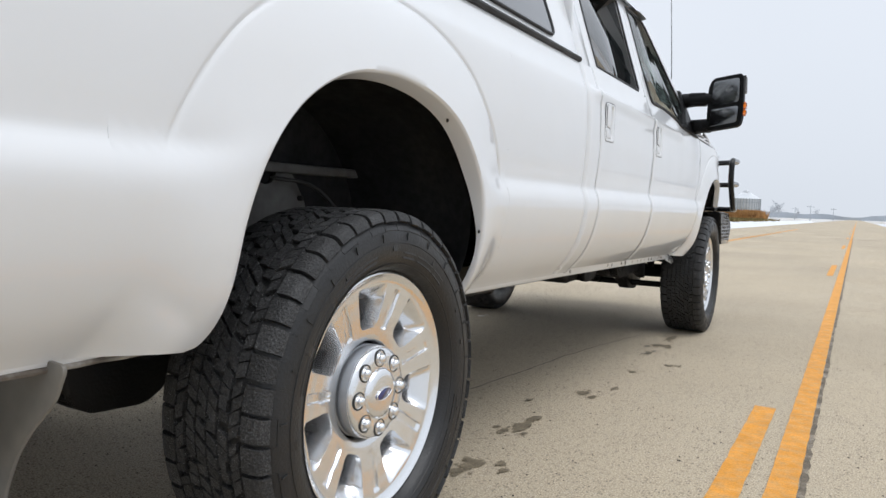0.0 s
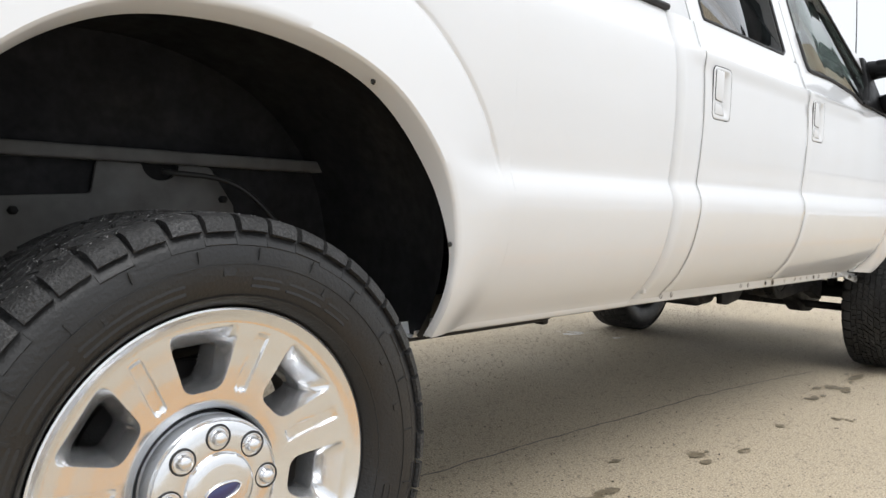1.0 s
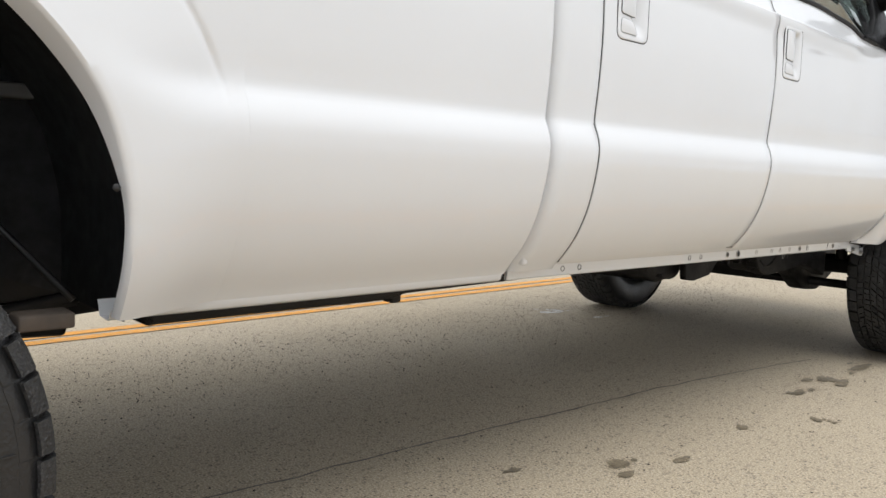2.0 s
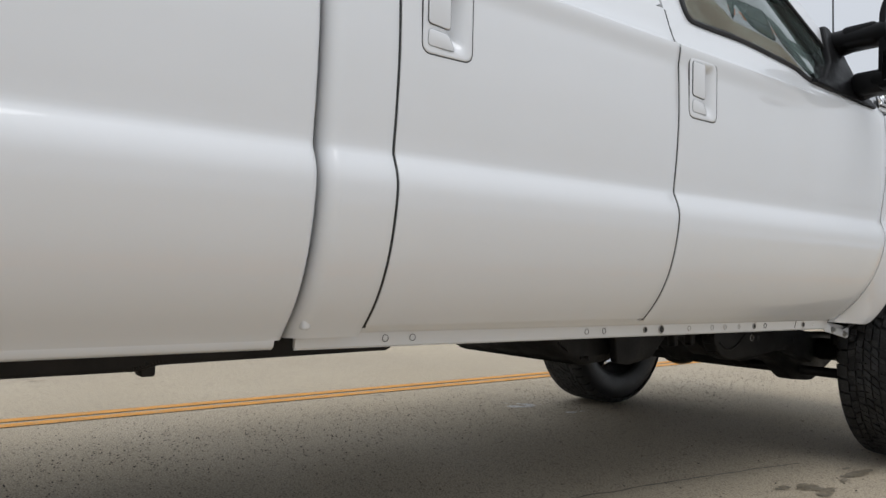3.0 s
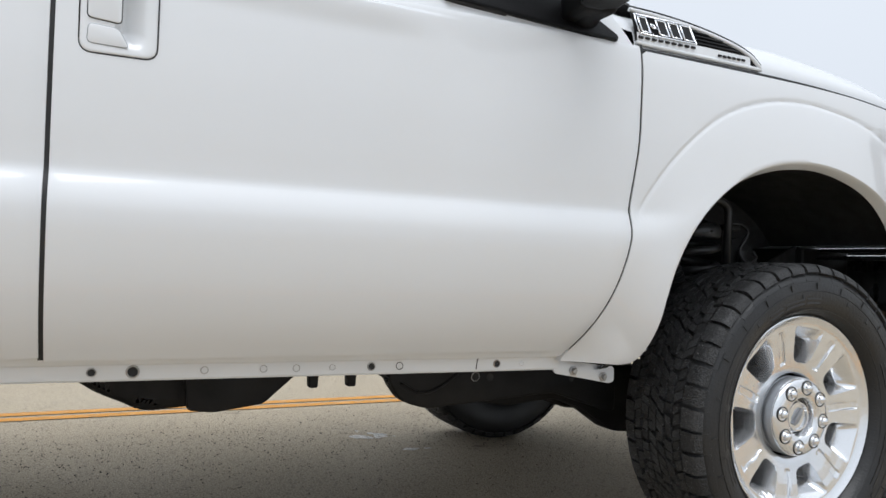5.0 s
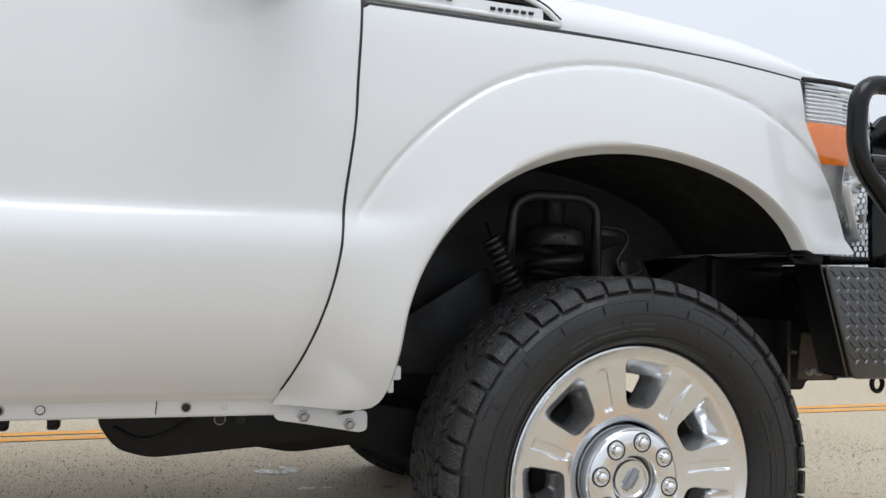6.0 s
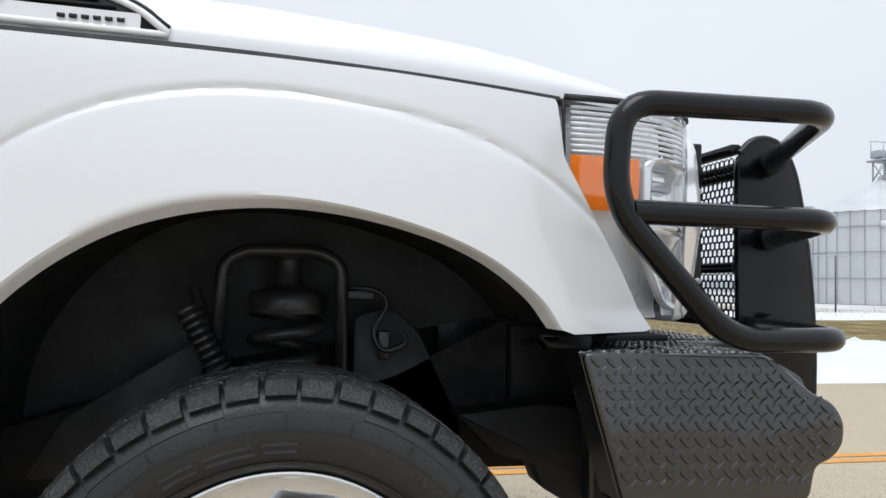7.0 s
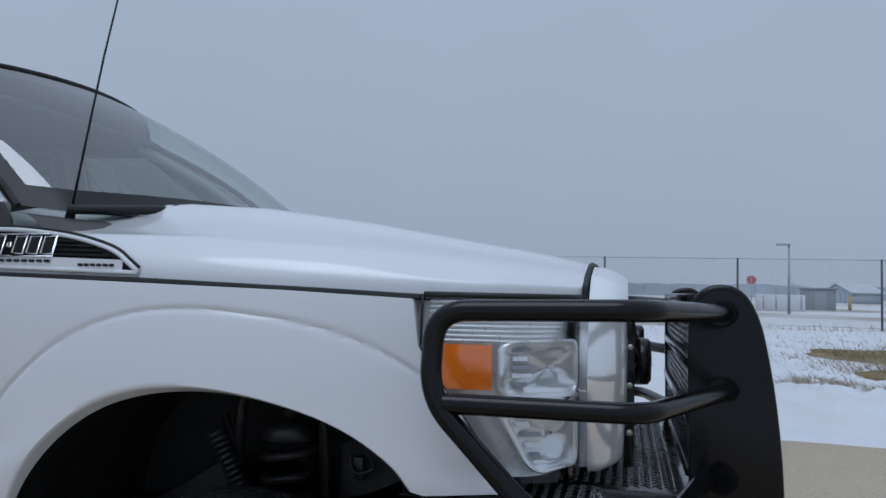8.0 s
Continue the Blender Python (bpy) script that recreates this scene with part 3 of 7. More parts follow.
def framed(name, outer, inner, mat, doors, thick=0.03):
    """A window frame: a ring between two outlines with the same number of points."""
    n = len(outer)
    vs, rows = [], []
    for line, dx in ((outer, -thick), (outer, -0.003), (outer, 0.0), (inner, 0.0), (inner, -0.004), (inner, -thick)):
        vs.extend([(cab_x(z, y) + dx, y, z) for y, z in line])
    fs = grid_faces(6, n, close_v=True)
    pair = (vs, fs)
    for door, p in zip(doors, (pair, flipped(pair))):
        part(name, p, mat, door, sharp=35)


def outline(points, n=56):
    c = points + [points[0]]
    return [tuple(p) for p in resample(c, n + 1)[:-1]]


r_out = outline([(1.6235, 1.462), (2.503, 1.462), (2.503, 2.0), (1.70, 2.0), (1.6235, 1.88)])
r_in = outline([(1.72, 1.487), (2.405, 1.480), (2.42, 1.965), (1.78, 1.965), (1.72, 1.88)])
framed("window_frame", r_out, r_in, WHITE, rear_doors)
pane = quad_panel(rounded([(1.715, 1.482), (2.41, 1.475), (2.425, 1.97), (1.775, 1.97), (1.715, 1.88)], 0.03), 0.004, 0)
for d, p in zip(rear_doors, (([(v[0] - 0.008, v[1], v[2]) for v in pane[0]], pane[1]),) * 2):
    g = part("window_pane", p if d is rear_doors[0] else flipped(p), DARK_GLASS, d, "dark tinted side window")
    g.visible_shadow = False
f_rows = [((2.510, 1.368), (2.640, 1.452)), ((2.90, 1.368), (2.90, 1.452)), ((3.085, 1.368), (3.085, 1.434)), ((3.18, 1.368), (3.18, 1.421)), ((3.25, 1.368), (3.25, 1.394)), ((3.754, 1.368), (3.61, 1.376)),
          ((3.66, 1.52), (3.55, 1.51)), ((3.26, 1.83), (3.18, 1.80)), ((3.0, 2.0), (2.95, 1.965)), ((2.510, 2.0), (2.605, 1.965)), ((2.510, 1.44), (2.612, 1.490)), ((2.510, 1.39), (2.620, 1.465))]


def densified(points, n=6):
    out = []
    for p, q in zip(points, points[1:] + points[:1]):
        out += [(p[0] + (q[0] - p[0]) * k / n, p[1] + (q[1] - p[1]) * k / n) for k in range(n)]
    return out


f_out, f_in = densified([r[0] for r in f_rows]), densified([r[1] for r in f_rows])
framed("window_frame", f_out, f_in, WHITE, front_doors)
pane = quad_panel(rounded([(2.59, 1.440), (2.90, 1.440), (3.18, 1.409), (3.25, 1.384), (3.62, 1.368), (3.56, 1.515), (3.19, 1.805), (2.96, 1.97), (2.59, 1.97)], 0.03), 0.004, 0)
for d in front_doors:
    p = ([(v[0] - 0.008, v[1], v[2]) for v in pane[0]], pane[1])
    g = part("window_pane", p if d is front_doors[0] else flipped(p), SIDE_GLASS, d, "lightly tinted front side window")
    g.visible_shadow = False
belt = [(cab_x(z, y) + 0.002, y, z) for y, z in ((2.606, 1.60), (2.614, 1.490), (2.622, 1.466), (2.642, 1.455), (2.75, 1.454), (2.90, 1.453), (3.085, 1.435), (3.18, 1.422), (3.25, 1.396), (3.4, 1.386))]
for loop in (r_in, f_in):
    both("window_seal", tube([(cab_x(z, y) - 0.001, y, z) for y, z in loop + loop[:1]], 0.006, 6), SEAL_AND_GAP)
both("belt_weatherstrip", tube(smooth_line(belt, 4), 0.0085, 8), SEAL_AND_GAP)
# rear cab pillar and back wall
both("rear_pillar", quad_panel([(1.476, 1.46), (1.617, 1.46), (1.617, 1.88), (1.69, 2.01), (1.50, 2.01), (1.476, 1.88)], 0.03), WHITE)
part("back_wall", box(-0.90, 0.90, 1.480, 1.50, 0.62, 2.0, 0.006), WHITE, truck)
# roof
roof_lines = []
for y, dz in ((1.476, -0.045), (1.53, -0.012), (1.75, 0.0), (2.3, 0.006), (2.7, 0.002), (2.90, -0.002)):
    roof_lines.append([(sx, y, z + dz) for sx, z in ((-0.79, 1.99), (-0.765, 2.02), (-0.70, 2.055), (-0.5, 2.085), (-0.2, 2.10), (0.2, 2.10), (0.5, 2.085), (0.70, 2.055), (0.765, 2.02), (0.79, 1.99))])
part("roof", loft(roof_lines), WHITE, truck, sharp=50)
# windscreen and its pillars
low = smooth_line([(-0.835, 3.74, 1.535), (-0.74, 3.90, 1.520), (-0.45, 4.06, 1.525), (0, 4.13, 1.53), (0.45, 4.06, 1.525), (0.74, 3.90, 1.520), (0.835, 3.74, 1.535)], 6)
high = smooth_line([(-0.69, 3.03, 2.0), (-0.60, 3.09, 2.04), (-0.35, 3.22, 2.065), (0, 3.27, 2.075), (0.35, 3.22, 2.065), (0.60, 3.09, 2.04), (0.69, 3.03, 2.0)], 6)
ws = [[tuple(l + (h - l) * t + np.array((0, 0.03, 0.03)) * math.sin(math.pi * t)) for l, h in zip(low, high)] for t in np.linspace(0, 1, 10)]
tail = resample(roof_lines[-1], len(high))
part("roof_front", loft([[tuple(a + (b - a) * t + np.array((0, 0, 0.012)) * math.sin(math.pi * t)) for a, b in zip(tail, high + np.array((0, -0.012, 0.004)))] for t in np.linspace(0, 1, 8)]), WHITE, truck, sharp=50)
part("headliner", loft([[tuple(a + (b - a) * t - np.array((0, 0, 0.03))) for a, b in zip(tail, high)] for t in np.linspace(-0.4, 0.98, 6)]), HEADLINER, truck)
g = part("windscreen", loft(ws), SCREEN_GLASS, truck, "clear curved windscreen")
g.visible_shadow = False
edge = [ws[k][-1] for k in range(10)]
both("windscreen_pillar", tube([(p[0] + 0.012, p[1] - 0.05, p[2] - 0.012) for p in edge], 0.032, 10), WHITE)
frit = [[tuple(Vector(row[-1 - k]) + Vector((0.001, 0.002, 0.003))) for row in ws] for k in range(3)]
both("windscreen_border", loft(frit), FRIT)
part("windscreen_border", loft([[(p[0], p[1] + 0.003, p[2] + 0.003) for p in ws[k]] for k in (0, 1)]), FRIT, truck)
both("windscreen_seal", tube([(p[0] + 0.004, p[1] + 0.002, p[2] + 0.002) for p in edge], 0.008, 8), SEAL_AND_GAP)
part("windscreen_seal", tube(ws[-1], 0.009, 8), SEAL_AND_GAP, truck)
part("cowl", loft([[(x, y - 0.02, z - 0.012) for x, y, z in low], [(x * 1.03, y + 0.05, z - 0.022) for x, y, z in low], [(x * 1.06, y + 0.10, z - 0.04) for x, y, z in low], [(x * 1.08, y + 0.16, z - 0.09) for x, y, z in low]]), COWL, truck, "dark grey plastic wiper cowl")
# cabin: floor, dashboard, seats and steering wheel seen through the glass
part("cabin_floor", box(-0.85, 0.85, 1.5, 3.75, 0.66, 0.70, 0.01), CABIN, truck)
part("dashboard", box(-0.80, 0.80, 3.35, 3.78, 1.05, 1.42, 0.06, 4), CABIN, truck)
part("headliner", box(-0.74, 0.74, 1.52, 3.06, 2.0, 2.02, 0.006), HEADLINER, truck)
for x, y in ((0.40, 2.72), (-0.40, 2.72), (0.40, 1.80), (-0.40, 1.80)):
    back = slab(rounded([(y - 0.10, 0.95), (y + 0.06, 0.95), (y - 0.06, 1.58), (y - 0.18, 1.58)], 0.05), "x", x - 0.26, x + 0.26, 0.04, 3)
    rest = slab(rounded([(y - 0.17, 1.62), (y - 0.05, 1.62), (y - 0.08, 1.82), (y - 0.17, 1.82)], 0.03), "x", x - 0.13, x + 0.13, 0.03, 3)
    base = box(x - 0.27, x + 0.27, y - 0.08, y + 0.48, 0.78, 0.96, 0.05, 3)
    part("cab_seat", join(back, rest, base), SEAT, truck, "tan leather cab seat with headrest", sharp=50)
both("door_trim", box(0.845, 0.86, 1.64, 3.70, 0.72, 1.36, 0.005), CABIN)
both("pillar_trim", slab(rounded([(3.36, 1.30), (3.74, 1.30), (3.74, 1.50), (3.62, 1.66), (3.55, 1.66), (3.50, 1.42)], 0.02), "x", 0.845, 0.86, 0.004), CABIN)
ring = [(-0.40 + 0.19 * math.cos(a), 3.28 - 0.07 * math.sin(a), 1.28 + 0.175 * math.sin(a)) for a in np.linspace(0, 2 * math.pi, 40)]
part("steering_wheel", tube(ring, 0.016, 8), CABIN, truck)

# hood: from the shut line up over a soft shoulder to a raised middle
def hood_section(y):
    zs = np.interp(y, [3.75, 4.2, 4.6, 4.9, 5.05, 5.165], [1.361, 1.354, 1.3415, 1.331, 1.329, 1.328])
    xs = float(side_x(y, 1.35)) - 0.02 if y < 4.8 else float(np.interp(y, [4.8, 5.0, 5.165], [float(side_x(4.8, 1.35)) - 0.02, 0.845, 0.705]))
    top = float(np.interp(y, [3.75, 4.05, 4.3, 4.6, 4.9, 5.05, 5.165], [1.562, 1.574, 1.560, 1.522, 1.472, 1.448, 1.424]))
    sh = float(np.interp(y, [3.75, 4.3, 4.7, 5.165], [1.475, 1.462, 1.437, 1.385]))
    k = xs / 0.96
    pts = [(xs, zs), (xs - 0.004, zs + 0.03), (xs - 0.022, zs + (sh - zs) * 0.55), (xs - 0.065, sh - 0.012), (xs - 0.13, sh + 0.006), (0.66 * k, sh + 0.55 * (top - sh)), (0.58 * k, top - 0.006), (0.48 * k, top), (0.25 * k, top + 0.004), (0.0, top + 0.005)]
    line = smooth_line(pts, 4)
    return [(p[0], y, p[1]) for p in line]


ys = list(np.linspace(4.0, 5.10, 34)) + [5.125, 5.145, 5.158, 5.165]
half = [hood_section(y) for y in ys]
hood_lines = [h + [(-p[0], p[1], p[2]) for p in reversed(h[:-1])] for h in half]
hood_pair = loft(hood_lines)
part("hood", welded(join(hood_pair, loft([hood_lines[-1], [(p[0] * 0.995, p[1] + 0.002, p[2] - 0.012) for p in hood_lines[-1]], [(p[0] * 0.98, p[1] - 0.02, p[2] - 0.02) for p in hood_lines[-1]]]))), WHITE, truck, "white hood with raised centre", sharp=45)
# cowl sides between hood, windscreen and doors carry the vent badges
cowl_side = []
for y in np.linspace(3.766, 4.02, 14):
    h = hood_section(max(y, 3.75))
    cowl_side.append(h[:24])
both("cowl_side", loft(cowl_side), WHITE)
base_line = cowl_side[0][6:]
both("pillar_base", loft([base_line, [(p[0] - 0.008, 3.70, p[2] + 0.012) for p in base_line], [(p[0] - 0.03, 3.63, p[2] + 0.035) for p in base_line]]), WHITE)
# dark tubes along the hood's edges stand for the shade of the open joint
shut = [(float(side_x(y, 1.36)) - 0.012, y, float(np.interp(y, [3.75, 4.2, 4.6, 4.84], [1.359, 1.352, 1.3395, 1.330])) - 0.002) for y in np.linspace(3.765, 4.835, 30)]
both("hood_gap", tube([(p[0] + 0.004, p[1], p[2] + 0.001) for p in shut], 0.007, 6), SEAL_AND_GAP)
shut2 = [(p[0] + 0.002, y, p[2] - 0.004) for y, p in ((y, hood_section(y)[0]) for y in np.linspace(4.80, 5.15, 16))]
both("hood_gap", tube(shut2, 0.007, 6), SEAL_AND_GAP)
part("hood_gap", tube([(p[0] * 1.002, 5.172, p[2] - 0.001) for p in hood_lines[-1]], 0.006, 6), SEAL_AND_GAP, truck)

# vent badge on each side: dark mesh panel with bright frame and raised plates in place of the model lettering
def vent_badge(sign):
    def P(y, z, off):
        return (sign * (float(side_x(y, 1.36)) - 0.019 - 0.42 * max(0, z - 1.395) + off), y, z)
    top = smooth_line([(3.769, 1.468), (3.86, 1.465), (3.98, 1.452), (4.08, 1.43), (4.14, 1.407), (4.188, 1.372)], 5)
    low_line = [(y, np.interp(y, [3.769, 4.19], [1.377, 1.368])) for y in top[:, 0]]
    root = part("vent_badge", loft([[P(y, z, 0.004) for y, z in low_line], [P(y, (z + z2) / 2, 0.006) for (y, z), z2 in zip(low_line, top[:, 1])], [P(y, z, 0.004) for y, z in top]]), PLASTIC, truck, "black vent badge with bright frame and letter plates")
    loop = [P(y, z, 0.006) for y, z in top] + [P(y, z, 0.006) for y, z in reversed(low_line)]
    part("badge_frame", tube(loop, 0.006, 8), WHITE, root)
    # black tube above the frame: a thin shadow line painted on
    part("badge_shadow", tube([(p[0] - sign * 0.003, p[1] + 0.003, p[2] + 0.0085) for p in loop[:len(top)]], 0.0035, 6), SEAL_AND_GAP, root)
    block = [P(3.780, 1.402, 0.0085), P(3.962, 1.402, 0.0085), P(3.956, 1.456, 0.0085), P(3.776, 1.456, 0.0085)]
    part("badge_block", tube(block + block[:1], 0.0028, 6), BRIGHT, root)
    band = [[P(y, np.interp(y, [3.769, 4.19], [1.379, 1.370]) + h, 0.0075) for y in np.linspace(3.772, 4.15, 20)] for h in (0.0, 0.026)]
    part("badge_band", loft(band), WHITE, root, "pale lower badge strip")
    for k in range(4):
        z = 1.407 + 0.011 * k
        y1 = float(np.interp(z, [1.40, 1.43, 1.455], [4.13, 4.06, 3.95]))
        part("vent_slat", tube([P(3.96, z, 0.008), P(y1, z - 0.002, 0.008)], 0.0026, 6), CHASSIS, root)
    # plates of the size of the letters
    for y0, y1 in ((3.785, 3.815), (3.822, 3.836), (3.842, 3.876), (3.882, 3.916), (3.922, 3.958)):
        z0, z1 = (1.408, 1.450) if y1 - y0 > 0.02 else (1.424, 1.434)
        pts = [P(y0 + 0.004, z0, 0.009), P(y1, z0, 0.009), P(y1 - 0.003, z1, 0.009), P(y0 + 0.001, z1, 0.009)]
        part("letter_plate", (pts, [(0, 1, 2, 3)]), CHASSIS, root, smooth=False)
        part("plate_border", tube(pts + pts[:1], 0.0030, 6), BRIGHT, root)
    for k in range(9):
        y = 3.775 + 0.021 * k
        part("letter_bar", tube([P(y, 1.392, 0.009), P(y + 0.012, 1.3915, 0.009)], 0.0035, 6), SEAL_AND_GAP, root)
    for k in range(6):
        y = 4.035 + 0.0165 * k
        part("letter_bar", tube([P(y, 1.3845, 0.009), P(y + 0.010, 1.384, 0.009)], 0.0035, 6), SEAL_AND_GAP, root)


vent_badge(1)
vent_badge(-1)

# wipers and radio aerial
part("wiper", tube(smooth_line([(0.60, 4.02, 1.545), (0.52, 4.05, 1.565), (0.1, 4.11, 1.56), (-0.1, 4.12, 1.55)], 6), 0.012, 6), SEAL_AND_GAP, truck)
part("wiper", join(tube([(0.80, 3.86, 1.53), (0.62, 4.0, 1.548), (0.30, 4.09, 1.548)], 0.013, 6), box(0.50, 0.57, 4.0, 4.06, 1.545, 1.575, 0.008)), SEAL_AND_GAP, truck)
aerial = part("aerial", tube([(0.765, 3.835, 1.49), (0.764, 3.84, 1.535)], [0.017, 0.010], 10), SEAL_AND_GAP, truck, "black whip aerial")
part("aerial_mast", tube([(0.764, 3.84, 1.53), (0.735, 3.895, 1.95), (0.698, 3.955, 2.36)], [0.0038, 0.003, 0.0022], 6), SEAL_AND_GAP, aerial)

# camper shell on the bed


def shell_x(z):
    return float(np.interp(z, [1.478, 1.70, 1.98, 2.05, 2.085], [0.945, 0.872, 0.790, 0.74, 0.62]))


shell = part("camper_shell", loft([[(sx * shell_x(z), y, z + dz) for sx, z in [(1, 1.478), (1, 1.55), (1, 1.62), (1, 1.70), (1, 1.80), (1, 1.90), (1, 1.98), (1, 2.05), (1, 2.085), (0, 2.10), (-1, 2.085), (-1, 2.05), (-1, 1.98), (-1, 1.90), (-1, 1.70), (-1, 1.55), (-1, 1.478)]]
                                  for y, dz in ((-1.30, 0.0), (-1.0, 0.0), (0.0, 0.0), (1.0, 0.0), (1.36, 0.0), (1.445, -0.001), (1.458, -0.012))]), WHITE, truck, "white camper shell with dark side window", sharp=50)
back = [(1, 1.478), (1, 1.70), (1, 1.98), (1, 2.05), (1, 2.085), (0, 2.10), (-1, 2.085), (-1, 2.05), (-1, 1.98), (-1, 1.70), (-1, 1.478)]
part("shell_rear", slab([(sx * (shell_x(z) - 0.004), z - 0.003) for sx, z in back], "y", -1.298, -1.285, 0), WHITE, shell, smooth=False)
win = rounded([(-0.85, 1.505), (1.205, 1.505), (1.15, 1.83), (-0.80, 1.83)], 0.05)
bm = bmesh.new()
a = [bm.verts.new((shell_x(z) + 0.006, y, z)) for y, z in win]
b = [bm.verts.new((shell_x(z) - 0.01, y, z)) for y, z in win]
bm.faces.new(a)
for i in range(len(a)):
    bm.faces.new((a[i], b[i], b[(i + 1) % len(a)], a[(i + 1) % len(a)]))
bmesh.ops.recalc_face_normals(bm, faces=bm.faces[:])
SHELL_GLASS = material("dark_shell_window", (0.035, 0.037, 0.04), 0.05, coat=1.0, var=0.02)
shell_pane = as_pair(bm)
part("shell_window", shell_pane, SHELL_GLASS, shell, "dark tinted shell window", sharp=40)
part("shell_window", flipped(shell_pane), SHELL_GLASS, shell, "dark tinted shell window", sharp=40)
part("shell_window", slab(rounded([(-0.60, 1.52), (0.60, 1.52), (0.52, 1.92), (-0.52, 1.92)], 0.05), "y", -1.304, -1.296, 0.001, 1), SHELL_GLASS, shell, "dark tinted shell window")
part("window_gasket", tube([(shell_x(z) + 0.006, y, z) for y, z in win] + [(shell_x(win[0][1]) + 0.006, *win[0])], 0.006, 6), SEAL_AND_GAP, shell)
both("shell_seal", tube([(0.952, -1.30, 1.467), (0.952, 1.0, 1.467), (0.95, 1.452, 1.467)], 0.011, 8), SEAL_AND_GAP)
part("tailgate", box(-0.86, 0.86, -1.345, -1.30, 0.70, 1.46, 0.012, 3), WHITE, truck)
part("rear_bumper", join(box(-0.98, 0.98, -1.50, -1.33, 0.56, 0.72, 0.03, 3)), BRIGHT, truck, "chrome rear step bumper", sharp=40)
part("bed_floor", box(-0.48, 0.48, -1.30, 1.40, 1.0, 1.04, 0.005), CHASSIS, truck)
part("bed_front_wall", box(-0.88, 0.88, 1.40, 1.43, 0.66, 1.45, 0.005), CHASSIS, truck)

# wheel wells
def well(arch, inner_x, proud):
    c = np.mean(arch, axis=0)
    line = resample(arch, 60)
    vs = []
    edge_x = flared_x(line[:, 0], line[:, 1], arch, 0.18, proud) - 0.048
    for x, grow in ((None, 0.003), (0.90, 0.03), (0.80, 0.045), (inner_x, 0.03)):
        for q, ex in zip(line, edge_x):
            o = (q - c) / np.linalg.norm(q - c)
            vs.append((float(ex) if x is None else min(x, float(ex) - 0.01), q[0] + o[0] * grow, q[1] + o[1] * grow))
    fs = grid_faces(4, 60)
    n = len(vs)
    vs.append((inner_x, c[0], c[1] - 0.1))
    fs += [(3 * 60 + i, 3 * 60 + i + 1, n) for i in range(59)]
    return vs, fs


both("wheel_well", well(REAR_ARCH, 0.52, 0.034), LINER, "black wheel well")
both("wheel_well", well(FRONT_ARCH, 0.40, 0.018), WELL, "black wheel well liner")
# screws in the arch lips
for x, y, z in ((1.004, 0.305, 1.094), (1.003, 0.517, 0.797)):
    part("lip_screw", revolve([(0.0001, 0.003), (0.004, 0.003), (0.006, 0.0)], 10, (x, y, z)), SEAL_AND_GAP, truck)
# ---- wheels ----
TYRE_R, RIM_R, HALF_W = 0.434, 0.268, 0.140


def tyre_mesh():
    prof = [(0.279, 0.086), (0.290, 0.108), (0.297, 0.121), (0.305, 0.133), (0.330, 0.143), (0.352, 0.146), (0.372, 0.1445), (0.390, 0.140), (0.405, 0.132), (0.414, 0.122), (0.420, 0.110),
            (0.423, 0.06), (0.4235, 0.0), (0.423, -0.06), (0.420, -0.110), (0.414, -0.122), (0.405, -0.132), (0.390, -0.140), (0.352, -0.146), (0.305, -0.136), (0.290, -0.130), (0.272, -0.122), (0.262, -0.105), (0.255, -0.06), (0.255, 0.06)]
    return revolve(prof, 120, close=True)


def arc_block(r0, r1, x0, x1, a0, a1, shrink=0.0018, skew=0.0, steps=2, cut=0.0):
    """A block on the tread: from radius r0 to r1, across x0..x1, between two angles; skew slants it."""
    vs = []
    for i in range(steps + 1):
        for r, s in ((r0, 0.0), (r1, shrink)):
            for x, e in ((x0 + s * (1 if x1 > x0 else -1), 0), (x1 - s * (1 if x1 > x0 else -1), 1)):
                a = a0 + (a1 - a0) * i / steps
                if i == 0:
                    a += s / r1
                if i == steps:
                    a -= s / r1
                a += skew * e
                rr = r - (cut if r == r1 and e else 0.0)
                vs.append((x, rr * math.cos(a), rr * math.sin(a)))
    fs = []
    for i in range(steps):
        b = i * 4
        for p, q in ((0, 1), (1, 3), (3, 2), (2, 0)):
            fs.append((b + p, b + q, b + 4 + q, b + 4 + p))
    fs += [(0, 2, 3, 1), (steps * 4 + 1, steps * 4 + 3, steps * 4 + 2, steps * 4)]
    return vs, fs


def swept_lug(section, a0, a1, steps=2, taper=0.0025, skew=0.0):
    """A lug with a closed cross-section in (x, radius), swept round the axle; the raised points draw in at both ends."""
    n = len(section)
    vs = []
    for i in range(steps + 1):
        for k, (x, r) in enumerate(section):
            a = a0 + (a1 - a0) * i / steps
            if 0 < k < n - 1:
                a += (taper / r if i == 0 else (-taper / r if i == steps else 0.0))
            a += skew * abs(x)
            vs.append((x, r * math.cos(a), r * math.sin(a)))
    fs = [(i * n + k, i * n + (k + 1) % n, (i + 1) * n + (k + 1) % n, (i + 1) * n + k) for i in range(steps) for k in range(n)]
    return vs, fs + [tuple(range(n))[::-1], tuple(steps * n + k for k in range(n))]


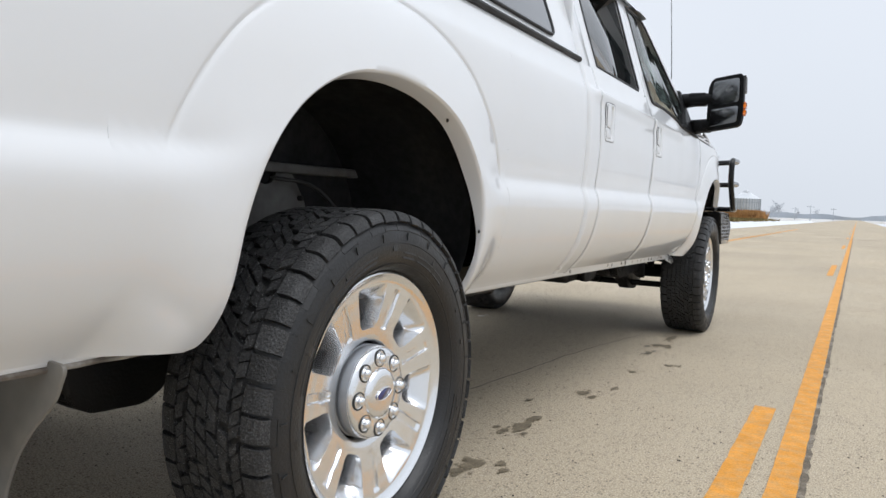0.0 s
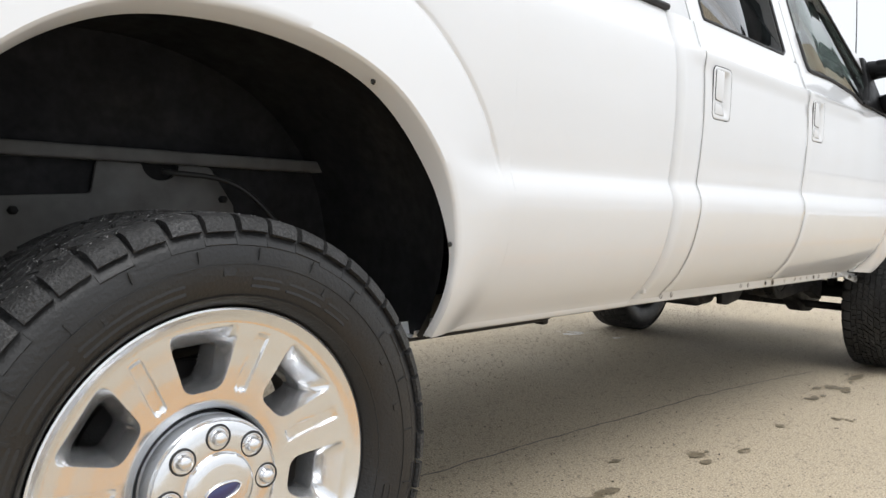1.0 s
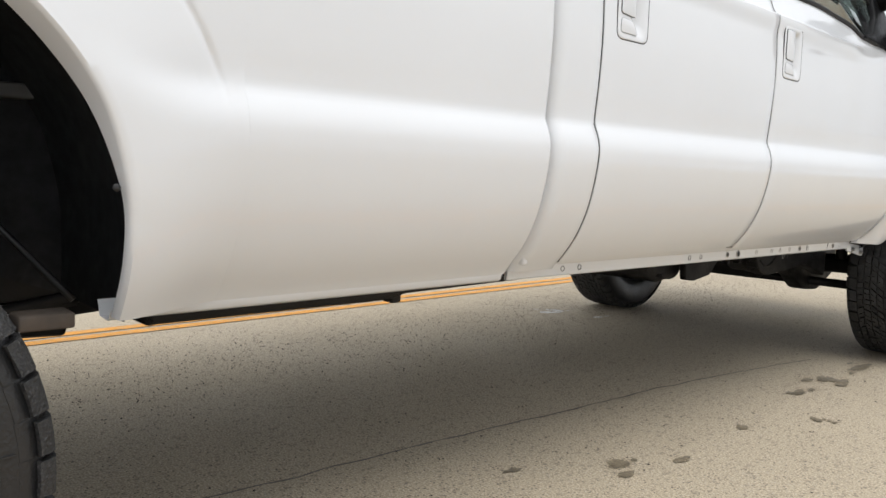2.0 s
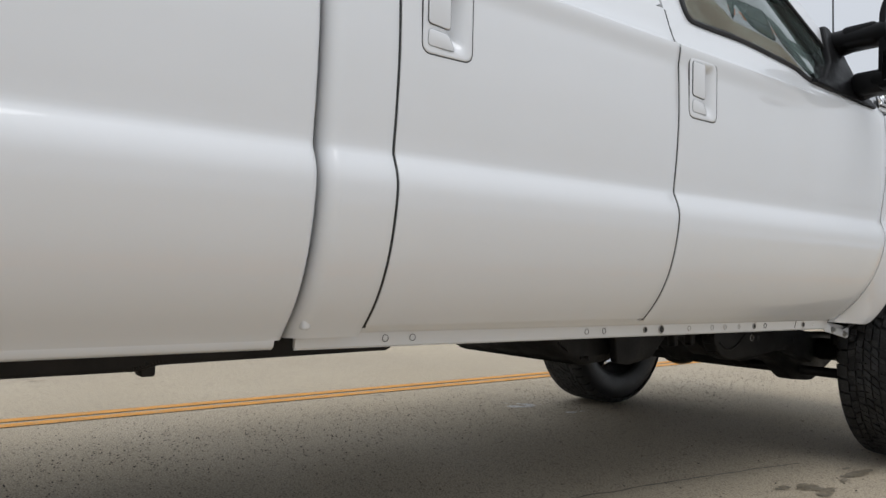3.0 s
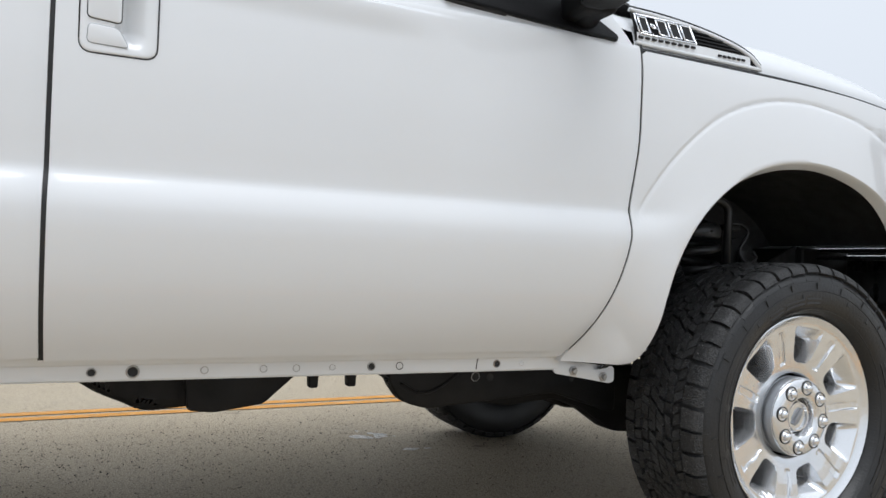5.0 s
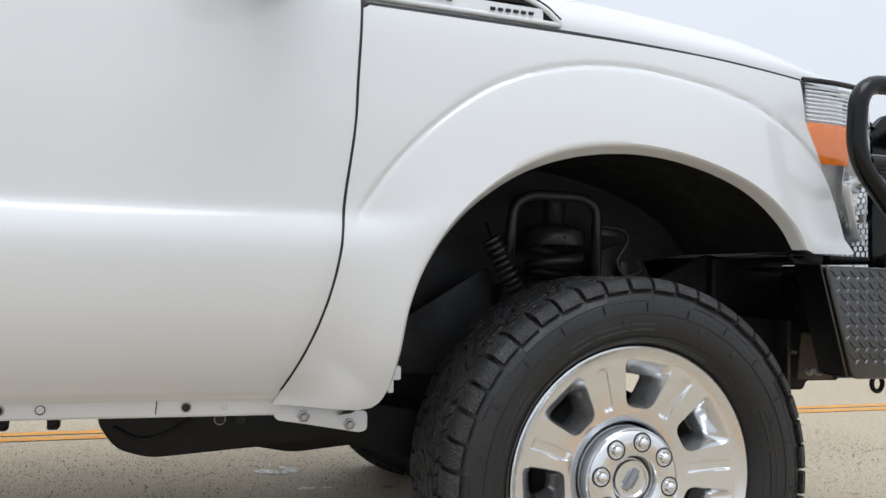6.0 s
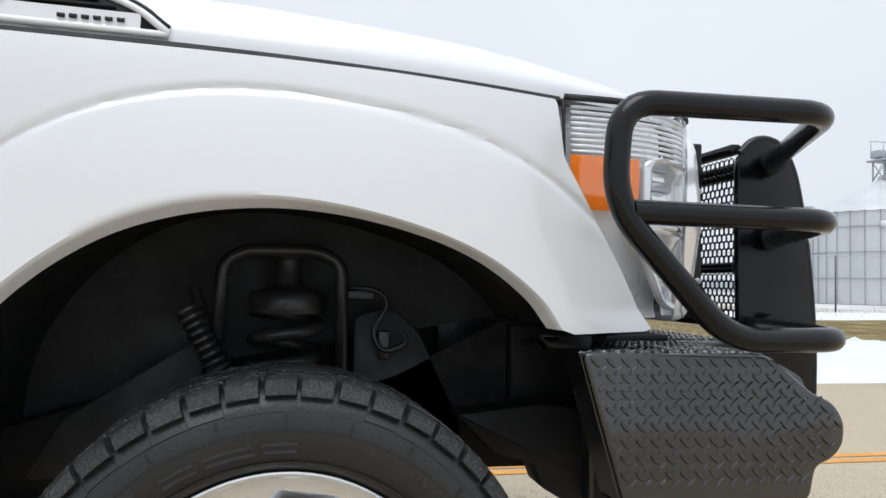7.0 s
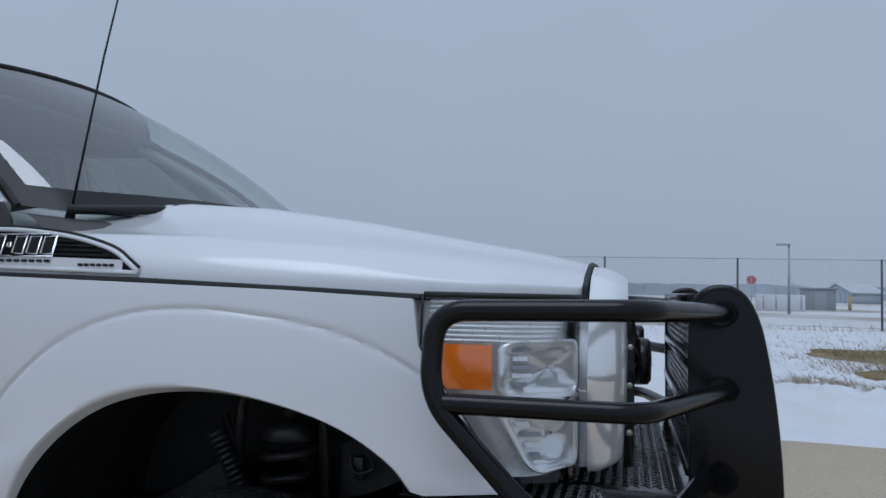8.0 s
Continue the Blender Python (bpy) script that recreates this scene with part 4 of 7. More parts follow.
def tread_mesh(pitches=46):
    """All-terrain tread: wrapped shoulder lugs, then broken blocks with sipes towards the centre."""
    out = []
    rs = random.Random(7)
    da = 2 * math.pi / pitches
    for k in range(pitches):
        a = k * da
        for side in (1, -1):
            off = 0 if side > 0 else da * 0.5
            reach = 0.4055 if k % 2 else 0.4075
            lug = [(0.089, 0.414), (0.089, 0.4335), (0.112, 0.4328), (0.126, 0.4295), (0.1345, 0.4215), (0.1405, reach + 0.002), (0.134, reach - 0.001)]
            out.append(swept_lug([(side * x, r) for x, r in lug], a + off, a + off + da * (0.90 if k % 2 else 0.86), 2, 0.0015, 0.16 * side))
            # notched blocks between shoulder and centre, each cut by a sipe
            for x0, x1, at, length, skew in ((0.060, 0.0855, 0.20, 0.86, -0.045), (0.030, 0.0565, 0.62, 0.86, 0.050)):
                cut = rs.uniform(0.38, 0.62)
                z = rs.uniform(-0.0006, 0.0006)
                skew *= rs.uniform(0.1, 0.9)
                at += rs.uniform(-0.07, 0.07)
                x0, x1 = x0 + rs.uniform(-0.002, 0.002), x1 + rs.uniform(-0.003, 0.002)
                out.append(arc_block(0.416, TYRE_R + z, side * x0, side * (x1 - 0.004 * (k % 2)), a + off + da * at, a + off + da * (at + length * cut), shrink=0.001, skew=skew * side, steps=1))
                out.append(arc_block(0.416, TYRE_R + z, side * (x0 + 0.003 * (k % 2)), side * x1, a + off + da * (at + length * cut + 0.022), a + off + da * (at + length), shrink=0.001, skew=skew * side, steps=1))
        for x0, x1, at in ((-0.0265, -0.0015, 0.05), (0.0015, 0.0265, 0.45)):
            out.append(arc_block(0.416, TYRE_R + 0.0005, x0, x1, a + da * at, a + da * (at + 0.40), shrink=0.001, skew=0.045 if k % 2 else 0.01, steps=1))
            out.append(arc_block(0.416, TYRE_R + 0.0005, x0, x1, a + da * (at + 0.425), a + da * (at + 0.86), shrink=0.001, skew=0.045, steps=1))
    return join(*out)


def side_marks():
    """Low pads below the shoulder lugs, ribs and fine radial ridges on the outer sidewall."""
    out = [revolve([(0.3055, 0.1325), (0.3065, 0.1358), (0.3080, 0.1362), (0.3090, 0.1335)], 120, close=True),
           revolve([(0.3565, 0.1445), (0.3572, 0.1472), (0.3588, 0.1472), (0.3595, 0.1445)], 120, close=True)]
    rs = random.Random(12)
    for k in range(46):
        a, da = 2 * math.pi * k / 46, 2 * math.pi / 46
        foot = 0.384 + rs.uniform(-0.006, 0.006)
        top = 0.4025 if k % 2 else 0.4042
        pad = [(0.1315, top + 0.0005), (0.1342, top - 0.001), (0.1407, 0.3905), (0.1424, foot + 0.002), (0.1405, foot)]
        out.append(swept_lug(pad, a + da * 0.005, a + da * (1.0 if k % 3 else 0.975), 2, 0.0004, 0.16))
        if k % 2 == 0:
            out.append(arc_block(foot - 0.020, foot - 0.002, 0.1435, 0.1475, a + da * 0.40, a + da * 0.46, shrink=0.0005, steps=1))
        if k % 4 == 1:
            out.append(arc_block(0.340, 0.3535, 0.143, 0.1468, a + da * rs.uniform(0.2, 0.6), a + da * 0.66, shrink=0.0005, steps=1))
    return join(*out)


def side_bars():
    """Plain bars of the size of the moulded lettering, two groups facing each other."""
    out = []
    for base in (0.55, 0.55 + math.pi):
        for a, b in ((0.0, 0.16), (0.19, 0.42), (0.46, 0.62), (0.95, 1.45), (1.50, 1.80), (1.86, 2.10)):
            out.append(arc_block(0.322, 0.3265, 0.138, 0.1422, base + a, base + b, shrink=0.0006, steps=10))
            out.append(arc_block(0.334, 0.3385, 0.140, 0.1447, base + a, base + b, shrink=0.0006, steps=10))
    return join(*out)


SPOKES = 7


FACE_R = [0.108, 0.112, 0.118, 0.130, 0.143, 0.157, 0.185, 0.214, 0.235, 0.252, 0.260, 0.267, 0.273, 0.2765]
FACE_X = [0.064, 0.068, 0.0725, 0.0762, 0.0788, 0.0815, 0.0868, 0.0912, 0.0953, 0.0975, 0.100, 0.106, 0.110, 0.1085]


def rim_mesh():
    """The wheel's face: broad spokes with a groove, deep sloping pockets between them, and a stepped outer lip."""
    ang = math.pi / SPOKES
    r_in, r_out, r_mid = 0.119, 0.2525, 0.196
    side = np.linspace(-1, 1, 33)
    # border of one sector in (radius, angle), then the pocket's outlines seen from the pocket's middle
    border = [(r_in + (r_out - r_in) * (t + 1) / 2, -ang) for t in side[:-1]] + [(r_out, ang * t) for t in side[:-1]]
    border += [(r_out - (r_out - r_in) * (t + 1) / 2, ang) for t in side[:-1]] + [(r_in, -ang * t) for t in side[:-1]]

    def hit(poly, d):
        best = None
        for p, q in zip(poly, poly[1:] + poly[:1]):
            ax, ay, bx, by = p[0] - r_mid, p[1], q[0] - p[0], q[1] - p[1]
            den = d[0] * by - d[1] * bx
            if abs(den) < 1e-12:
                continue
            t = (ax * by - ay * bx) / den
            s = (ax * d[1] - ay * d[0]) / den
            if t > 0 and -1e-6 <= s <= 1 + 1e-6 and (best is None or t < best):
                best = t
        return np.array((r_mid + d[0] * best, d[1] * best))

    def xy(r, a):
        return np.array((r * math.cos(a), r * math.sin(a)))

    def trapezoid(r0, w0, r1, w1, rad):
        return rounded([(r0, -w0), (r1, -w1), (r1, w1), (r0, w0)], rad, 8)

    lip = trapezoid(0.145, 0.030, 0.2455, 0.061, 0.019)
    hole = trapezoid(0.150, 0.0235, 0.213, 0.0405, 0.013)
    out = []
    n = len(border)
    rows = 7 + 18
    for k in range(SPOKES):
        turn_k = 2 * math.pi * (k + 0.5) / SPOKES
        vs = []
        for r, a in border:
            b = xy(r, a)
            d = b - np.array((r_mid, 0.0))
            p, q = hit(lip, d), hit(hole, d)
            line = [(q + (q - p) * 0.06, -0.085), (q, -0.040), (q + (p - q) * 0.06, -0.035), (p + (q - p) * 0.30, -0.0105), (p + (q - p) * 0.16, -0.0048), (p + (q - p) * 0.06, -0.0014), (p, 0.0)]
            line += [(p + (b - p) * t, 0.0) for t in np.concatenate([np.linspace(0.08, 0.6, 5), np.linspace(0.66, 1, 13)])]
            for c, dx in line:
                rr, aa = math.hypot(c[0], c[1]), math.atan2(c[1], c[0])
                x = float(np.interp(rr, FACE_R, FACE_X)) + dx
                # shallow slot along each spoke
                off = rr * (ang - abs(aa)) * (1 if aa > 0 else -1) + 0.004
                x -= 0.0055 * (1 - float(smoothstep(0.0085, 0.0110, abs(off)))) * float(smoothstep(0.146, 0.150, rr)) * (1 - float(smoothstep(0.236, 0.241, rr)))
                vs.append((x, rr * math.cos(aa + turn_k), rr * math.sin(aa + turn_k)))
        out.append((vs, grid_faces(n, rows, close_u=True)))
    ring = [(r, x) for r, x in zip(FACE_R, FACE_X) if r > 0.2525]
    out.append(revolve([(0.2525, 0.0976)] + ring, 140))
    out.append(revolve([(0.119, 0.0728), (0.1165, 0.0715), (0.114, 0.066), (0.1125, 0.055), (0.112, 0.04)], 140))
    return welded(join(*out), 0.0003)


TYRE_ME = mesh_of("tyre", *tyre_mesh(), RUBBER)
TREAD_ME = mesh_of("tread", *tread_mesh(), TREAD)
TREAD_ME.set_sharp_from_angle(angle=radians(35))
MARK_ME = mesh_of("sidewall_ribs", *side_marks(), RUBBER)
MARK_ME.set_sharp_from_angle(angle=radians(35))
BARS_ME = mesh_of("sidewall_lettering", *side_bars(), RUBBER)
BARS_ME.set_sharp_from_angle(angle=radians(35))
rng = random.Random(31)
specks = []
for k in range(3400):
    a, x, r = rng.uniform(0, 2 * math.pi), rng.uniform(-0.118, 0.118), rng.uniform(0.0005, 0.0013)
    rr = 0.4336 - 0.0035 * max(0.0, (abs(x) - 0.105) / 0.013)
    da = r / rr
    ps = [(x - r, rr, a), (x + r, rr, a - da), (x + r * 0.6, rr, a + da), (x, rr + r * 1.2, a)]
    specks.append(([(q[0], q[1] * math.cos(q[2]), q[1] * math.sin(q[2])) for q in ps], [(0, 1, 3), (1, 2, 3), (2, 0, 3)]))
SPECK_ME = mesh_of("tread_grit", *join(*specks), material("pale_grit", (0.19, 0.187, 0.183), 0.85), smooth=False)
RIM_ME = mesh_of("rim", *rim_mesh(), CHROME)
RIM_ME.set_sharp_from_angle(angle=radians(50))
BARREL_ME = mesh_of("wheel", *revolve([(0.2765, 0.110), (0.2765, 0.104), (0.262, 0.100), (0.250, 0.085), (0.238, 0.05), (0.232, 0.0), (0.236, -0.09), (0.268, -0.105)], 96), BARREL)
BRAKE_ME = mesh_of("brake_disc", *revolve([(0.05, -0.02), (0.176, -0.02), (0.178, -0.03), (0.178, -0.05), (0.05, -0.05)], 48), CHASSIS)
CAP_REAR = mesh_of("hub_cap", *revolve([(0.0001, 0.121), (0.040, 0.1205), (0.053, 0.1185), (0.057, 0.114), (0.059, 0.1105), (0.063, 0.1115), (0.092, 0.109), (0.102, 0.106), (0.1065, 0.101), (0.1085, 0.095)], 64), CHROME)
CAP_REAR.set_sharp_from_angle(angle=radians(50))
CAP_FRONT = mesh_of("hub_cap", *revolve([(0.0001, 0.090), (0.034, 0.090), (0.036, 0.096), (0.040, 0.096), (0.041, 0.086), (0.0495, 0.082), (0.051, 0.100), (0.0535, 0.107), (0.058, 0.111), (0.092, 0.109), (0.102, 0.106), (0.1065, 0.101), (0.1085, 0.095)], 64), CHROME)
CAP_FRONT.set_sharp_from_angle(angle=radians(50))
SKIRT_ME = mesh_of("cap_skirt", *revolve([(0.1085, 0.095), (0.1092, 0.090), (0.1094, 0.072), (0.1062, 0.069), (0.1062, 0.063), (0.1094, 0.061), (0.1094, 0.035)], 64), CHROME_DULL)
SKIRT_ME.set_sharp_from_angle(angle=radians(40))
LUG_ME = mesh_of("lug_nut", *revolve([(0.0001, 0.016), (0.006, 0.0155), (0.0095, 0.0135), (0.0112, 0.009), (0.0118, -0.001), (0.0145, -0.001), (0.0155, 0.003), (0.018, 0.003), (0.0192, -0.001)], 18), CHROME)

# dark ring round each nut, painting the shade of its recess
NUT_SHADE_ME = mesh_of("nut_shade_ring", *revolve([(0.0178, 0.0), (0.0185, 0.0038), (0.0205, 0.0038), (0.0212, 0.0)], 20), BARREL)


def make_wheel(y, sign, front, turn):
    x = 0.851 if front else 0.912
    hub = new("wheel")
    hub.parent = truck
    tagged(hub, "polished seven-spoke alloy wheel with black all-terrain tyre")
    m = Matrix.Translation((sign * x, y, TYRE_R * 0.985 + 0.001))
    if front:
        # the front wheels stand a little turned
        m = m @ Matrix.Rotation(radians(1.3), 4, "Z")
    if sign < 0:
        m = m @ Matrix.Rotation(math.pi, 4, "Z")
    hub.matrix_basis = m @ Matrix.Rotation(turn, 4, "X")
    for nm, me in (("tyre", TYRE_ME), ("tread", TREAD_ME), ("tread_grit", SPECK_ME), ("sidewall_ribs", MARK_ME), ("sidewall_lettering", BARS_ME), ("rim", RIM_ME), ("rim_barrel", BARREL_ME), ("brake_disc", BRAKE_ME), ("cap_skirt", SKIRT_ME),
                   ("hub_cap", CAP_FRONT if front else CAP_REAR)):
        ob = new(nm, me)
        ob.parent = hub
        if nm in ("tyre", "tread", "tread_grit", "sidewall_ribs", "sidewall_lettering"):
            ob.matrix_basis = Matrix.Diagonal((1, 0.985, 0.985, 1))
        if nm in ("rim", "rim_barrel"):
            ob.matrix_basis = Matrix.Diagonal((1, 1.022, 1.022, 1))
        if nm in ("tread", "tread_grit", "sidewall_ribs", "sidewall_lettering"):
            tagged(ob, kind="stuff")
    for k in range(8):
        a = 2 * math.pi * k / 8 + (radians(35) if front else radians(2)) - turn
        ob = new("lug_nut", LUG_ME)
        ob.parent = hub
        ob.matrix_basis = Matrix.Translation((0.108, 0.082 * math.cos(a), 0.082 * math.sin(a)))
        ob = new("nut_shade_ring", NUT_SHADE_ME)
        ob.parent = hub
        ob.matrix_basis = Matrix.Translation((0.108, 0.082 * math.cos(a), 0.082 * math.sin(a)))
    if not front:
        oval = [(0.0295 * math.cos(t), 0.0125 * math.sin(t)) for t in np.linspace(0, 2 * math.pi, 33)[:-1]]
        part("hub_emblem", slab([(p, q) for p, q in oval], "x", 0.1195, 0.123, 0.0008, 1), BADGE_BLUE, hub, "small dark blue oval emblem").matrix_basis = Matrix.Rotation(0.16 - turn, 4, "X")
        ring = [(0.123, 0.0295 * math.cos(t), 0.0125 * math.sin(t)) for t in np.linspace(0, 2 * math.pi, 33)]
        part("emblem_rim", tube(ring, 0.0014, 6), BRIGHT, hub).matrix_basis = Matrix.Rotation(0.16 - turn, 4, "X")
    else:
        # black ring over the recess round the dial: its shade put into colour
        part("dial_shade", revolve([(0.0415, 0.0845), (0.0490, 0.0845)], 40), SEAL_AND_GAP, hub)
        part("hub_dial", join(box(0.089, 0.097, -0.026, 0.026, -0.006, 0.006, 0.002), box(0.089, 0.0935, -0.016, 0.016, 0.010, 0.014, 0.001), box(0.089, 0.0935, -0.016, 0.016, -0.014, -0.010, 0.001)), CHROME_DULL, hub, sharp=40)
    return hub


make_wheel(0.0, 1, False, 0.30)
make_wheel(4.378, 1, True, 0.964)
make_wheel(0.0, -1, False, 0.1)
make_wheel(4.378, -1, True, 0.4)
FLAP = material("grey_mud_flap", (0.15, 0.145, 0.135), 0.6, var=0.2, tint=(0.3, 0.28, 0.24), tint_scale=4, tint_amount=0.5)
# ---- underside ----
both("frame_rail", join(slab(rounded([(-1.40, 0.60), (1.40, 0.545), (1.80, 0.55), (3.30, 0.52), (3.42, 0.44), (3.95, 0.46), (4.15, 0.60), (5.05, 0.62), (5.05, 0.76), (4.1, 0.78), (3.7, 0.66), (3.3, 0.66), (1.5, 0.66), (0.6, 0.80), (-0.5, 0.84), (-1.40, 0.76)], 0.03), "x", 0.42, 0.50, 0.006)), CHASSIS, "black steel frame rail", 40)
part("fuel_tank", slab(rounded([(0.62, 0.66), (0.66, 0.535), (1.24, 0.535), (1.27, 0.545), (1.80, 0.552), (1.84, 0.60), (1.84, 0.66)], 0.015), "x", -0.36, 0.72, 0.012, 3), CHASSIS, truck, "dark fuel tank", sharp=40)
part("tank_lip", box(0.66, 0.70, 1.245, 1.275, 0.522, 0.60, 0.006), CHASSIS, truck)
for y in (1.45, 1.70):
    part("tank_strap", box(-0.37, 0.60, y, y + 0.03, 0.552, 0.575, 0.004), CHASSIS, truck)
part("transfer_case", join(slab(rounded([(2.44, 0.60), (2.60, 0.49), (2.71, 0.44), (2.86, 0.45), (2.91, 0.56), (2.9, 0.66), (2.44, 0.66)], 0.03), "x", -0.15, 0.50, 0.03, 3)), CHASSIS, truck, sharp=40)
part("skid_bracket", slab(rounded([(2.785, 0.60), (2.80, 0.452), (2.86, 0.444), (2.98, 0.46), (3.06, 0.53), (3.06, 0.60)], 0.012), "x", 0.53, 0.56, 0.005), CHASSIS, truck)
for y in (3.10, 3.20):
    part("hanger", slab(rounded([(y - 0.014, 0.60), (y - 0.010, 0.497), (y + 0.012, 0.497), (y + 0.018, 0.60)], 0.006), "x", 0.545, 0.575, 0.004), CHASSIS, truck)
arm_out = rounded([(3.29, 0.515), (3.33, 0.456), (3.40, 0.434), (3.62, 0.449), (3.80, 0.461), (4.02, 0.39), (4.02, 0.52), (3.80, 0.56), (3.55, 0.575), (3.30, 0.56)], 0.025)
radius_arm = part("radius_arm", slab(arm_out, "x", 0.545, 0.60, 0.006), CHASSIS, truck, "black front suspension arm")
part("radius_arm", slab(arm_out, "x", -0.60, -0.545, 0.006), CHASSIS, truck)
for y, z, r in ((3.545, 0.515, 0.010), (3.59, 0.512, 0.010), (3.86, 0.50, 0.008)):
    # black disc on the arm, painted as the shade inside a hole
    part("arm_hole", revolve([(0.0001, 0.0), (r, 0.0), (r * 1.2, 0.001)], 14, (0.6005, y, z)), SEAL_AND_GAP, radius_arm)
    part("hole_rim", revolve([(r * 1.1, 0.0), (r * 1.15, 0.0015), (r * 1.3, 0.0)], 14, (0.6005, y, z)), GREY_STEEL if y < 3.56 else CHASSIS, radius_arm)
part("arm_rib", tube(smooth_line([(0.6005, 3.325, 0.505), (0.6005, 3.38, 0.478), (0.6005, 3.44, 0.492), (0.6005, 3.52, 0.548)], 6), 0.0045, 6), CHASSIS, radius_arm)
part("front_axle", join(tube([(-0.78, 4.379, 0.43), (-0.30, 4.379, 0.42), (0.78, 4.379, 0.43)], 0.05, 16), revolve([(0.0001, 0.13), (0.09, 0.11), (0.14, 0.05), (0.15, 0.0), (0.14, -0.05), (0.09, -0.11), (0.0001, -0.13)], 24, (-0.32, 4.40, 0.42))), CHASSIS, truck, sharp=50)
part("rear_axle", join(tube([(-0.78, 0, 0.43), (0.78, 0, 0.43)], 0.055, 16), revolve([(0.0001, 0.15), (0.10, 0.13), (0.16, 0.06), (0.17, 0.0), (0.16, -0.06), (0.10, -0.13), (0.0001, -0.15)], 24, (0.0, -0.02, 0.43))), CHASSIS, truck, sharp=50)
part("suspension_link", slab(rounded([(3.50, 0.52), (3.57, 0.43), (3.72, 0.40), (3.90, 0.416), (4.0, 0.38), (4.12, 0.30), (4.30, 0.285), (4.50, 0.37), (4.52, 0.50)], 0.03), "x", 0.38, 0.46, 0.01, 2), CHASSIS, truck, sharp=40)
part("track_bar", tube([(0.62, 4.60, 0.50), (-0.55, 4.62, 0.66)], 0.025, 12), CHASSIS, truck)
part("tie_rod", tube([(0.72, 4.20, 0.34), (-0.72, 4.20, 0.34)], 0.022, 12), CHASSIS, truck)
part("oil_pan", join(slab(rounded([(3.85, 0.62), (3.95, 0.44), (4.10, 0.33), (4.32, 0.31), (4.40, 0.45), (4.40, 0.62)], 0.04), "x", -0.18, 0.22, 0.03, 3)), CHASSIS, truck, sharp=40)
part("drive_shaft", tube([(0.0, 0.15, 0.45), (0.0, 2.5, 0.60)], 0.05, 16), CHASSIS, truck)
part("engine_block", box(-0.35, 0.35, 3.5, 4.75, 0.62, 1.2, 0.05), LINER, truck)
both("inner_fender", slab(rounded([(4.42, 0.60), (5.0, 0.60), (5.0, 0.90), (4.86, 0.93), (4.60, 0.80), (4.42, 0.76)], 0.03), "x", 0.505, 0.52, 0.004), LINER)
for y, z in ((4.86, 0.66), (4.94, 0.655), (4.78, 0.74)):
    # flat disc coloured as dark as the shaded hole it stands for
    part("frame_hole", revolve([(0.0001, 0.0), (0.011, 0.0), (0.013, 0.001)], 14, (0.5205, y, z)), SEAL_AND_GAP, truck)
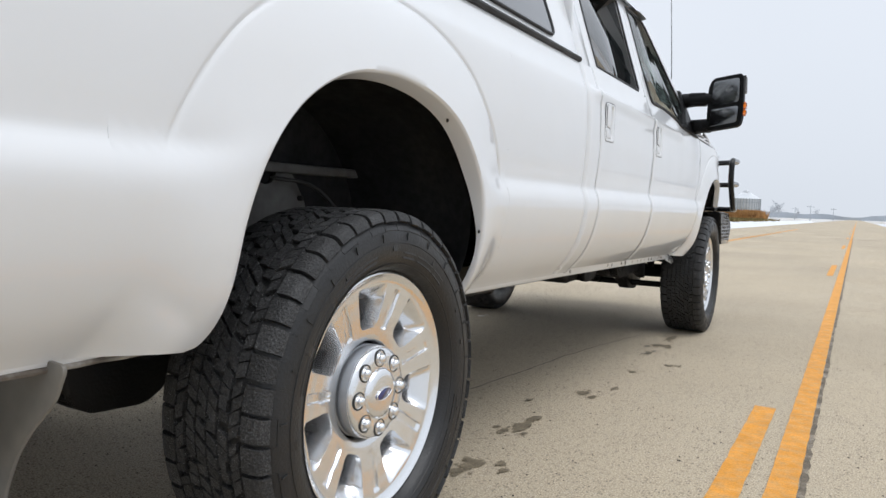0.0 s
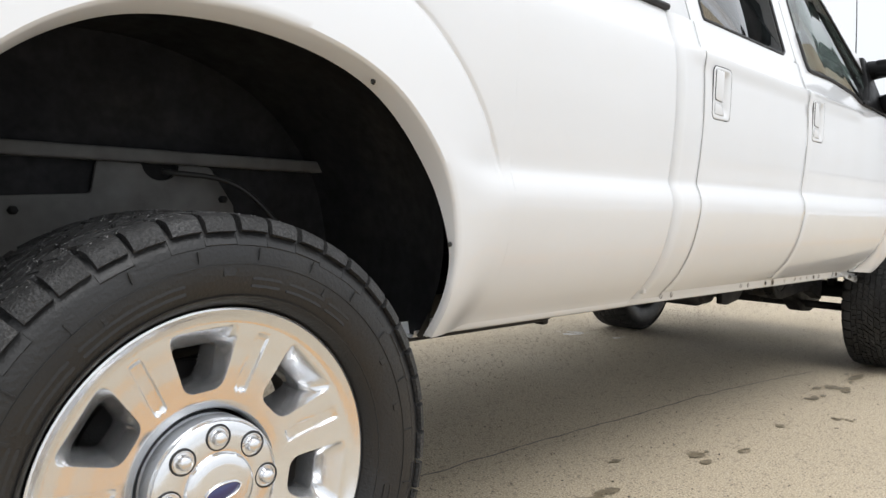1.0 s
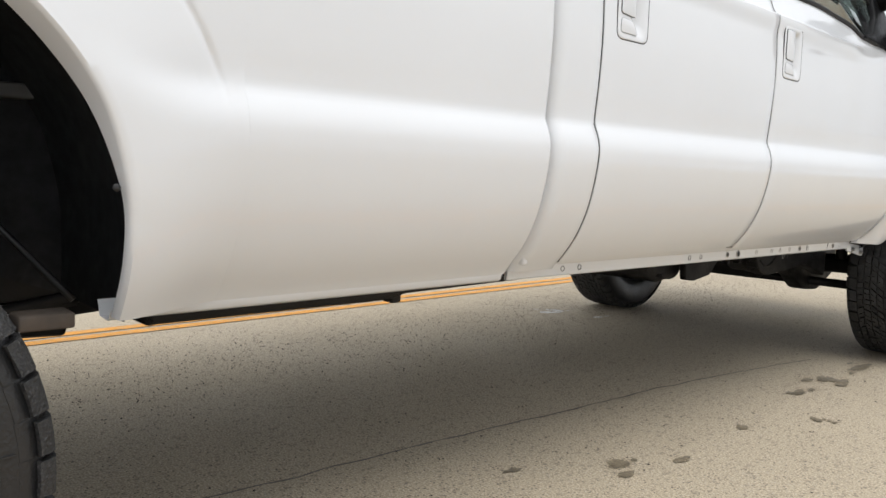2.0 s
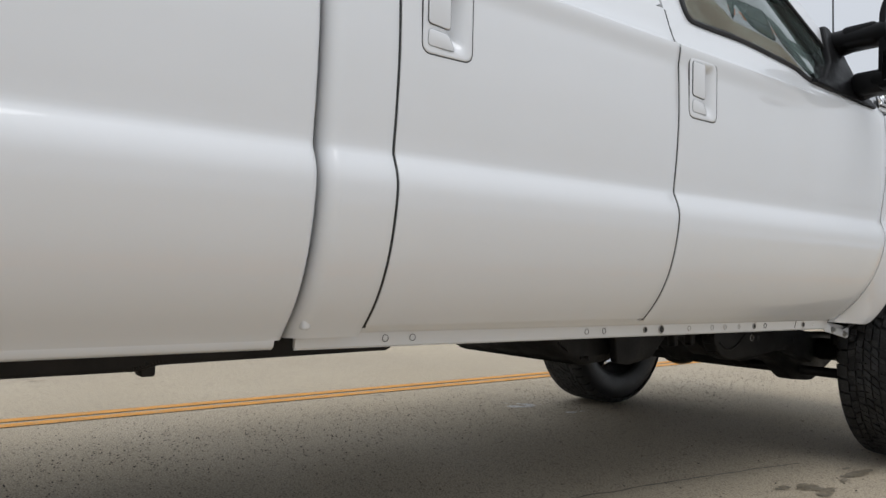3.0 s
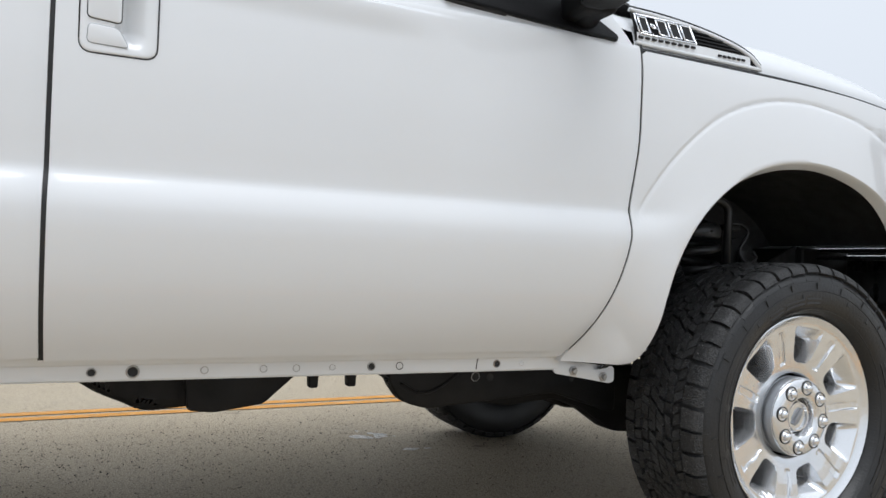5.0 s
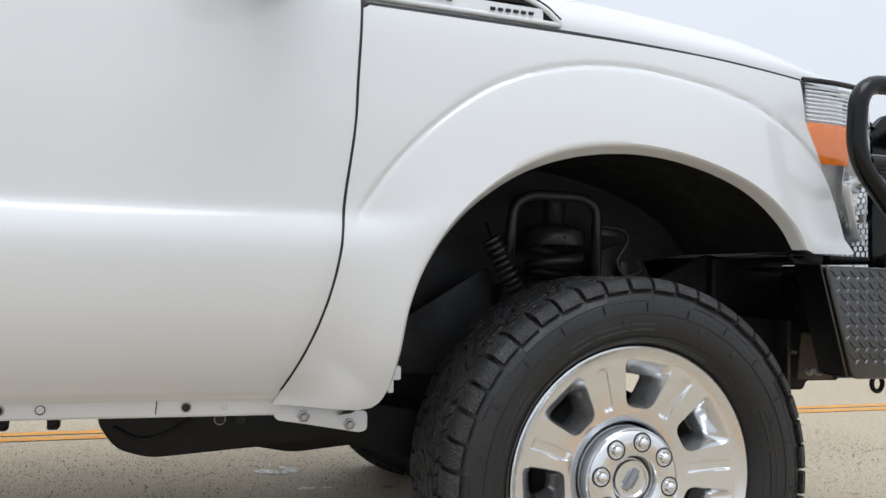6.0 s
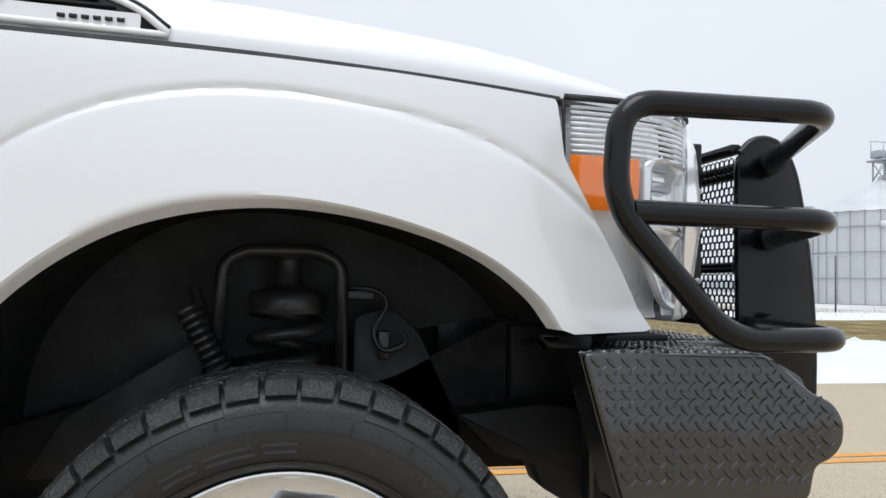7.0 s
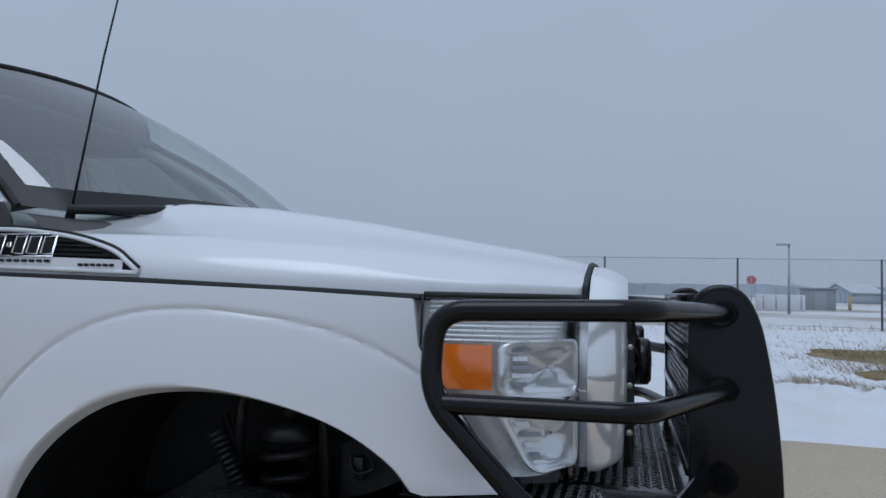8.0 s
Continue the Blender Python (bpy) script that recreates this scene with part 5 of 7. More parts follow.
for x in (0.50, -0.50):
    part("leaf_spring", join(*[tube(smooth_line([(x, -0.68 + 0.1 * k, 0.60 - 0.02 * k), (x, 0.0, 0.50 - 0.014 * k), (x, 0.80 - 0.1 * k, 0.60 - 0.02 * k)], 8), 0.012, 6) for k in range(4)]), CHASSIS, truck)
    # front coil spring under its seat and hat, the hoop round them and the shock absorber with its boot
    cx = x * 1.06
    turns = [(cx + 0.070 * math.cos(a), 4.380 + 0.070 * math.sin(a), 0.60 + 0.355 * a / (2 * math.pi * 6.0)) for a in np.linspace(0, 2 * math.pi * 6.0, 150)]
    part("coil_spring", tube(turns, 0.0135, 8), SUSPENSION, truck, "black front coil spring")
    seat_prof = [(0.0001, -0.03), (0.078, -0.03), (0.082, -0.022), (0.082, 0.004), (0.074, 0.014), (0.052, 0.020), (0.036, 0.026), (0.030, 0.034), (0.029, 0.080), (0.033, 0.084), (0.033, 0.096), (0.0001, 0.098)]
    part("spring_seat", revolve(seat_prof, 32), SUSPENSION, truck, sharp=40).matrix_basis = Matrix.Translation((cx, 4.380, 0.965)) @ Matrix.Rotation(radians(-90), 4, "Y")
    tower = [(x * 1.10, 4.235, 0.74), (x * 1.14, 4.250, 1.035), (x * 1.14, 4.29, 1.062), (x * 1.14, 4.44, 1.064), (x * 1.14, 4.487, 1.04), (x * 1.10, 4.495, 0.74)]
    part("spring_tower", tube(fillet(tower, 0.045), 0.014, 10), SUSPENSION, truck)
    part("shock_absorber", join(tube([(x * 1.12, 4.32, 0.46), (x * 1.16, 4.268, 0.79)], 0.028, 12), tube([(x * 1.10, 4.262, 0.80), (x * 1.10, 4.19, 0.99)], 0.012, 8)), SUSPENSION, truck)
    boot = [(x * 1.16, 4.268 - 0.0026 * k, 0.79 + 0.0048 * k) for k in range(33)]
    part("shock_boot", tube(boot, [(0.020, 0.027, 0.027)[k % 3] for k in range(33)], 14), SUSPENSION, truck, sharp=25)
    part("inner_panel", slab(rounded([(3.88, 0.60), (3.95, 0.72), (4.19, 0.872), (4.215, 0.86), (4.215, 0.60)], 0.012), "x", x * 1.02, x * 1.04, 0.003), WELL, truck)
    part("inner_panel", slab(rounded([(4.52, 0.60), (4.52, 0.93), (4.60, 0.95), (4.66, 0.90), (4.76, 0.70), (4.76, 0.60)], 0.02), "x", x * 1.02, x * 1.04, 0.003), WELL, truck)
    part("brake_hose", tube(smooth_line([(x * 1.08, 4.50, 0.99), (x * 1.12, 4.56, 0.985), (x * 1.12, 4.585, 0.955), (x * 1.10, 4.56, 0.90), (x * 1.12, 4.58, 0.86), (x * 1.12, 4.625, 0.875), (x * 1.10, 4.62, 0.90)], 6), 0.0055, 6), SUSPENSION, truck)
    part("hose_clip", box(x * 1.08 - 0.012, x * 1.08 + 0.012, 4.49, 4.56, 0.965, 0.985, 0.003), SUSPENSION, truck)
    part("hose_clip", box(x * 1.08 - 0.01, x * 1.08 + 0.01, 4.57, 4.595, 0.84, 0.90, 0.003), SUSPENSION, truck)
    part("rear_shock", tube([(x * 0.95, -0.22, 0.42), (x * 0.9, -0.34, 0.86)], 0.03, 12), CHASSIS, truck)
part("bed_crossrail", box(0.50, 0.565, -0.9, 0.62, 0.945, 0.972, 0.005), RAIL, truck, "dusty grey rail in the wheel well")
part("well_bracket", slab(rounded([(-0.20, 0.70), (0.30, 0.70), (0.30, 0.86), (0.24, 0.945), (0.17, 0.945)] + [(0.13 + 0.04 * math.cos(a), 0.945 - 0.035 * math.sin(a)) for a in np.linspace(0, math.pi, 9)] + [(0.0, 0.945), (-0.01, 0.88), (-0.20, 0.87)], 0.008, 2), "x", 0.525, 0.535, 0.002), RAIL, truck)
part("bracket_bolt", revolve([(0.0001, 0.012), (0.008, 0.012), (0.009, 0.0)], 6, (0.535, 0.27, 0.875)), CHASSIS, truck)
part("bracket_bolt", revolve([(0.0001, 0.012), (0.008, 0.012), (0.009, 0.0)], 6, (0.535, -0.15, 0.845)), CHASSIS, truck)
part("wire_loom", tube(smooth_line([(0.56, 0.12, 0.93), (0.60, 0.28, 0.90), (0.66, 0.42, 0.74), (0.74, 0.53, 0.60)], 6), 0.006, 6), SEAL_AND_GAP, truck)
part("bed_mount", box(0.80, 0.86, 0.42, 0.50, 0.575, 0.60, 0.004), RUSTY, truck)
# exhaust and spare wheel carrier seen behind the rear axle
part("tailpipe", tube(smooth_line([(0.40, 0.6, 0.52), (0.42, -0.3, 0.56), (0.45, -0.7, 0.50), (0.72, -0.95, 0.46)], 6), 0.05, 14), CHASSIS, truck)
both("mud_flap", slab(rounded([(0.55, 0.62), (0.92, 0.60), (0.89, 0.535), (0.83, 0.48), (0.79, 0.43), (0.757, 0.36), (0.742, 0.26), (0.58, 0.26)], 0.02), "y", -0.722, -0.714, 0.002), FLAP, "grey rubber mud flap", 40)
part("leaf_hanger", slab(rounded([(-0.50, 0.66), (-0.46, 0.42), (-0.40, 0.385), (-0.26, 0.378), (-0.20, 0.41), (-0.16, 0.66)], 0.02), "x", 0.46, 0.54, 0.01), CHASSIS, truck)

# grime along the lower edge of the bed side
GRIME = material("road_grime", (0.13, 0.11, 0.09), 0.9, var=0.35, scale=25, tint=(0.45, 0.43, 0.39), tint_scale=14, tint_amount=0.9)
both("sill_grime", tube([(p[0] - 0.005, p[1], 0.5875 + 0.003 * noise.noise(Vector((p[1] * 14, 1, 2)))) for p in sill_line_b], [0.006 + 0.003 * noise.noise(Vector((p[1] * 17, 4, 1))) for p in sill_line_b], 8), GRIME)

# ---- door mirror, telescoping, with two arms ----
def mirror(sign):
    f = (lambda p: p) if sign > 0 else flipped
    sail = quad_panel(rounded([(3.245, 1.392), (3.52, 1.374), (3.70, 1.364), (3.705, 1.380), (3.63, 1.43), (3.575, 1.61), (3.545, 1.652), (3.505, 1.652), (3.487, 1.60), (3.46, 1.50), (3.36, 1.42)], 0.014, 3), 0.03, 0.006)
    root = part("door_mirror", f(([(v[0] + 0.016, v[1], v[2]) for v in sail[0]], sail[1])), PLASTIC, truck, "black telescoping tow mirror with amber marker", sharp=40)

    def yawed(pair):
        """The head is turned towards the driver."""
        return f(([(v[0], v[1] - 0.45 * (v[0] - 1.165) + 0.012, v[2]) for v in pair[0]], pair[1]))

    part("mirror_arm", f(join(tube([(0.90, 3.575, 1.592), (1.0, 3.565, 1.597), (1.10, 3.55, 1.597)], [0.048, 0.040, 0.034], 14), box(0.935, 1.050, 3.53, 3.605, 1.556, 1.638, 0.014))), PLASTIC, root, sharp=50)
    part("mirror_arm", f(join(tube([(0.93, 3.62, 1.425), (1.03, 3.585, 1.432), (1.12, 3.55, 1.437)], [0.050, 0.044, 0.036], 14), box(0.965, 1.080, 3.54, 3.63, 1.390, 1.470, 0.016))), PLASTIC, root, sharp=50)
    head = rounded([(1.052, 1.390), (1.272, 1.412), (1.287, 1.49), (1.283, 1.706), (1.262, 1.733), (1.085, 1.722), (1.057, 1.67)], 0.03)
    hv = []
    for y, s in ((3.478, 0.97), (3.49, 1.0), (3.53, 1.0), (3.57, 0.95), (3.60, 0.84), (3.62, 0.6)):
        hv.append([(1.17 + (p - 1.17) * s, y, 1.56 + (q - 1.56) * s) for p, q in head])
    vs, fs = loft(hv, close=True)
    n = len(head)
    fs.append(tuple(range(n)))
    fs.append(tuple((len(hv) - 1) * n + k for k in range(n))[::-1])
    part("mirror_head", yawed((vs, fs)), PLASTIC, root, sharp=40)
    part("mirror_pane", yawed(slab(rounded([(1.082, 1.545), (1.258, 1.56), (1.256, 1.706), (1.094, 1.698)], 0.02), "y", 3.470, 3.4765, 0.0015, 1)), MIRROR, root, "upper mirror glass")
    part("mirror_pane", yawed(slab(rounded([(1.074, 1.418), (1.250, 1.438), (1.255, 1.538), (1.078, 1.525)], 0.016), "y", 3.470, 3.4765, 0.0015, 1)), MIRROR, root, "lower convex mirror glass")
    for z0, z1 in ((1.476, 1.513), (1.518, 1.556)):
        part("marker_lens", yawed(slab(rounded([(3.484, z0), (3.533, z0 + 0.002), (3.533, z1), (3.484, z1)], 0.008), "x", 1.276, 1.300, 0.006, 3)), AMBER, root, "amber marker lamp")
    # lighter grey than the head: the sky's reflection put into the cap's colour
    part("mirror_cap_sheen", yawed(slab(rounded([(3.500, 1.62), (3.590, 1.62), (3.570, 1.712), (3.500, 1.722)], 0.012), "x", 1.272, 1.288, 0.004, 2)), COWL, root, "upper mirror cap, painted grey for the sky's sheen")


mirror(1)
mirror(-1)

# ---- headlamps ----
def headlamp(sign):
    f = (lambda p: p) if sign > 0 else flipped

    def S(u, v):
        """A point of the lens: u 0..1 from the fender round to the grille, v 0..1 from bottom to top."""
        z = 0.945 + (1.331 - 0.945) * v
        y0 = 4.846 if z > 1.215 else 4.846 + (1.215 - z) * 0.655
        t = u
        # from the fender edge forward, then round the corner inward
        yy = y0 + (5.165 - y0) * math.sin(min(1, t * 1.0) * math.pi / 2) ** 0.85
        xx = float(side_x(y0, z)) - 0.006 - 0.205 * (1 - math.cos(t * math.pi / 2)) ** 1.15
        return Vector((xx, yy, z))

    lens_g = [[tuple(S(u, v)) for v in np.linspace(0, 1, 24)] for u in np.linspace(0, 1, 26)]
    root = part("headlamp", f(loft([[(p[0] - 0.05, p[1] - 0.035, p[2]) for p in row] for row in lens_g])), SILVER, truck, "clear headlamp with amber side marker and chrome reflector")
    g = part("lens", f(loft(lens_g)), LENS, root, "clear plastic lens")
    g.visible_shadow = False
    edge = [S(u, 1) for u in np.linspace(0, 1, 14)]
    part("lens_seal", f(tube([(p[0] - 0.003, p[1], p[2] + 0.004) for p in edge], 0.007, 6)), SEAL_AND_GAP, root)
    edge = [S(0, v) for v in np.linspace(0, 1, 20)]
    part("lens_seal", f(tube([(p[0] - 0.004, p[1] - 0.003, p[2]) for p in edge], 0.0032, 6)), SEAL_AND_GAP, root)
    # bright trim between the lens and the grille
    zs = [0.945 + 0.386 * v for v in np.linspace(0, 1, 24)]
    trim_in = [(float(np.interp(z, [0.93, 1.15, 1.322], [0.68, 0.735, 0.708])) * 0.985, 5.186, z) for z in zs]
    trim_out = [tuple(S(0.985, v) + Vector((-0.004, -0.003, 0))) for v in np.linspace(0, 1, 24)]
    part("lamp_trim", f(loft([trim_out, [((a[0] + b[0]) / 2, (a[1] + b[1]) / 2 + 0.004, a[2]) for a, b in zip(trim_out, trim_in)], trim_in])), LAMP_CHROME, root)
    # amber block
    def inset(u, v, d):
        p = S(u - 0.5 * max(0.0, 0.687 - max(v, 0.42)) * (1 - u), v)
        return (p[0] - d, p[1] - 0.3 * d, p[2])
    am = [[inset(u, v, 0.005) for v in np.linspace(0.50, 0.745, 8)] for u in np.linspace(0.012, 0.265, 10)]
    part("amber_reflector", f(loft(am)), AMBER, root, "amber side marker")
    # fluted chrome ribs above
    for k in range(9):
        v = 0.765 + 0.026 * k
        rib = [inset(u, v, 0.012) for u in np.linspace(0.02, 0.62 + 0.02 * k, 14)]
        part("chrome_rib", f(tube(rib, 0.0036, 6)), SILVER, root)
    # two lamp chambers: a rounded chrome bezel, a hollow reflector with fine facets, and a bulb shield
    for v0, v1, u0, u1, lean in ((0.455, 0.765, 0.31, 0.90, 0.0), (0.05, 0.425, 0.27, 0.90, 0.06)):
        def chamber(p, q, d):
            """A point of the chamber: p, q from 0 to 1 across and up it; the lower one leans with the fender."""
            u, v = u0 + (u1 - u0) * p, v0 + (v1 - v0) * q
            return inset(u + lean * (v1 - v) * (1 - p) * 2, v, d)
        ring = rounded([(0.0, 0.0), (1.0, 0.0), (1.0, 1.0), (0.0, 1.0)], 0.22, 8)
        part("bezel", f(loft([[chamber(0.5 + (p - 0.5) * k, 0.5 + (q - 0.5) * k, d) for p, q in ring + ring[:1]] for k, d in ((1.06, 0.020), (1.05, 0.009), (1.0, 0.005), (0.93, 0.007), (0.88, 0.014))])), LAMP_CHROME, root, "rounded chrome lamp bezel", sharp=50)
        rows = []
        for k in np.linspace(0.89, 0.05, 16):
            row = []
            for p, q in ring + ring[:1]:
                r = math.hypot(p - 0.5, q - 0.5)
                e = k * (1 + (0.5 / r - 1) * min(1.0, (0.89 - k) * 2.2))
                row.append(chamber(0.5 + (p - 0.5) * e, 0.5 + (q - 0.5) * e, 0.014 + 0.046 * (0.89 - k) ** 0.6))
            rows.append(row)
        part("reflector", f(loft(rows)), LAMP_CHROME, root, "hollow chrome reflector", sharp=60)
        # short facets standing off the reflector's inner edge
        for k in range(5):
            q = 0.20 + 0.15 * k
            part("reflector_facet", f(loft([[chamber(p, qq, d) for p in (0.10, 0.17 + 0.03 * (k % 2), 0.24 + 0.05 * (k % 3))] for qq, d in ((q, 0.026), (q + 0.012, 0.017), (q + 0.085, 0.021))])), SILVER if k % 2 else CHROME_DULL, root, smooth=False)
        c = S(u0 + (u1 - u0) * 0.60, (v0 + v1) / 2)
        ob = part("bulb_shield", f(revolve([(0.0001, 0.012), (0.012, 0.008), (0.015, -0.02)], 16)), SILVER, root)
        ob.matrix_basis = Matrix.Translation((sign * (c.x - 0.05), c.y - 0.03, c.z)) @ Matrix.Rotation(sign * radians(52), 4, "Z")
    part("lamp_divider", f(loft([[inset(u, v, d) for u in np.linspace(0.30, 0.95, 12)] for v, d in ((0.425, 0.02), (0.428, 0.010), (0.452, 0.010), (0.455, 0.02))])), BRIGHT, root)


headlamp(1)
headlamp(-1)

# grille: chrome surround with bars
gr = [(-0.708, 1.322), (-0.600, 1.386), (-0.40, 1.418), (0.40, 1.418), (0.600, 1.386), (0.708, 1.322), (0.735, 1.15), (0.68, 0.93), (-0.68, 0.93), (-0.735, 1.15)]
sur = []
for y, s in ((5.178, 0.970), (5.181, 0.992), (5.205, 0.985), (5.235, 0.945), (5.258, 0.895), (5.268, 0.85), (5.262, 0.825), (5.22, 0.81)):
    sur.append([(p * s, y, 1.17 + (q - 1.17) * s) for p, q in rounded(gr, 0.028)])
grille = part("grille", loft(sur, close=True), LAMP_CHROME, truck, "chrome grille surround with bars", sharp=50)
for z in (1.05, 1.15, 1.25):
    part("grille_bar", box(-0.62, 0.62, 5.205, 5.23, z - 0.018, z + 0.018, 0.008, 3), BRIGHT, grille)
part("grille_backing", box(-0.64, 0.64, 5.15, 5.17, 0.95, 1.32, 0.004), LINER, grille)
part("radiator_support", box(-0.55, 0.55, 4.86, 5.10, 0.70, 0.92, 0.01), CHASSIS, truck)
for s in (0.56, -0.90):
    part("lamp_sill", box(s, s + 0.34, 4.93, 5.05, 0.908, 0.919, 0.003), CHASSIS, truck)
part("fender_tab", slab(rounded([(4.80, 0.918), (4.90, 0.918), (4.895, 0.893), (4.82, 0.896)], 0.008), "x", 0.90, 0.915, 0.003), CHASSIS, truck)

# ---- brush-guard bumper ----
guard = new("brush_guard")
guard.parent = truck
tagged(guard, "black steel brush guard bumper with tread-plate wings")


def plate_lug(c, d, up):
    """One raised lens-shaped lug of tread plate."""
    d = d.normalized()
    q = up.cross(d)
    ts = np.linspace(0, 2 * math.pi, 13)[:-1]
    ring = [c + d * 0.0125 * math.cos(t) + q * 0.0042 * math.sin(t) for t in ts]
    top = [c + up * 0.0036 + d * 0.0088 * math.cos(t) + q * 0.0020 * math.sin(t) for t in ts]
    return ring + top, grid_faces(2, 12, close_v=True) + [tuple(range(12, 24))]


NOSE = [(5.212, 0.888), (5.298, 0.820), (5.338, 0.806), (5.362, 0.770), (5.358, 0.728), (5.334, 0.704), (5.302, 0.694), (5.290, 0.632)]


def wing_outline():
    return rounded([(4.860, 0.893)] + NOSE + [(4.940, 0.632)], 0.02, 4)


def tread_plate_lugs(u0, u1, v0, v1, inside, at, up, pitch=0.0272):
    """Two interleaved grids of lens-shaped lugs, slanting opposite ways."""
    out = []
    for slant, shift in ((1, 0.0), (-1, 0.5)):
        for i in range(int((u1 - u0) / pitch) + 1):
            for j in range(int((v1 - v0) / pitch) + 1):
                u, v = u0 + (i + shift) * pitch, v0 + (j + shift) * pitch
                if inside(u, v):
                    out.append(plate_lug(at(u, v), at(u + 0.72, v + 0.70 * slant) - at(u, v), up))
    return join(*out)


def on_wing(y, z):
    left = 4.860 + (0.893 - z) * 0.31 + 0.012
    right = float(np.interp(z, [0.632, 0.694, 0.704, 0.728, 0.770, 0.806, 0.820, 0.888], [5.290, 5.300, 5.334, 5.358, 5.362, 5.338, 5.298, 5.212])) - 0.014
    return left < y < right and 0.668 < z < 0.882


for sign in (1, -1):
    f = (lambda p: p) if sign > 0 else flipped
    nose = rounded([(5.18, 0.886)] + NOSE + [(5.18, 0.632)], 0.02, 4)
    wing = part("bumper_wing", f(join(slab(wing_outline(), "x", 0.946, 0.962, 0.006, 3), slab(nose, "x", 0.60, 0.948, 0.008, 2), box(0.60, 0.948, 4.866, 5.20, 0.878, 0.889, 0.003), slab(rounded([(4.861, 0.893), (4.884, 0.893), (4.952, 0.634), (4.938, 0.634)], 0.003), "x", 0.86, 0.947, 0.003, 1))), BLACK_PLATE, guard, "black tread-plate bumper wing", sharp=35)
    pat = part("tread_pattern", f(tread_plate_lugs(4.87, 5.37, 0.672, 0.89, on_wing, lambda u, v: Vector((0.9615, u, v)), Vector((1, 0, 0)))), BLACK_PLATE, wing, sharp=30)
    tagged(pat, kind="stuff")
    pat = part("tread_pattern", f(tread_plate_lugs(4.885, 5.19, 0.62, 0.94, lambda u, v: u < 5.185 and v < 0.935, lambda u, v: Vector((v, u, 0.8895)), Vector((0, 0, 1)))), BLACK_PLATE, wing, sharp=30)
    tagged(pat, kind="stuff")
    # bracket that carries the wing, with bolts
    mount = part("wing_bracket", f(slab(rounded([(4.72, 0.74), (4.80, 0.66), (4.88, 0.64), (4.90, 0.59), (4.945, 0.563), (5.072, 0.561), (5.085, 0.585), (5.19, 0.585), (5.19, 0.72), (4.90, 0.76)], 0.008), "x", 0.57, 0.66, 0.004)), CHASSIS, guard, sharp=40)
    part("bracket_rib", f(slab([(4.985, 0.57), (4.995, 0.57), (4.995, 0.75), (4.985, 0.75)], "x", 0.655, 0.70, 0.001)), SUSPENSION, mount)
    part("bracket_plate", f(slab(rounded([(5.045, 0.59), (5.165, 0.59), (5.165, 0.70), (5.06, 0.72)], 0.01), "x", 0.658, 0.668, 0.002)), RUSTY, mount, "dusty brown bracket plate")
    for y, z, r in ((5.084, 0.613, 0.013), (5.114, 0.612, 0.013), (5.03, 0.665, 0.006)):
        part("bracket_bolt", f(revolve([(0.0001, 0.012), (r * 0.6, 0.012), (r * 0.75, 0.009), (r * 0.8, 0.003), (r, 0.002), (r, 0.0)], 12, (0.668, y, z))), GREY_STEEL, mount, sharp=40)
    # headlamp hoop: one bent tube with a middle rung
    hoop = fillet([(0.56, 5.495, 1.305), (1.0, 5.30, 1.315), (1.015, 4.90, 1.305), (1.015, 4.89, 1.135), (1.01, 5.10, 0.918), (0.99, 5.335, 0.918), (0.56, 5.45, 0.918)], 0.065, 8)
    part("hoop_tube", f(tube(hoop, 0.0215, 16)), BLACK, guard, sharp=60)
    rung = fillet([(1.015, 4.92, 1.125), (1.005, 5.30, 1.125), (0.56, 5.505, 1.125)], 0.06, 8)
    part("hoop_rung", f(tube(rung, 0.0205, 16)), BLACK, guard, sharp=60)
    for z in (1.305, 1.125, 0.918):
        collar = part("hoop_collar", f(tube([(0.60, 5.477, z), (0.562, 5.494, z)], 0.029, 16)), BLACK, guard, sharp=60)
    # upright plate
    up = [(5.415, 0.62)] + [tuple(q) for q in smooth_line([(5.412, 0.9), (5.408, 1.26), (5.42, 1.325), (5.45, 1.353), (5.488, 1.362), (5.522, 1.350), (5.548, 1.315), (5.572, 1.24), (5.600, 1.06), (5.613, 0.85)], 8)] + [(5.605, 0.62)]
    part("upright_plate", f(slab(up, "x", 0.54, 0.56, 0.004)), BLACK, guard, "black upright push plate", sharp=40)
    part("plate_edge", f(tube([(0.55, y, z) for y, z in smooth_line([(5.605, 0.62), (5.613, 0.85), (5.600, 1.06), (5.572, 1.24), (5.548, 1.315), (5.522, 1.350), (5.488, 1.362), (5.45, 1.353), (5.42, 1.325)], 6)], 0.011, 8)), BLACK, guard, sharp=60)
part("crossbar", tube([(-0.55, 5.47, 1.30), (0.55, 5.47, 1.30)], 0.02, 12), BLACK, guard)
part("centre_bumper", slab(rounded([(5.10, 0.885), (5.40, 0.885), (5.56, 0.80), (5.56, 0.58), (5.10, 0.58)], 0.03), "x", -0.60, 0.60, 0.008, 2), BLACK_PLATE, guard, sharp=35)
pat = part("tread_pattern", tread_plate_lugs(5.13, 5.40, -0.58, 0.58, lambda u, v: u < 5.385 and abs(v) < 0.575, lambda u, v: Vector((v, u, 0.8852)), Vector((0, 0, 1))), BLACK_PLATE, guard, sharp=30)
tagged(pat, kind="stuff")
hook_plate = rounded([(5.222, 0.640), (5.226, 0.548), (5.238, 0.535), (5.318, 0.533), (5.352, 0.556), (5.372, 0.605), (5.372, 0.640)], 0.010)
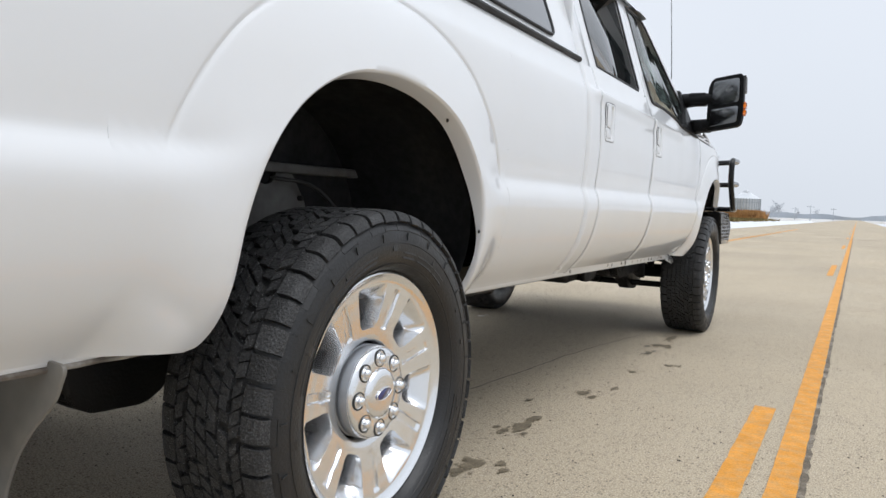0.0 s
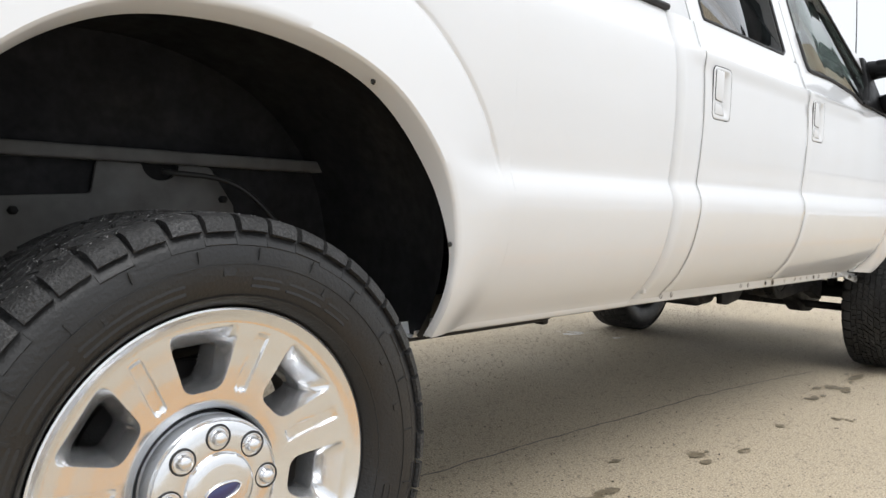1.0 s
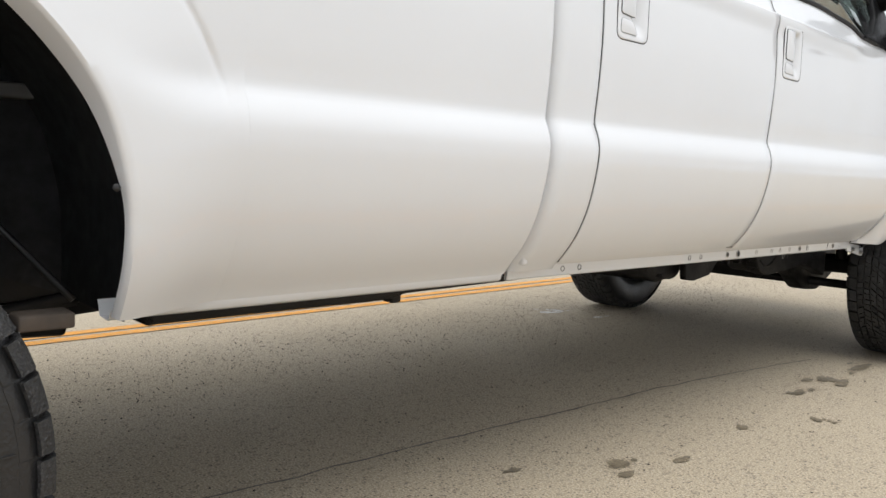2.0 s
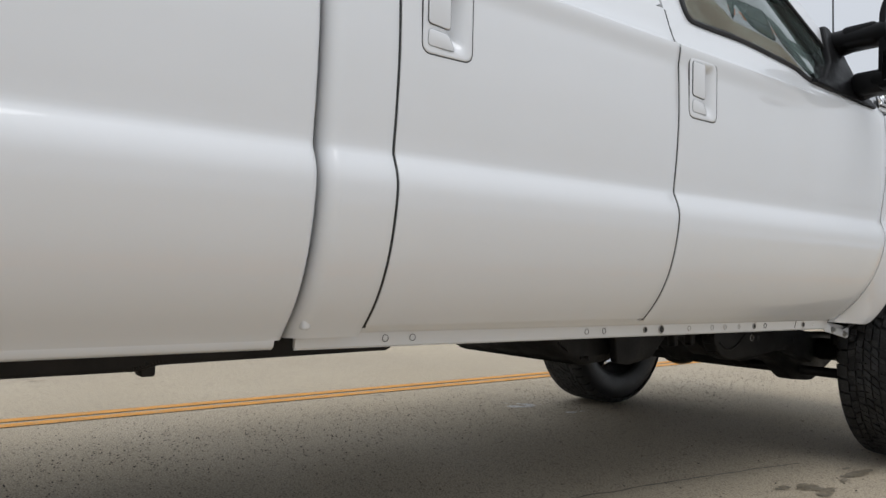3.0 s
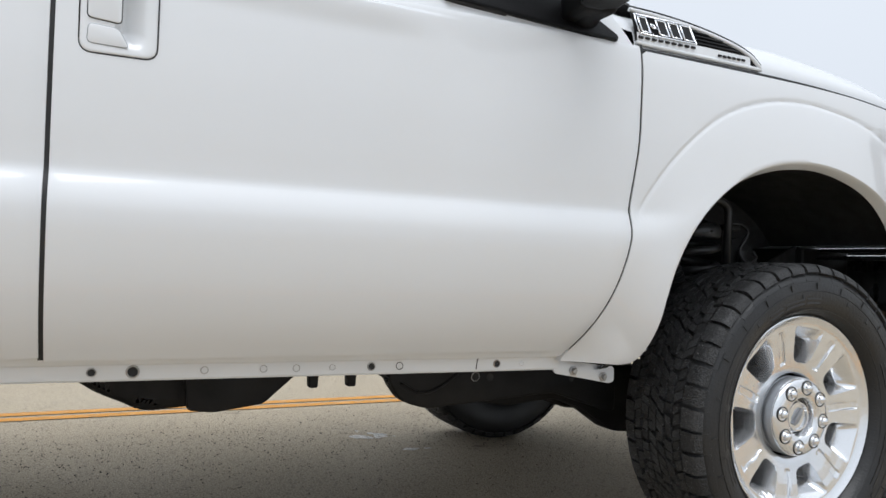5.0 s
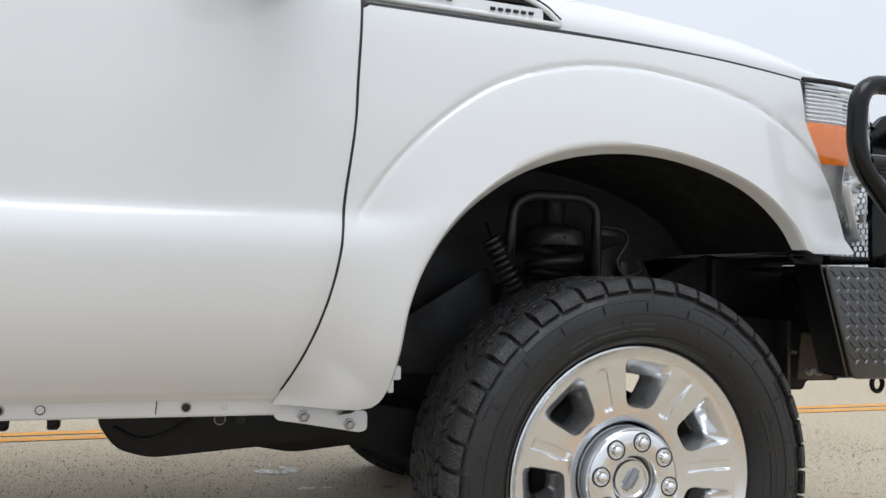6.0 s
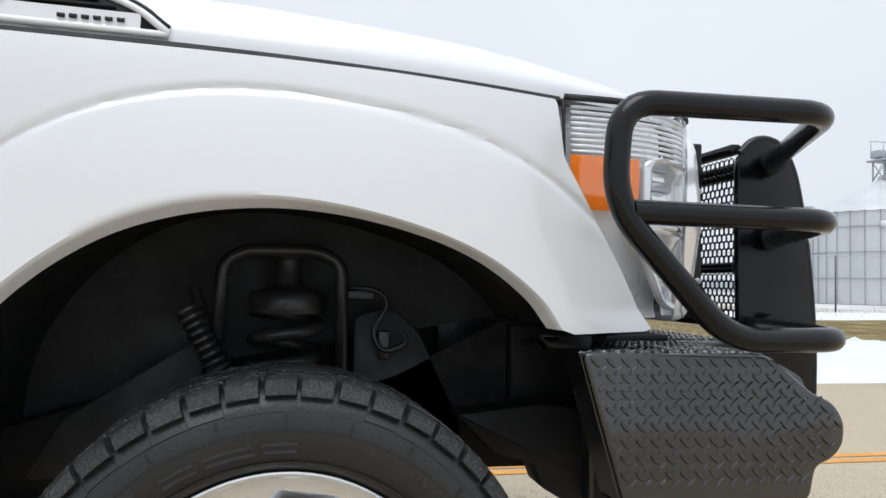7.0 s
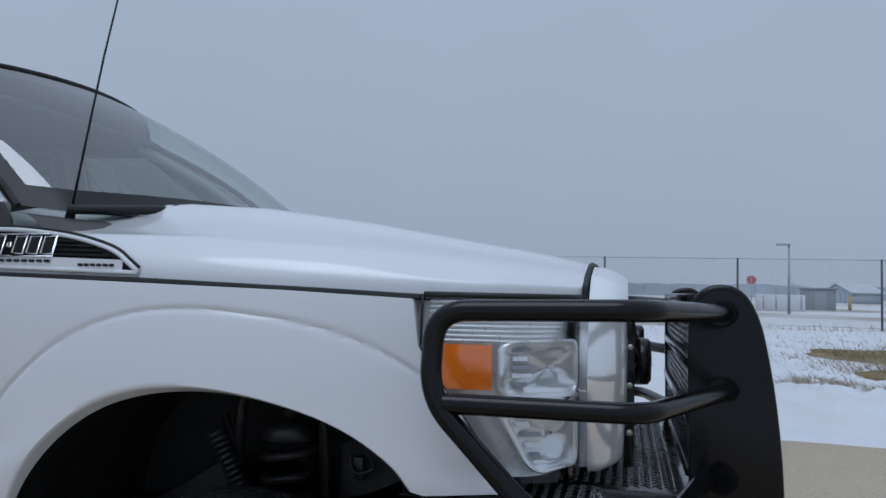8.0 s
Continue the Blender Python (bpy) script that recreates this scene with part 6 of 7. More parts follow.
for x in (0.80, -0.83):
    part("tow_hook", join(slab(hook_plate, "x", x, x + 0.028, 0.005, 2), tube([(x + 0.03, 5.222, 0.540), (x + 0.034, 5.30, 0.560), (x + 0.034, 5.372, 0.590)], 0.004, 6)), CHASSIS, guard, sharp=40)
    ring = [(x + 0.01, 5.168 + 0.017 * math.cos(a), 0.598 + 0.020 * math.sin(a)) for a in np.linspace(0, 2 * math.pi, 21)]
    part("chain_loop", tube(ring, 0.006, 8), CHASSIS, guard)


# mesh panels between the uprights: hexagonal holes in a frame, with bars across
def hex_mesh(x0, x1, z0, z1, y, pitch=0.020):
    out = []
    rows = int((z1 - z0) / (pitch * 0.866))
    cols = int((x1 - x0) / pitch)
    for j in range(rows + 1):
        for i in range(cols + 1):
            cx, cz = x0 + (i + (0.5 if j % 2 else 0)) * pitch, z0 + j * pitch * 0.866
            if cx > x1 or cz > z1:
                continue
            vs = []
            for yy in (y, y + 0.003):
                for rr in (pitch * 0.58, pitch * 0.475):
                    for k in range(6):
                        a = math.pi / 6 + k * math.pi / 3
                        vs.append((cx + rr * math.cos(a), yy, cz + rr * math.sin(a)))
            fs = []
            for k in range(6):
                m = (k + 1) % 6
                fs += [(k, m, 6 + m, 6 + k), (12 + k, 18 + k, 18 + m, 12 + m), (6 + k, 6 + m, 18 + m, 18 + k)]
            out.append((vs, fs))
    return join(*out)


for z0, z1 in ((1.205, 1.325), (1.075, 1.165), (0.945, 1.035)):
    m = part("guard_mesh", hex_mesh(-0.52, 0.53, z0, z1, 5.415), BLACK, guard, "black expanded mesh panel", smooth=False)
    tagged(m, kind="stuff")
for z in (0.925, 1.055, 1.185, 1.338):
    part("mesh_bar", box(-0.54, 0.54, 5.405, 5.430, z - 0.012, z + 0.012, 0.004), BLACK, guard)
# lamp pods behind the guard
for s in (1, -1):
    bar = part("grille_mount", box(s * 0.585, s * 0.612, 5.262, 5.285, 0.94, 1.33, 0.004), BLACK, guard)
    for z in (1.02, 1.13, 1.22):
        part("mount_bolt", revolve([(0.0001, 0.006), (0.007, 0.006), (0.008, 0.0)], 8, (0.612 if s > 0 else -0.618, 5.274, z)), GREY_STEEL, bar)
    part("light_pod", revolve([(0.0001, 0.03), (0.05, 0.028), (0.06, 0.02), (0.062, -0.015), (0.0001, -0.02)], 24), BLACK, guard).matrix_basis = Matrix.Translation((s * 0.40, 5.30, 1.17)) @ Matrix.Rotation(radians(90), 4, "Z")

# ---- the road and the land around it ----
def road_material():
    m = material("worn_road", (0.43, 0.362, 0.262), 0.85, var=0.08, scale=0.35, grain=0.42, grain_scale=170, bump=1.0, bump_scale=150, tint=(0.26, 0.225, 0.175), tint_scale=0.22, tint_amount=0.4, spec=0.3)
    nt = m.node_tree
    b = nt.nodes["Principled BSDF"]
    src = b.inputs["Base Color"].links[0].from_socket
    co = [n for n in nt.nodes if n.type == "TEX_COORD"][0]
    # dark and light aggregate stones showing in the surface
    for scale, lo, hi, colour, amount in ((42, 0.0, 0.1, (0.17, 0.145, 0.115), 0.5), (90, 0.0, 0.10, (0.10, 0.085, 0.07), 0.8), (140, 0.0, 0.085, (0.55, 0.50, 0.42), 0.6)):
        vo = nt.nodes.new("ShaderNodeTexVoronoi")
        vo.inputs["Scale"].default_value = scale
        nt.links.new(co.outputs["Object"], vo.inputs["Vector"])
        pick = nt.nodes.new("ShaderNodeMath")
        pick.operation = "LESS_THAN"
        pick.inputs[1].default_value = 0.40
        sep = nt.nodes.new("ShaderNodeSeparateColor")
        nt.links.new(vo.outputs["Color"], sep.inputs[0])
        nt.links.new(sep.outputs[0], pick.inputs[0])
        near = nt.nodes.new("ShaderNodeMapRange")
        near.inputs["From Min"].default_value = 0.2
        near.inputs["From Max"].default_value = 0.38
        near.inputs["To Min"].default_value = amount
        near.inputs["To Max"].default_value = 0.0
        nt.links.new(vo.outputs["Distance"], near.inputs["Value"])
        mu = nt.nodes.new("ShaderNodeMath")
        mu.operation = "MULTIPLY"
        nt.links.new(pick.outputs[0], mu.inputs[0])
        nt.links.new(near.outputs[0], mu.inputs[1])
        mx = nt.nodes.new("ShaderNodeMix")
        mx.data_type = "RGBA"
        mx.inputs["B"].default_value = (*colour, 1)
        nt.links.new(mu.outputs[0], mx.inputs["Factor"])
        nt.links.new(src, mx.inputs["A"])
        src = mx.outputs["Result"]
    # scattered dark damp spots
    nz = nt.nodes.new("ShaderNodeTexNoise")
    nz.inputs["Scale"].default_value = 2.6
    nz.inputs["Detail"].default_value = 8
    nz.inputs["Roughness"].default_value = 0.62
    nt.links.new(co.outputs["Object"], nz.inputs["Vector"])
    mr = nt.nodes.new("ShaderNodeMapRange")
    mr.inputs["From Min"].default_value = 0.66
    mr.inputs["From Max"].default_value = 0.73
    mr.inputs["To Max"].default_value = 0.55
    nt.links.new(nz.outputs["Fac"], mr.inputs["Value"])
    mx = nt.nodes.new("ShaderNodeMix")
    mx.data_type = "RGBA"
    mx.inputs["B"].default_value = (0.10, 0.085, 0.065, 1)
    nt.links.new(mr.outputs[0], mx.inputs["Factor"])
    nt.links.new(src, mx.inputs["A"])
    nt.links.new(mx.outputs["Result"], b.inputs["Base Color"])
    return m


ROAD = road_material()
YELLOW = material("worn_yellow_paint", (0.62, 0.27, 0.03), 0.75, var=0.12, scale=9, grain=0.15, grain_scale=160, tint=(0.42, 0.30, 0.16), tint_scale=22, tint_amount=0.5, bump=0.4, bump_scale=150)
SNOW = material("old_snow", (0.64, 0.66, 0.69), 0.75, var=0.05, scale=0.8, bump=0.6, bump_scale=9, tint=(0.55, 0.50, 0.42), tint_scale=0.9, tint_amount=0.25)
GRASS = material("dead_grass", (0.155, 0.12, 0.05), 0.95, var=0.25, scale=1.2, grain=0.4, grain_scale=25, tint=(0.33, 0.27, 0.13), tint_scale=0.6, tint_amount=0.6, spec=0.1)
FIELD = material("winter_field", (0.62, 0.62, 0.62), 0.9, var=0.12, scale=0.05, tint=(0.24, 0.19, 0.12), tint_scale=0.06, tint_amount=0.95, spec=0.1)
TAR = material("crack_sealer", (0.13, 0.112, 0.09), 0.7, var=0.2)
DAMP = material("damp_patch", (0.185, 0.152, 0.102), 0.55, var=0.25, scale=14, grain=0.3, grain_scale=150)
STEEL_BIN = material("galvanised_bin", (0.55, 0.57, 0.585), 0.5, metal=0.35, var=0.08, scale=0.5)
# the far grey, far wood and sign red are paled: distance haze put into colour
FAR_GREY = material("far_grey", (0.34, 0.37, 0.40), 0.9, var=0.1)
FAR_HAZED = material("far_wood_hazed", (0.43, 0.455, 0.485), 0.95, var=0.2, scale=0.3)
POST = material("fence_post", (0.10, 0.11, 0.12), 0.6, metal=0.4)
HAZED_RED = material("hazed_stop_red", (0.42, 0.15, 0.17), 0.5)

SLANT = -0.013


def road_x(x, y):
    return x + SLANT * (y - 1.0)


def sheet(name, x0, x1, y0, y1, z, nx, ny, mat, wob=0.0, seed=0, kind="structure", label="", category="", slant=True, height=None):
    xs, ys = np.linspace(x0, x1, nx), np.linspace(y0, y1, ny)
    vs = []
    for y in ys:
        for i, x in enumerate(xs):
            xx = road_x(x, y) if slant else x
            if wob and i in (0, nx - 1):
                xx += wob * noise.noise(Vector((y * 1.7, seed, i * 9.0))) + wob * 0.5 * noise.noise(Vector((y * 6.3, seed, 3.0)))
            zz = z if height is None else z + height(x, y)
            vs.append((xx, y, zz))
    ob = new(name, mesh_of(name, vs, grid_faces(ny, nx), mat))
    return tagged(ob, label, category, kind=kind)


# ground: one sheet to the horizon, just under the road
ground = new("ground", mesh_of("ground", [(-2500, -2500, -0.03), (2500, -2500, -0.03), (2500, 2500, -0.03), (-2500, 2500, -0.03)], [(0, 1, 2, 3)], FIELD))
tagged(ground, "flat winter farmland with old snow and stubble", "ground", kind="structure")
road = sheet("road", -5.25, 5.6, -60, 900, 0.0, 12, 200, ROAD, label="tan worn concrete road with yellow lane lines", category="road")

# yellow lines
def line(x0, x1, y0, y1, step, seed, label):
    ys = np.arange(y0, y1, step)
    vs = []
    for y in ys:
        for k, x in enumerate((x0, x1)):
            n = 0.004 * noise.noise(Vector((y * 9, seed, k * 5.0))) + 0.0015 * noise.noise(Vector((y * 40, seed, k * 7.0)))
            vs.append((road_x(x, y) + n, y, 0.004))
    ob = new("lane_line", mesh_of("lane_line", vs, grid_faces(len(ys), 2), YELLOW))
    tagged(ob, label, "road marking", kind="structure")


line(1.755, 1.845, -20, 60, 0.05, 1, "solid worn yellow lane line")
line(1.755, 1.845, 60, 800, 5.0, 1, "solid worn yellow lane line")
for k in range(-1, 11):
    line(1.60, 1.69, -0.75 + 12.19 * k, 2.3 + 12.19 * k, 0.05, 2 + k, "broken worn yellow lane line")
DIRT = material("seam_dirt", (0.115, 0.092, 0.065), 0.9, var=0.3, scale=12, grain=0.4, grain_scale=160, tint=(0.34, 0.30, 0.24), tint_scale=9, tint_amount=0.9)
vs = []
ys = np.arange(-6, 40, 0.03)
for y in ys:
    a, b = 0.003 * noise.noise(Vector((y * 11, 2, 1))), 0.012 * noise.noise(Vector((y * 14, 5, 2))) + 0.014 * noise.noise(Vector((y * 1.3, 5, 2)))
    vs += [(road_x(1.847 + a, y), y, 0.003), (road_x(1.866 + max(b * 0.8, -0.016), y), y, 0.003)]
tagged(new("pavement_seam", mesh_of("pavement_seam", vs, grid_faces(len(ys), 2), DIRT)), "dark dirty seam along the lane line", "seam", kind="structure")
line(-1.90, -1.82, -20, 60, 0.05, 41, "solid worn yellow lane line")
line(-1.77, -1.69, -20, 60, 0.05, 42, "solid worn yellow lane line")

# crack in the pavement under the truck, damp spots and a strip of scattered grit
crack_path = smooth_line([(0.30, 0.4), (0.36, 1.1), (0.39, 1.7), (0.44, 2.3), (0.47, 2.8), (0.55, 3.4), (0.63, 3.85)], 14)
vs = []
for k, p in enumerate(crack_path):
    w = 0.004 + 0.003 * noise.noise(Vector((k * 0.7, 3, 1)))
    j = 0.012 * noise.noise(Vector((k * 0.35, 8, 2)))
    vs += [(p[0] - w + j, p[1], 0.003), (p[0] + w + j, p[1], 0.003)]
tagged(new("pavement_crack", mesh_of("pavement_crack", vs, grid_faces(len(crack_path), 2), TAR)), "dark crack in the pavement", "crack", kind="structure")


def blot(x, y, rx, ry, seed, mat=DAMP, name="damp_spot", label="dark damp spot on the road", group="damp spots on the road"):
    """A ragged spot: a few overlapping small patches, each 0.2 mm above the last."""
    rs = random.Random(seed)
    out = []
    for q in range(7):
        px, py = (x, y) if q == 0 else (x + rs.gauss(0, rx * 0.9), y + rs.gauss(0, ry * 0.9))
        sc = 0.75 if q == 0 else rs.uniform(0.12, 0.5)
        n, z = 28, 0.0030 + 0.0002 * q
        vs = [(px, py, z)]
        for k in range(n):
            a = 2 * math.pi * k / n
            r = sc * (0.95 + 0.5 * noise.noise(Vector((math.cos(a) * 1.6, math.sin(a) * 1.6, seed * 3.1 + q))) + 0.35 * noise.noise(Vector((math.cos(a) * 5, math.sin(a) * 5, seed + q))))
            vs.append((px + rx * r * math.cos(a), py + ry * r * math.sin(a), z))
        out.append((vs, [(0, 1 + k, 1 + (k + 1) % n) for k in range(n)]))
    tagged(new(name, mesh_of(name, *join(*out), mat)), label, "stain", group=group, kind="structure")


for k, (x, y, rx, ry) in enumerate([(0.84, 1.30, 0.05, 0.07), (0.80, 1.20, 0.025, 0.05), (0.88, 0.80, 0.05, 0.06), (0.86, 0.70, 0.03, 0.04), (0.858, 1.975, 0.04, 0.06), (0.84, 3.53, 0.05, 0.08), (0.84, 3.90, 0.04, 0.10), (0.95, 2.15, 0.02, 0.03),
                                    (0.92, 2.6, 0.02, 0.04), (0.7, 1.7, 0.02, 0.03), (0.85, 3.2, 0.03, 0.06), (1.05, 2.9, 0.02, 0.03)]):
    blot(x, y, rx, ry, k)
SALT = material("dried_salt", (0.62, 0.60, 0.56), 0.9, var=0.2, scale=30, grain=0.5, grain_scale=140, spec=0.1)
for k, (x, y, rx, ry) in enumerate([(-0.935, 3.74, 0.05, 0.05), (-0.93, 3.85, 0.04, 0.045), (-0.643, 3.885, 0.025, 0.055)]):
    blot(x, y, rx, ry, 40 + k, SALT, "salt_stain", "pale dried salt stain on the road", "salt stains on the road")
blot(-0.60, 4.21, 0.018, 0.03, 51)

rng = random.Random(11)
GRIT = material("road_grit", (0.085, 0.072, 0.056), 0.9, var=0.3, island=0.6)
pieces = []
for k in range(9000):
    x, y = rng.gauss(-0.95, 0.32), rng.uniform(-1.5, 7.0)
    if k % 3 == 0:
        x, y = rng.uniform(-1.6, 2.6), rng.uniform(-1.5, 7)
    r = rng.uniform(0.0012, 0.0055)
    a = rng.uniform(0, 6.28)
    vs = [(x + r * math.cos(a + q * 1.57), y + r * math.sin(a + q * 1.57) * rng.uniform(0.6, 1), 0.0005) for q in range(4)] + [(x, y, r * rng.uniform(0.6, 1.0))]
    pieces.append((vs, [(0, 1, 4), (1, 2, 4), (2, 3, 4), (3, 0, 4)]))
tagged(new("grit", mesh_of("grit", *join(*pieces), GRIT, smooth=False)), "loose dark grit on the road", "grit", kind="stuff")


# snow banks at both edges of the road and dead grass behind
def bank(name, x_edge, x_out, h, seed, y0=-30, y1=160, ny=380):
    xs = np.linspace(0, 1, 24) ** 1.3
    ys = np.concatenate([np.arange(y0, 0, 0.5), np.arange(0, 30, 0.11), np.arange(30, y1, 0.8)])
    ny = len(ys)
    vs = []
    for y in ys:
        for t in xs:
            e = x_edge + (x_out - x_edge) * t + (0.16 * noise.noise(Vector((y * 0.8, seed, t * 0.5))) if t < 0.1 else (0.9 * noise.noise(Vector((y * 0.25, seed, 4))) + 0.6 * noise.noise(Vector((y * 0.9, seed, 6))) + 0.25 * noise.noise(Vector((y * 3.1, seed, 7)))) * t)
            z = h * math.sin(math.pi * min(1, t * 1.25 + 0.02) ** 0.55) * (0.75 + 0.5 * noise.noise(Vector((y * 0.6, t * 3, seed)))) + (0.05 * noise.noise(Vector((y * 2.6, t * 8, seed))) + 0.19 * max(0, noise.noise(Vector((y * 3.6, t * 20, seed)))) + 0.035 * noise.noise(Vector((y * 13, t * 60, seed)))) * (1 if 0 < t < 1 else 0)
            z *= 0.0 if t == 0 else (0.55 if t < 0.1 else 1.0)
            vs.append((road_x(e, y), y, max(z, 0.004) - 0.03 * (t == 1.0) - 0.012 * (t == 0)))
    ob = new(name, mesh_of(name, vs, grid_faces(ny, 24), SNOW))
    tagged(ob, "ploughed old snow bank along the road", "snow bank", kind="structure")


bank("snow_bank", -5.08, -11.5, 0.25, 3.0)
bank("snow_bank", 5.43, 9.0, 0.22, 9.0)
sheet("grass_verge", -30, -10.5, -40, 160, -0.012, 40, 400, GRASS, 1.3, 5, label="flattened dead grass verge", category="grass", height=lambda x, y: 0.03 * noise.noise(Vector((x * 0.5, y * 0.5, 1))))
# drifts lying over the grass
for k, (x, y, rx, ry) in enumerate([(-15.5, 3.0, 8.5, 6.0), (-24, 4, 6.5, 14), (-27.5, 22, 4.5, 30), (-17, -4, 6, 6), (-26, -8, 8, 12), (-29, 55, 5, 25)]):
    n, m = 70, 9
    vs = [(x, y, 0.06)]
    for j in range(1, m):
        for i in range(n):
            a = 2 * math.pi * i / n
            r = (1 + 0.35 * noise.noise(Vector((math.cos(a) * 1.4, math.sin(a) * 1.4, k * 2.3))) + 0.22 * noise.noise(Vector((math.cos(a) * 5, math.sin(a) * 5, k)))) * j / (m - 1)
            z = 0.07 * (1 - (j / (m - 1)) ** 3) - 0.03 * (j == m - 1) + 0.012 * noise.noise(Vector((r * 9, a * 6, k)))
            vs.append((x + rx * r * math.cos(a), y + ry * r * math.sin(a), z))
    fs = [(0, 1 + i, 1 + (i + 1) % n) for i in range(n)]
    for j in range(m - 2):
        for i in range(n):
            fs.append((1 + j * n + i, 1 + (j + 1) * n + i, 1 + (j + 1) * n + (i + 1) % n, 1 + j * n + (i + 1) % n))
    tagged(new("snow_drift", mesh_of("snow_drift", vs, fs, SNOW)), "thin patch of old snow on the grass", "snow", kind="structure")
# dry weeds standing in the snow
rng = random.Random(4)
WEED = material("dry_weeds", (0.33, 0.28, 0.21), 0.9, var=0.2, island=0.3)
blades = []
CLUMPS = [(-10.0, 8.1, 0.45, 0.35, 0.09, 5), (-9.2, 8.8, 0.25, 0.3, 0.10, 2), (-8.4, 7.6, 0.25, 0.25, 0.07, 1), (-14, 9.5, 1.2, 0.8, 0.08, 4), (-17, 12.5, 2.5, 1.6, 0.09, 5), (-12.5, 12, 1.0, 1.5, 0.08, 3),
          (-22, 11, 3, 4, 0.12, 4), (-27, 16, 3, 10, 0.16, 4), (-30.5, 14, 1.5, 18, 0.28, 5), (-31, 40, 2.0, 20, 0.25, 3)]
picks = [c for c in CLUMPS for _ in range(c[5])]
for k in range(6000):
    c = rng.choice(picks)
    x, y = rng.gauss(c[0], c[2]), rng.gauss(c[1], c[3])
    if x > -7.0:
        continue
    h, w, a = c[4] * rng.uniform(0.3, 1.1) + 0.04, rng.uniform(0.004, 0.009) * (1 + abs(x) / 25), rng.uniform(0, 3.14)
    lx, ly = rng.uniform(-0.14, 0.14), rng.uniform(-0.14, 0.14)
    dx, dy = w * math.cos(a), w * math.sin(a)
    blades.append(([(x - dx, y - dy, 0), (x + dx, y + dy, 0), (x + lx * 0.5 + dx * 0.6, y + ly * 0.5, h * 0.6), (x + lx, y + ly, h)], [(0, 1, 2), (0, 2, 3)]))
tagged(new("dry_weeds", mesh_of("dry_weeds", *join(*blades), WEED, smooth=False)), "tufts of dry weeds poking through the snow", "weeds", kind="stuff")

# chain-link fence
FX = -33.0


def fence_post(y):
    ob = new("fence_post", mesh_of("fence_post", *tube([(0, 0, -0.1), (0, 0, 3.0)], 0.045, 10), POST))
    ob.location = (FX, y, 0)
    tagged(ob, "dark steel chain-link fence post", "fence post", group="fence posts")


for k in range(-6, 22):
    fence_post(4.3 + 5.75 * k)


def wire_material():
    m = bpy.data.materials.new("chain_link_wire")
    m.use_nodes = True
    m.node_tree.nodes["Principled BSDF"].inputs["Base Color"].default_value = (0.42, 0.44, 0.47, 1)
    m.node_tree.nodes["Principled BSDF"].inputs["Metallic"].default_value = 0.6
    m.node_tree.nodes["Principled BSDF"].inputs["Roughness"].default_value = 0.5
    return m


WIRE = wire_material()
wires = [tube([(FX, -31, 2.97), (FX, 130, 2.97)], 0.022, 6), tube([(FX, -31, 0.08), (FX, 130, 0.08)], 0.012, 6)]
for k in range(20):
    z = 0.2 + k * 0.14
    wires.append(tube([(FX, -31, z), (FX, 130, z)], 0.002, 3, False))
for k in range(900):
    y = -31 + k * 0.18
    for s in (1, -1):
        wires.append(([(FX, y, 0.08), (FX, y + 0.004, 0.08), (FX, y + s * 1.45 + 0.004, 2.97), (FX, y + s * 1.45, 2.97)], [(0, 1, 2, 3)]))
tagged(new("chain_link", mesh_of("chain_link", *join(*wires), WIRE, smooth=False)), "grey chain-link fencing between the posts", "fence mesh", kind="stuff")


# grain bin of galvanised steel, with conical roof, stiffeners, rings and a roof platform
def grain_bin(x, y, r, eave, apex, label):
    root = thing("grain_bin", label, "grain bin", Matrix.Translation((x, y, 0)))
    steps = 96
    prof = [(r, 0.0)]
    for k in range(int(eave / 0.11)):
        z = 0.11 * k
        prof += [(r + 0.012, z + 0.03), (r - 0.012, z + 0.085)]
    prof.append((r, eave))
    vs = [(rr * math.cos(2 * math.pi * i / steps), rr * math.sin(2 * math.pi * i / steps), z) for i in range(steps) for rr, z in prof]
    part("bin_wall", (vs, grid_faces(steps, len(prof), close_u=True)), STEEL_BIN, root)
    rv = []
    for i in range(steps):
        a = 2 * math.pi * i / steps
        lift = 0.05 if i % 3 == 0 else 0.0
        for t in np.linspace(0, 1, 6):
            rr = (r + 0.15) * (1 - t) + 0.6 * t
            rv.append((rr * math.cos(a), rr * math.sin(a), eave - 0.05 + (apex - eave) * t + lift))
    part("bin_roof", (rv, grid_faces(steps, 6, close_u=True)), STEEL_BIN, root, smooth=False)
    part("roof_cap", join(tube([(0, 0, apex - 0.1), (0, 0, apex + 0.3)], [0.7, 0.5], 20)), STEEL_BIN, root)
    for i in range(32):
        a = 2 * math.pi * i / 32
        c, s = math.cos(a), math.sin(a)
        part("stiffener", ([(c * (r + 0.02) - s * 0.06, s * (r + 0.02) + c * 0.06, 0), (c * (r + 0.10), s * (r + 0.10), 0), (c * (r + 0.02) + s * 0.06, s * (r + 0.02) - c * 0.06, 0),
                            (c * (r + 0.02) - s * 0.06, s * (r + 0.02) + c * 0.06, eave), (c * (r + 0.10), s * (r + 0.10), eave), (c * (r + 0.02) + s * 0.06, s * (r + 0.02) - c * 0.06, eave)],
                           [(0, 1, 4, 3), (1, 2, 5, 4)]), FAR_GREY, root, smooth=False)
    for z in (eave * 0.28, eave * 0.56, eave * 0.83):
        ring = [((r + 0.09) * math.cos(a), (r + 0.09) * math.sin(a), z) for a in np.linspace(0, 2 * math.pi, 73)]
        part("wind_ring", tube(ring, 0.05, 6), FAR_GREY, root)
    return root


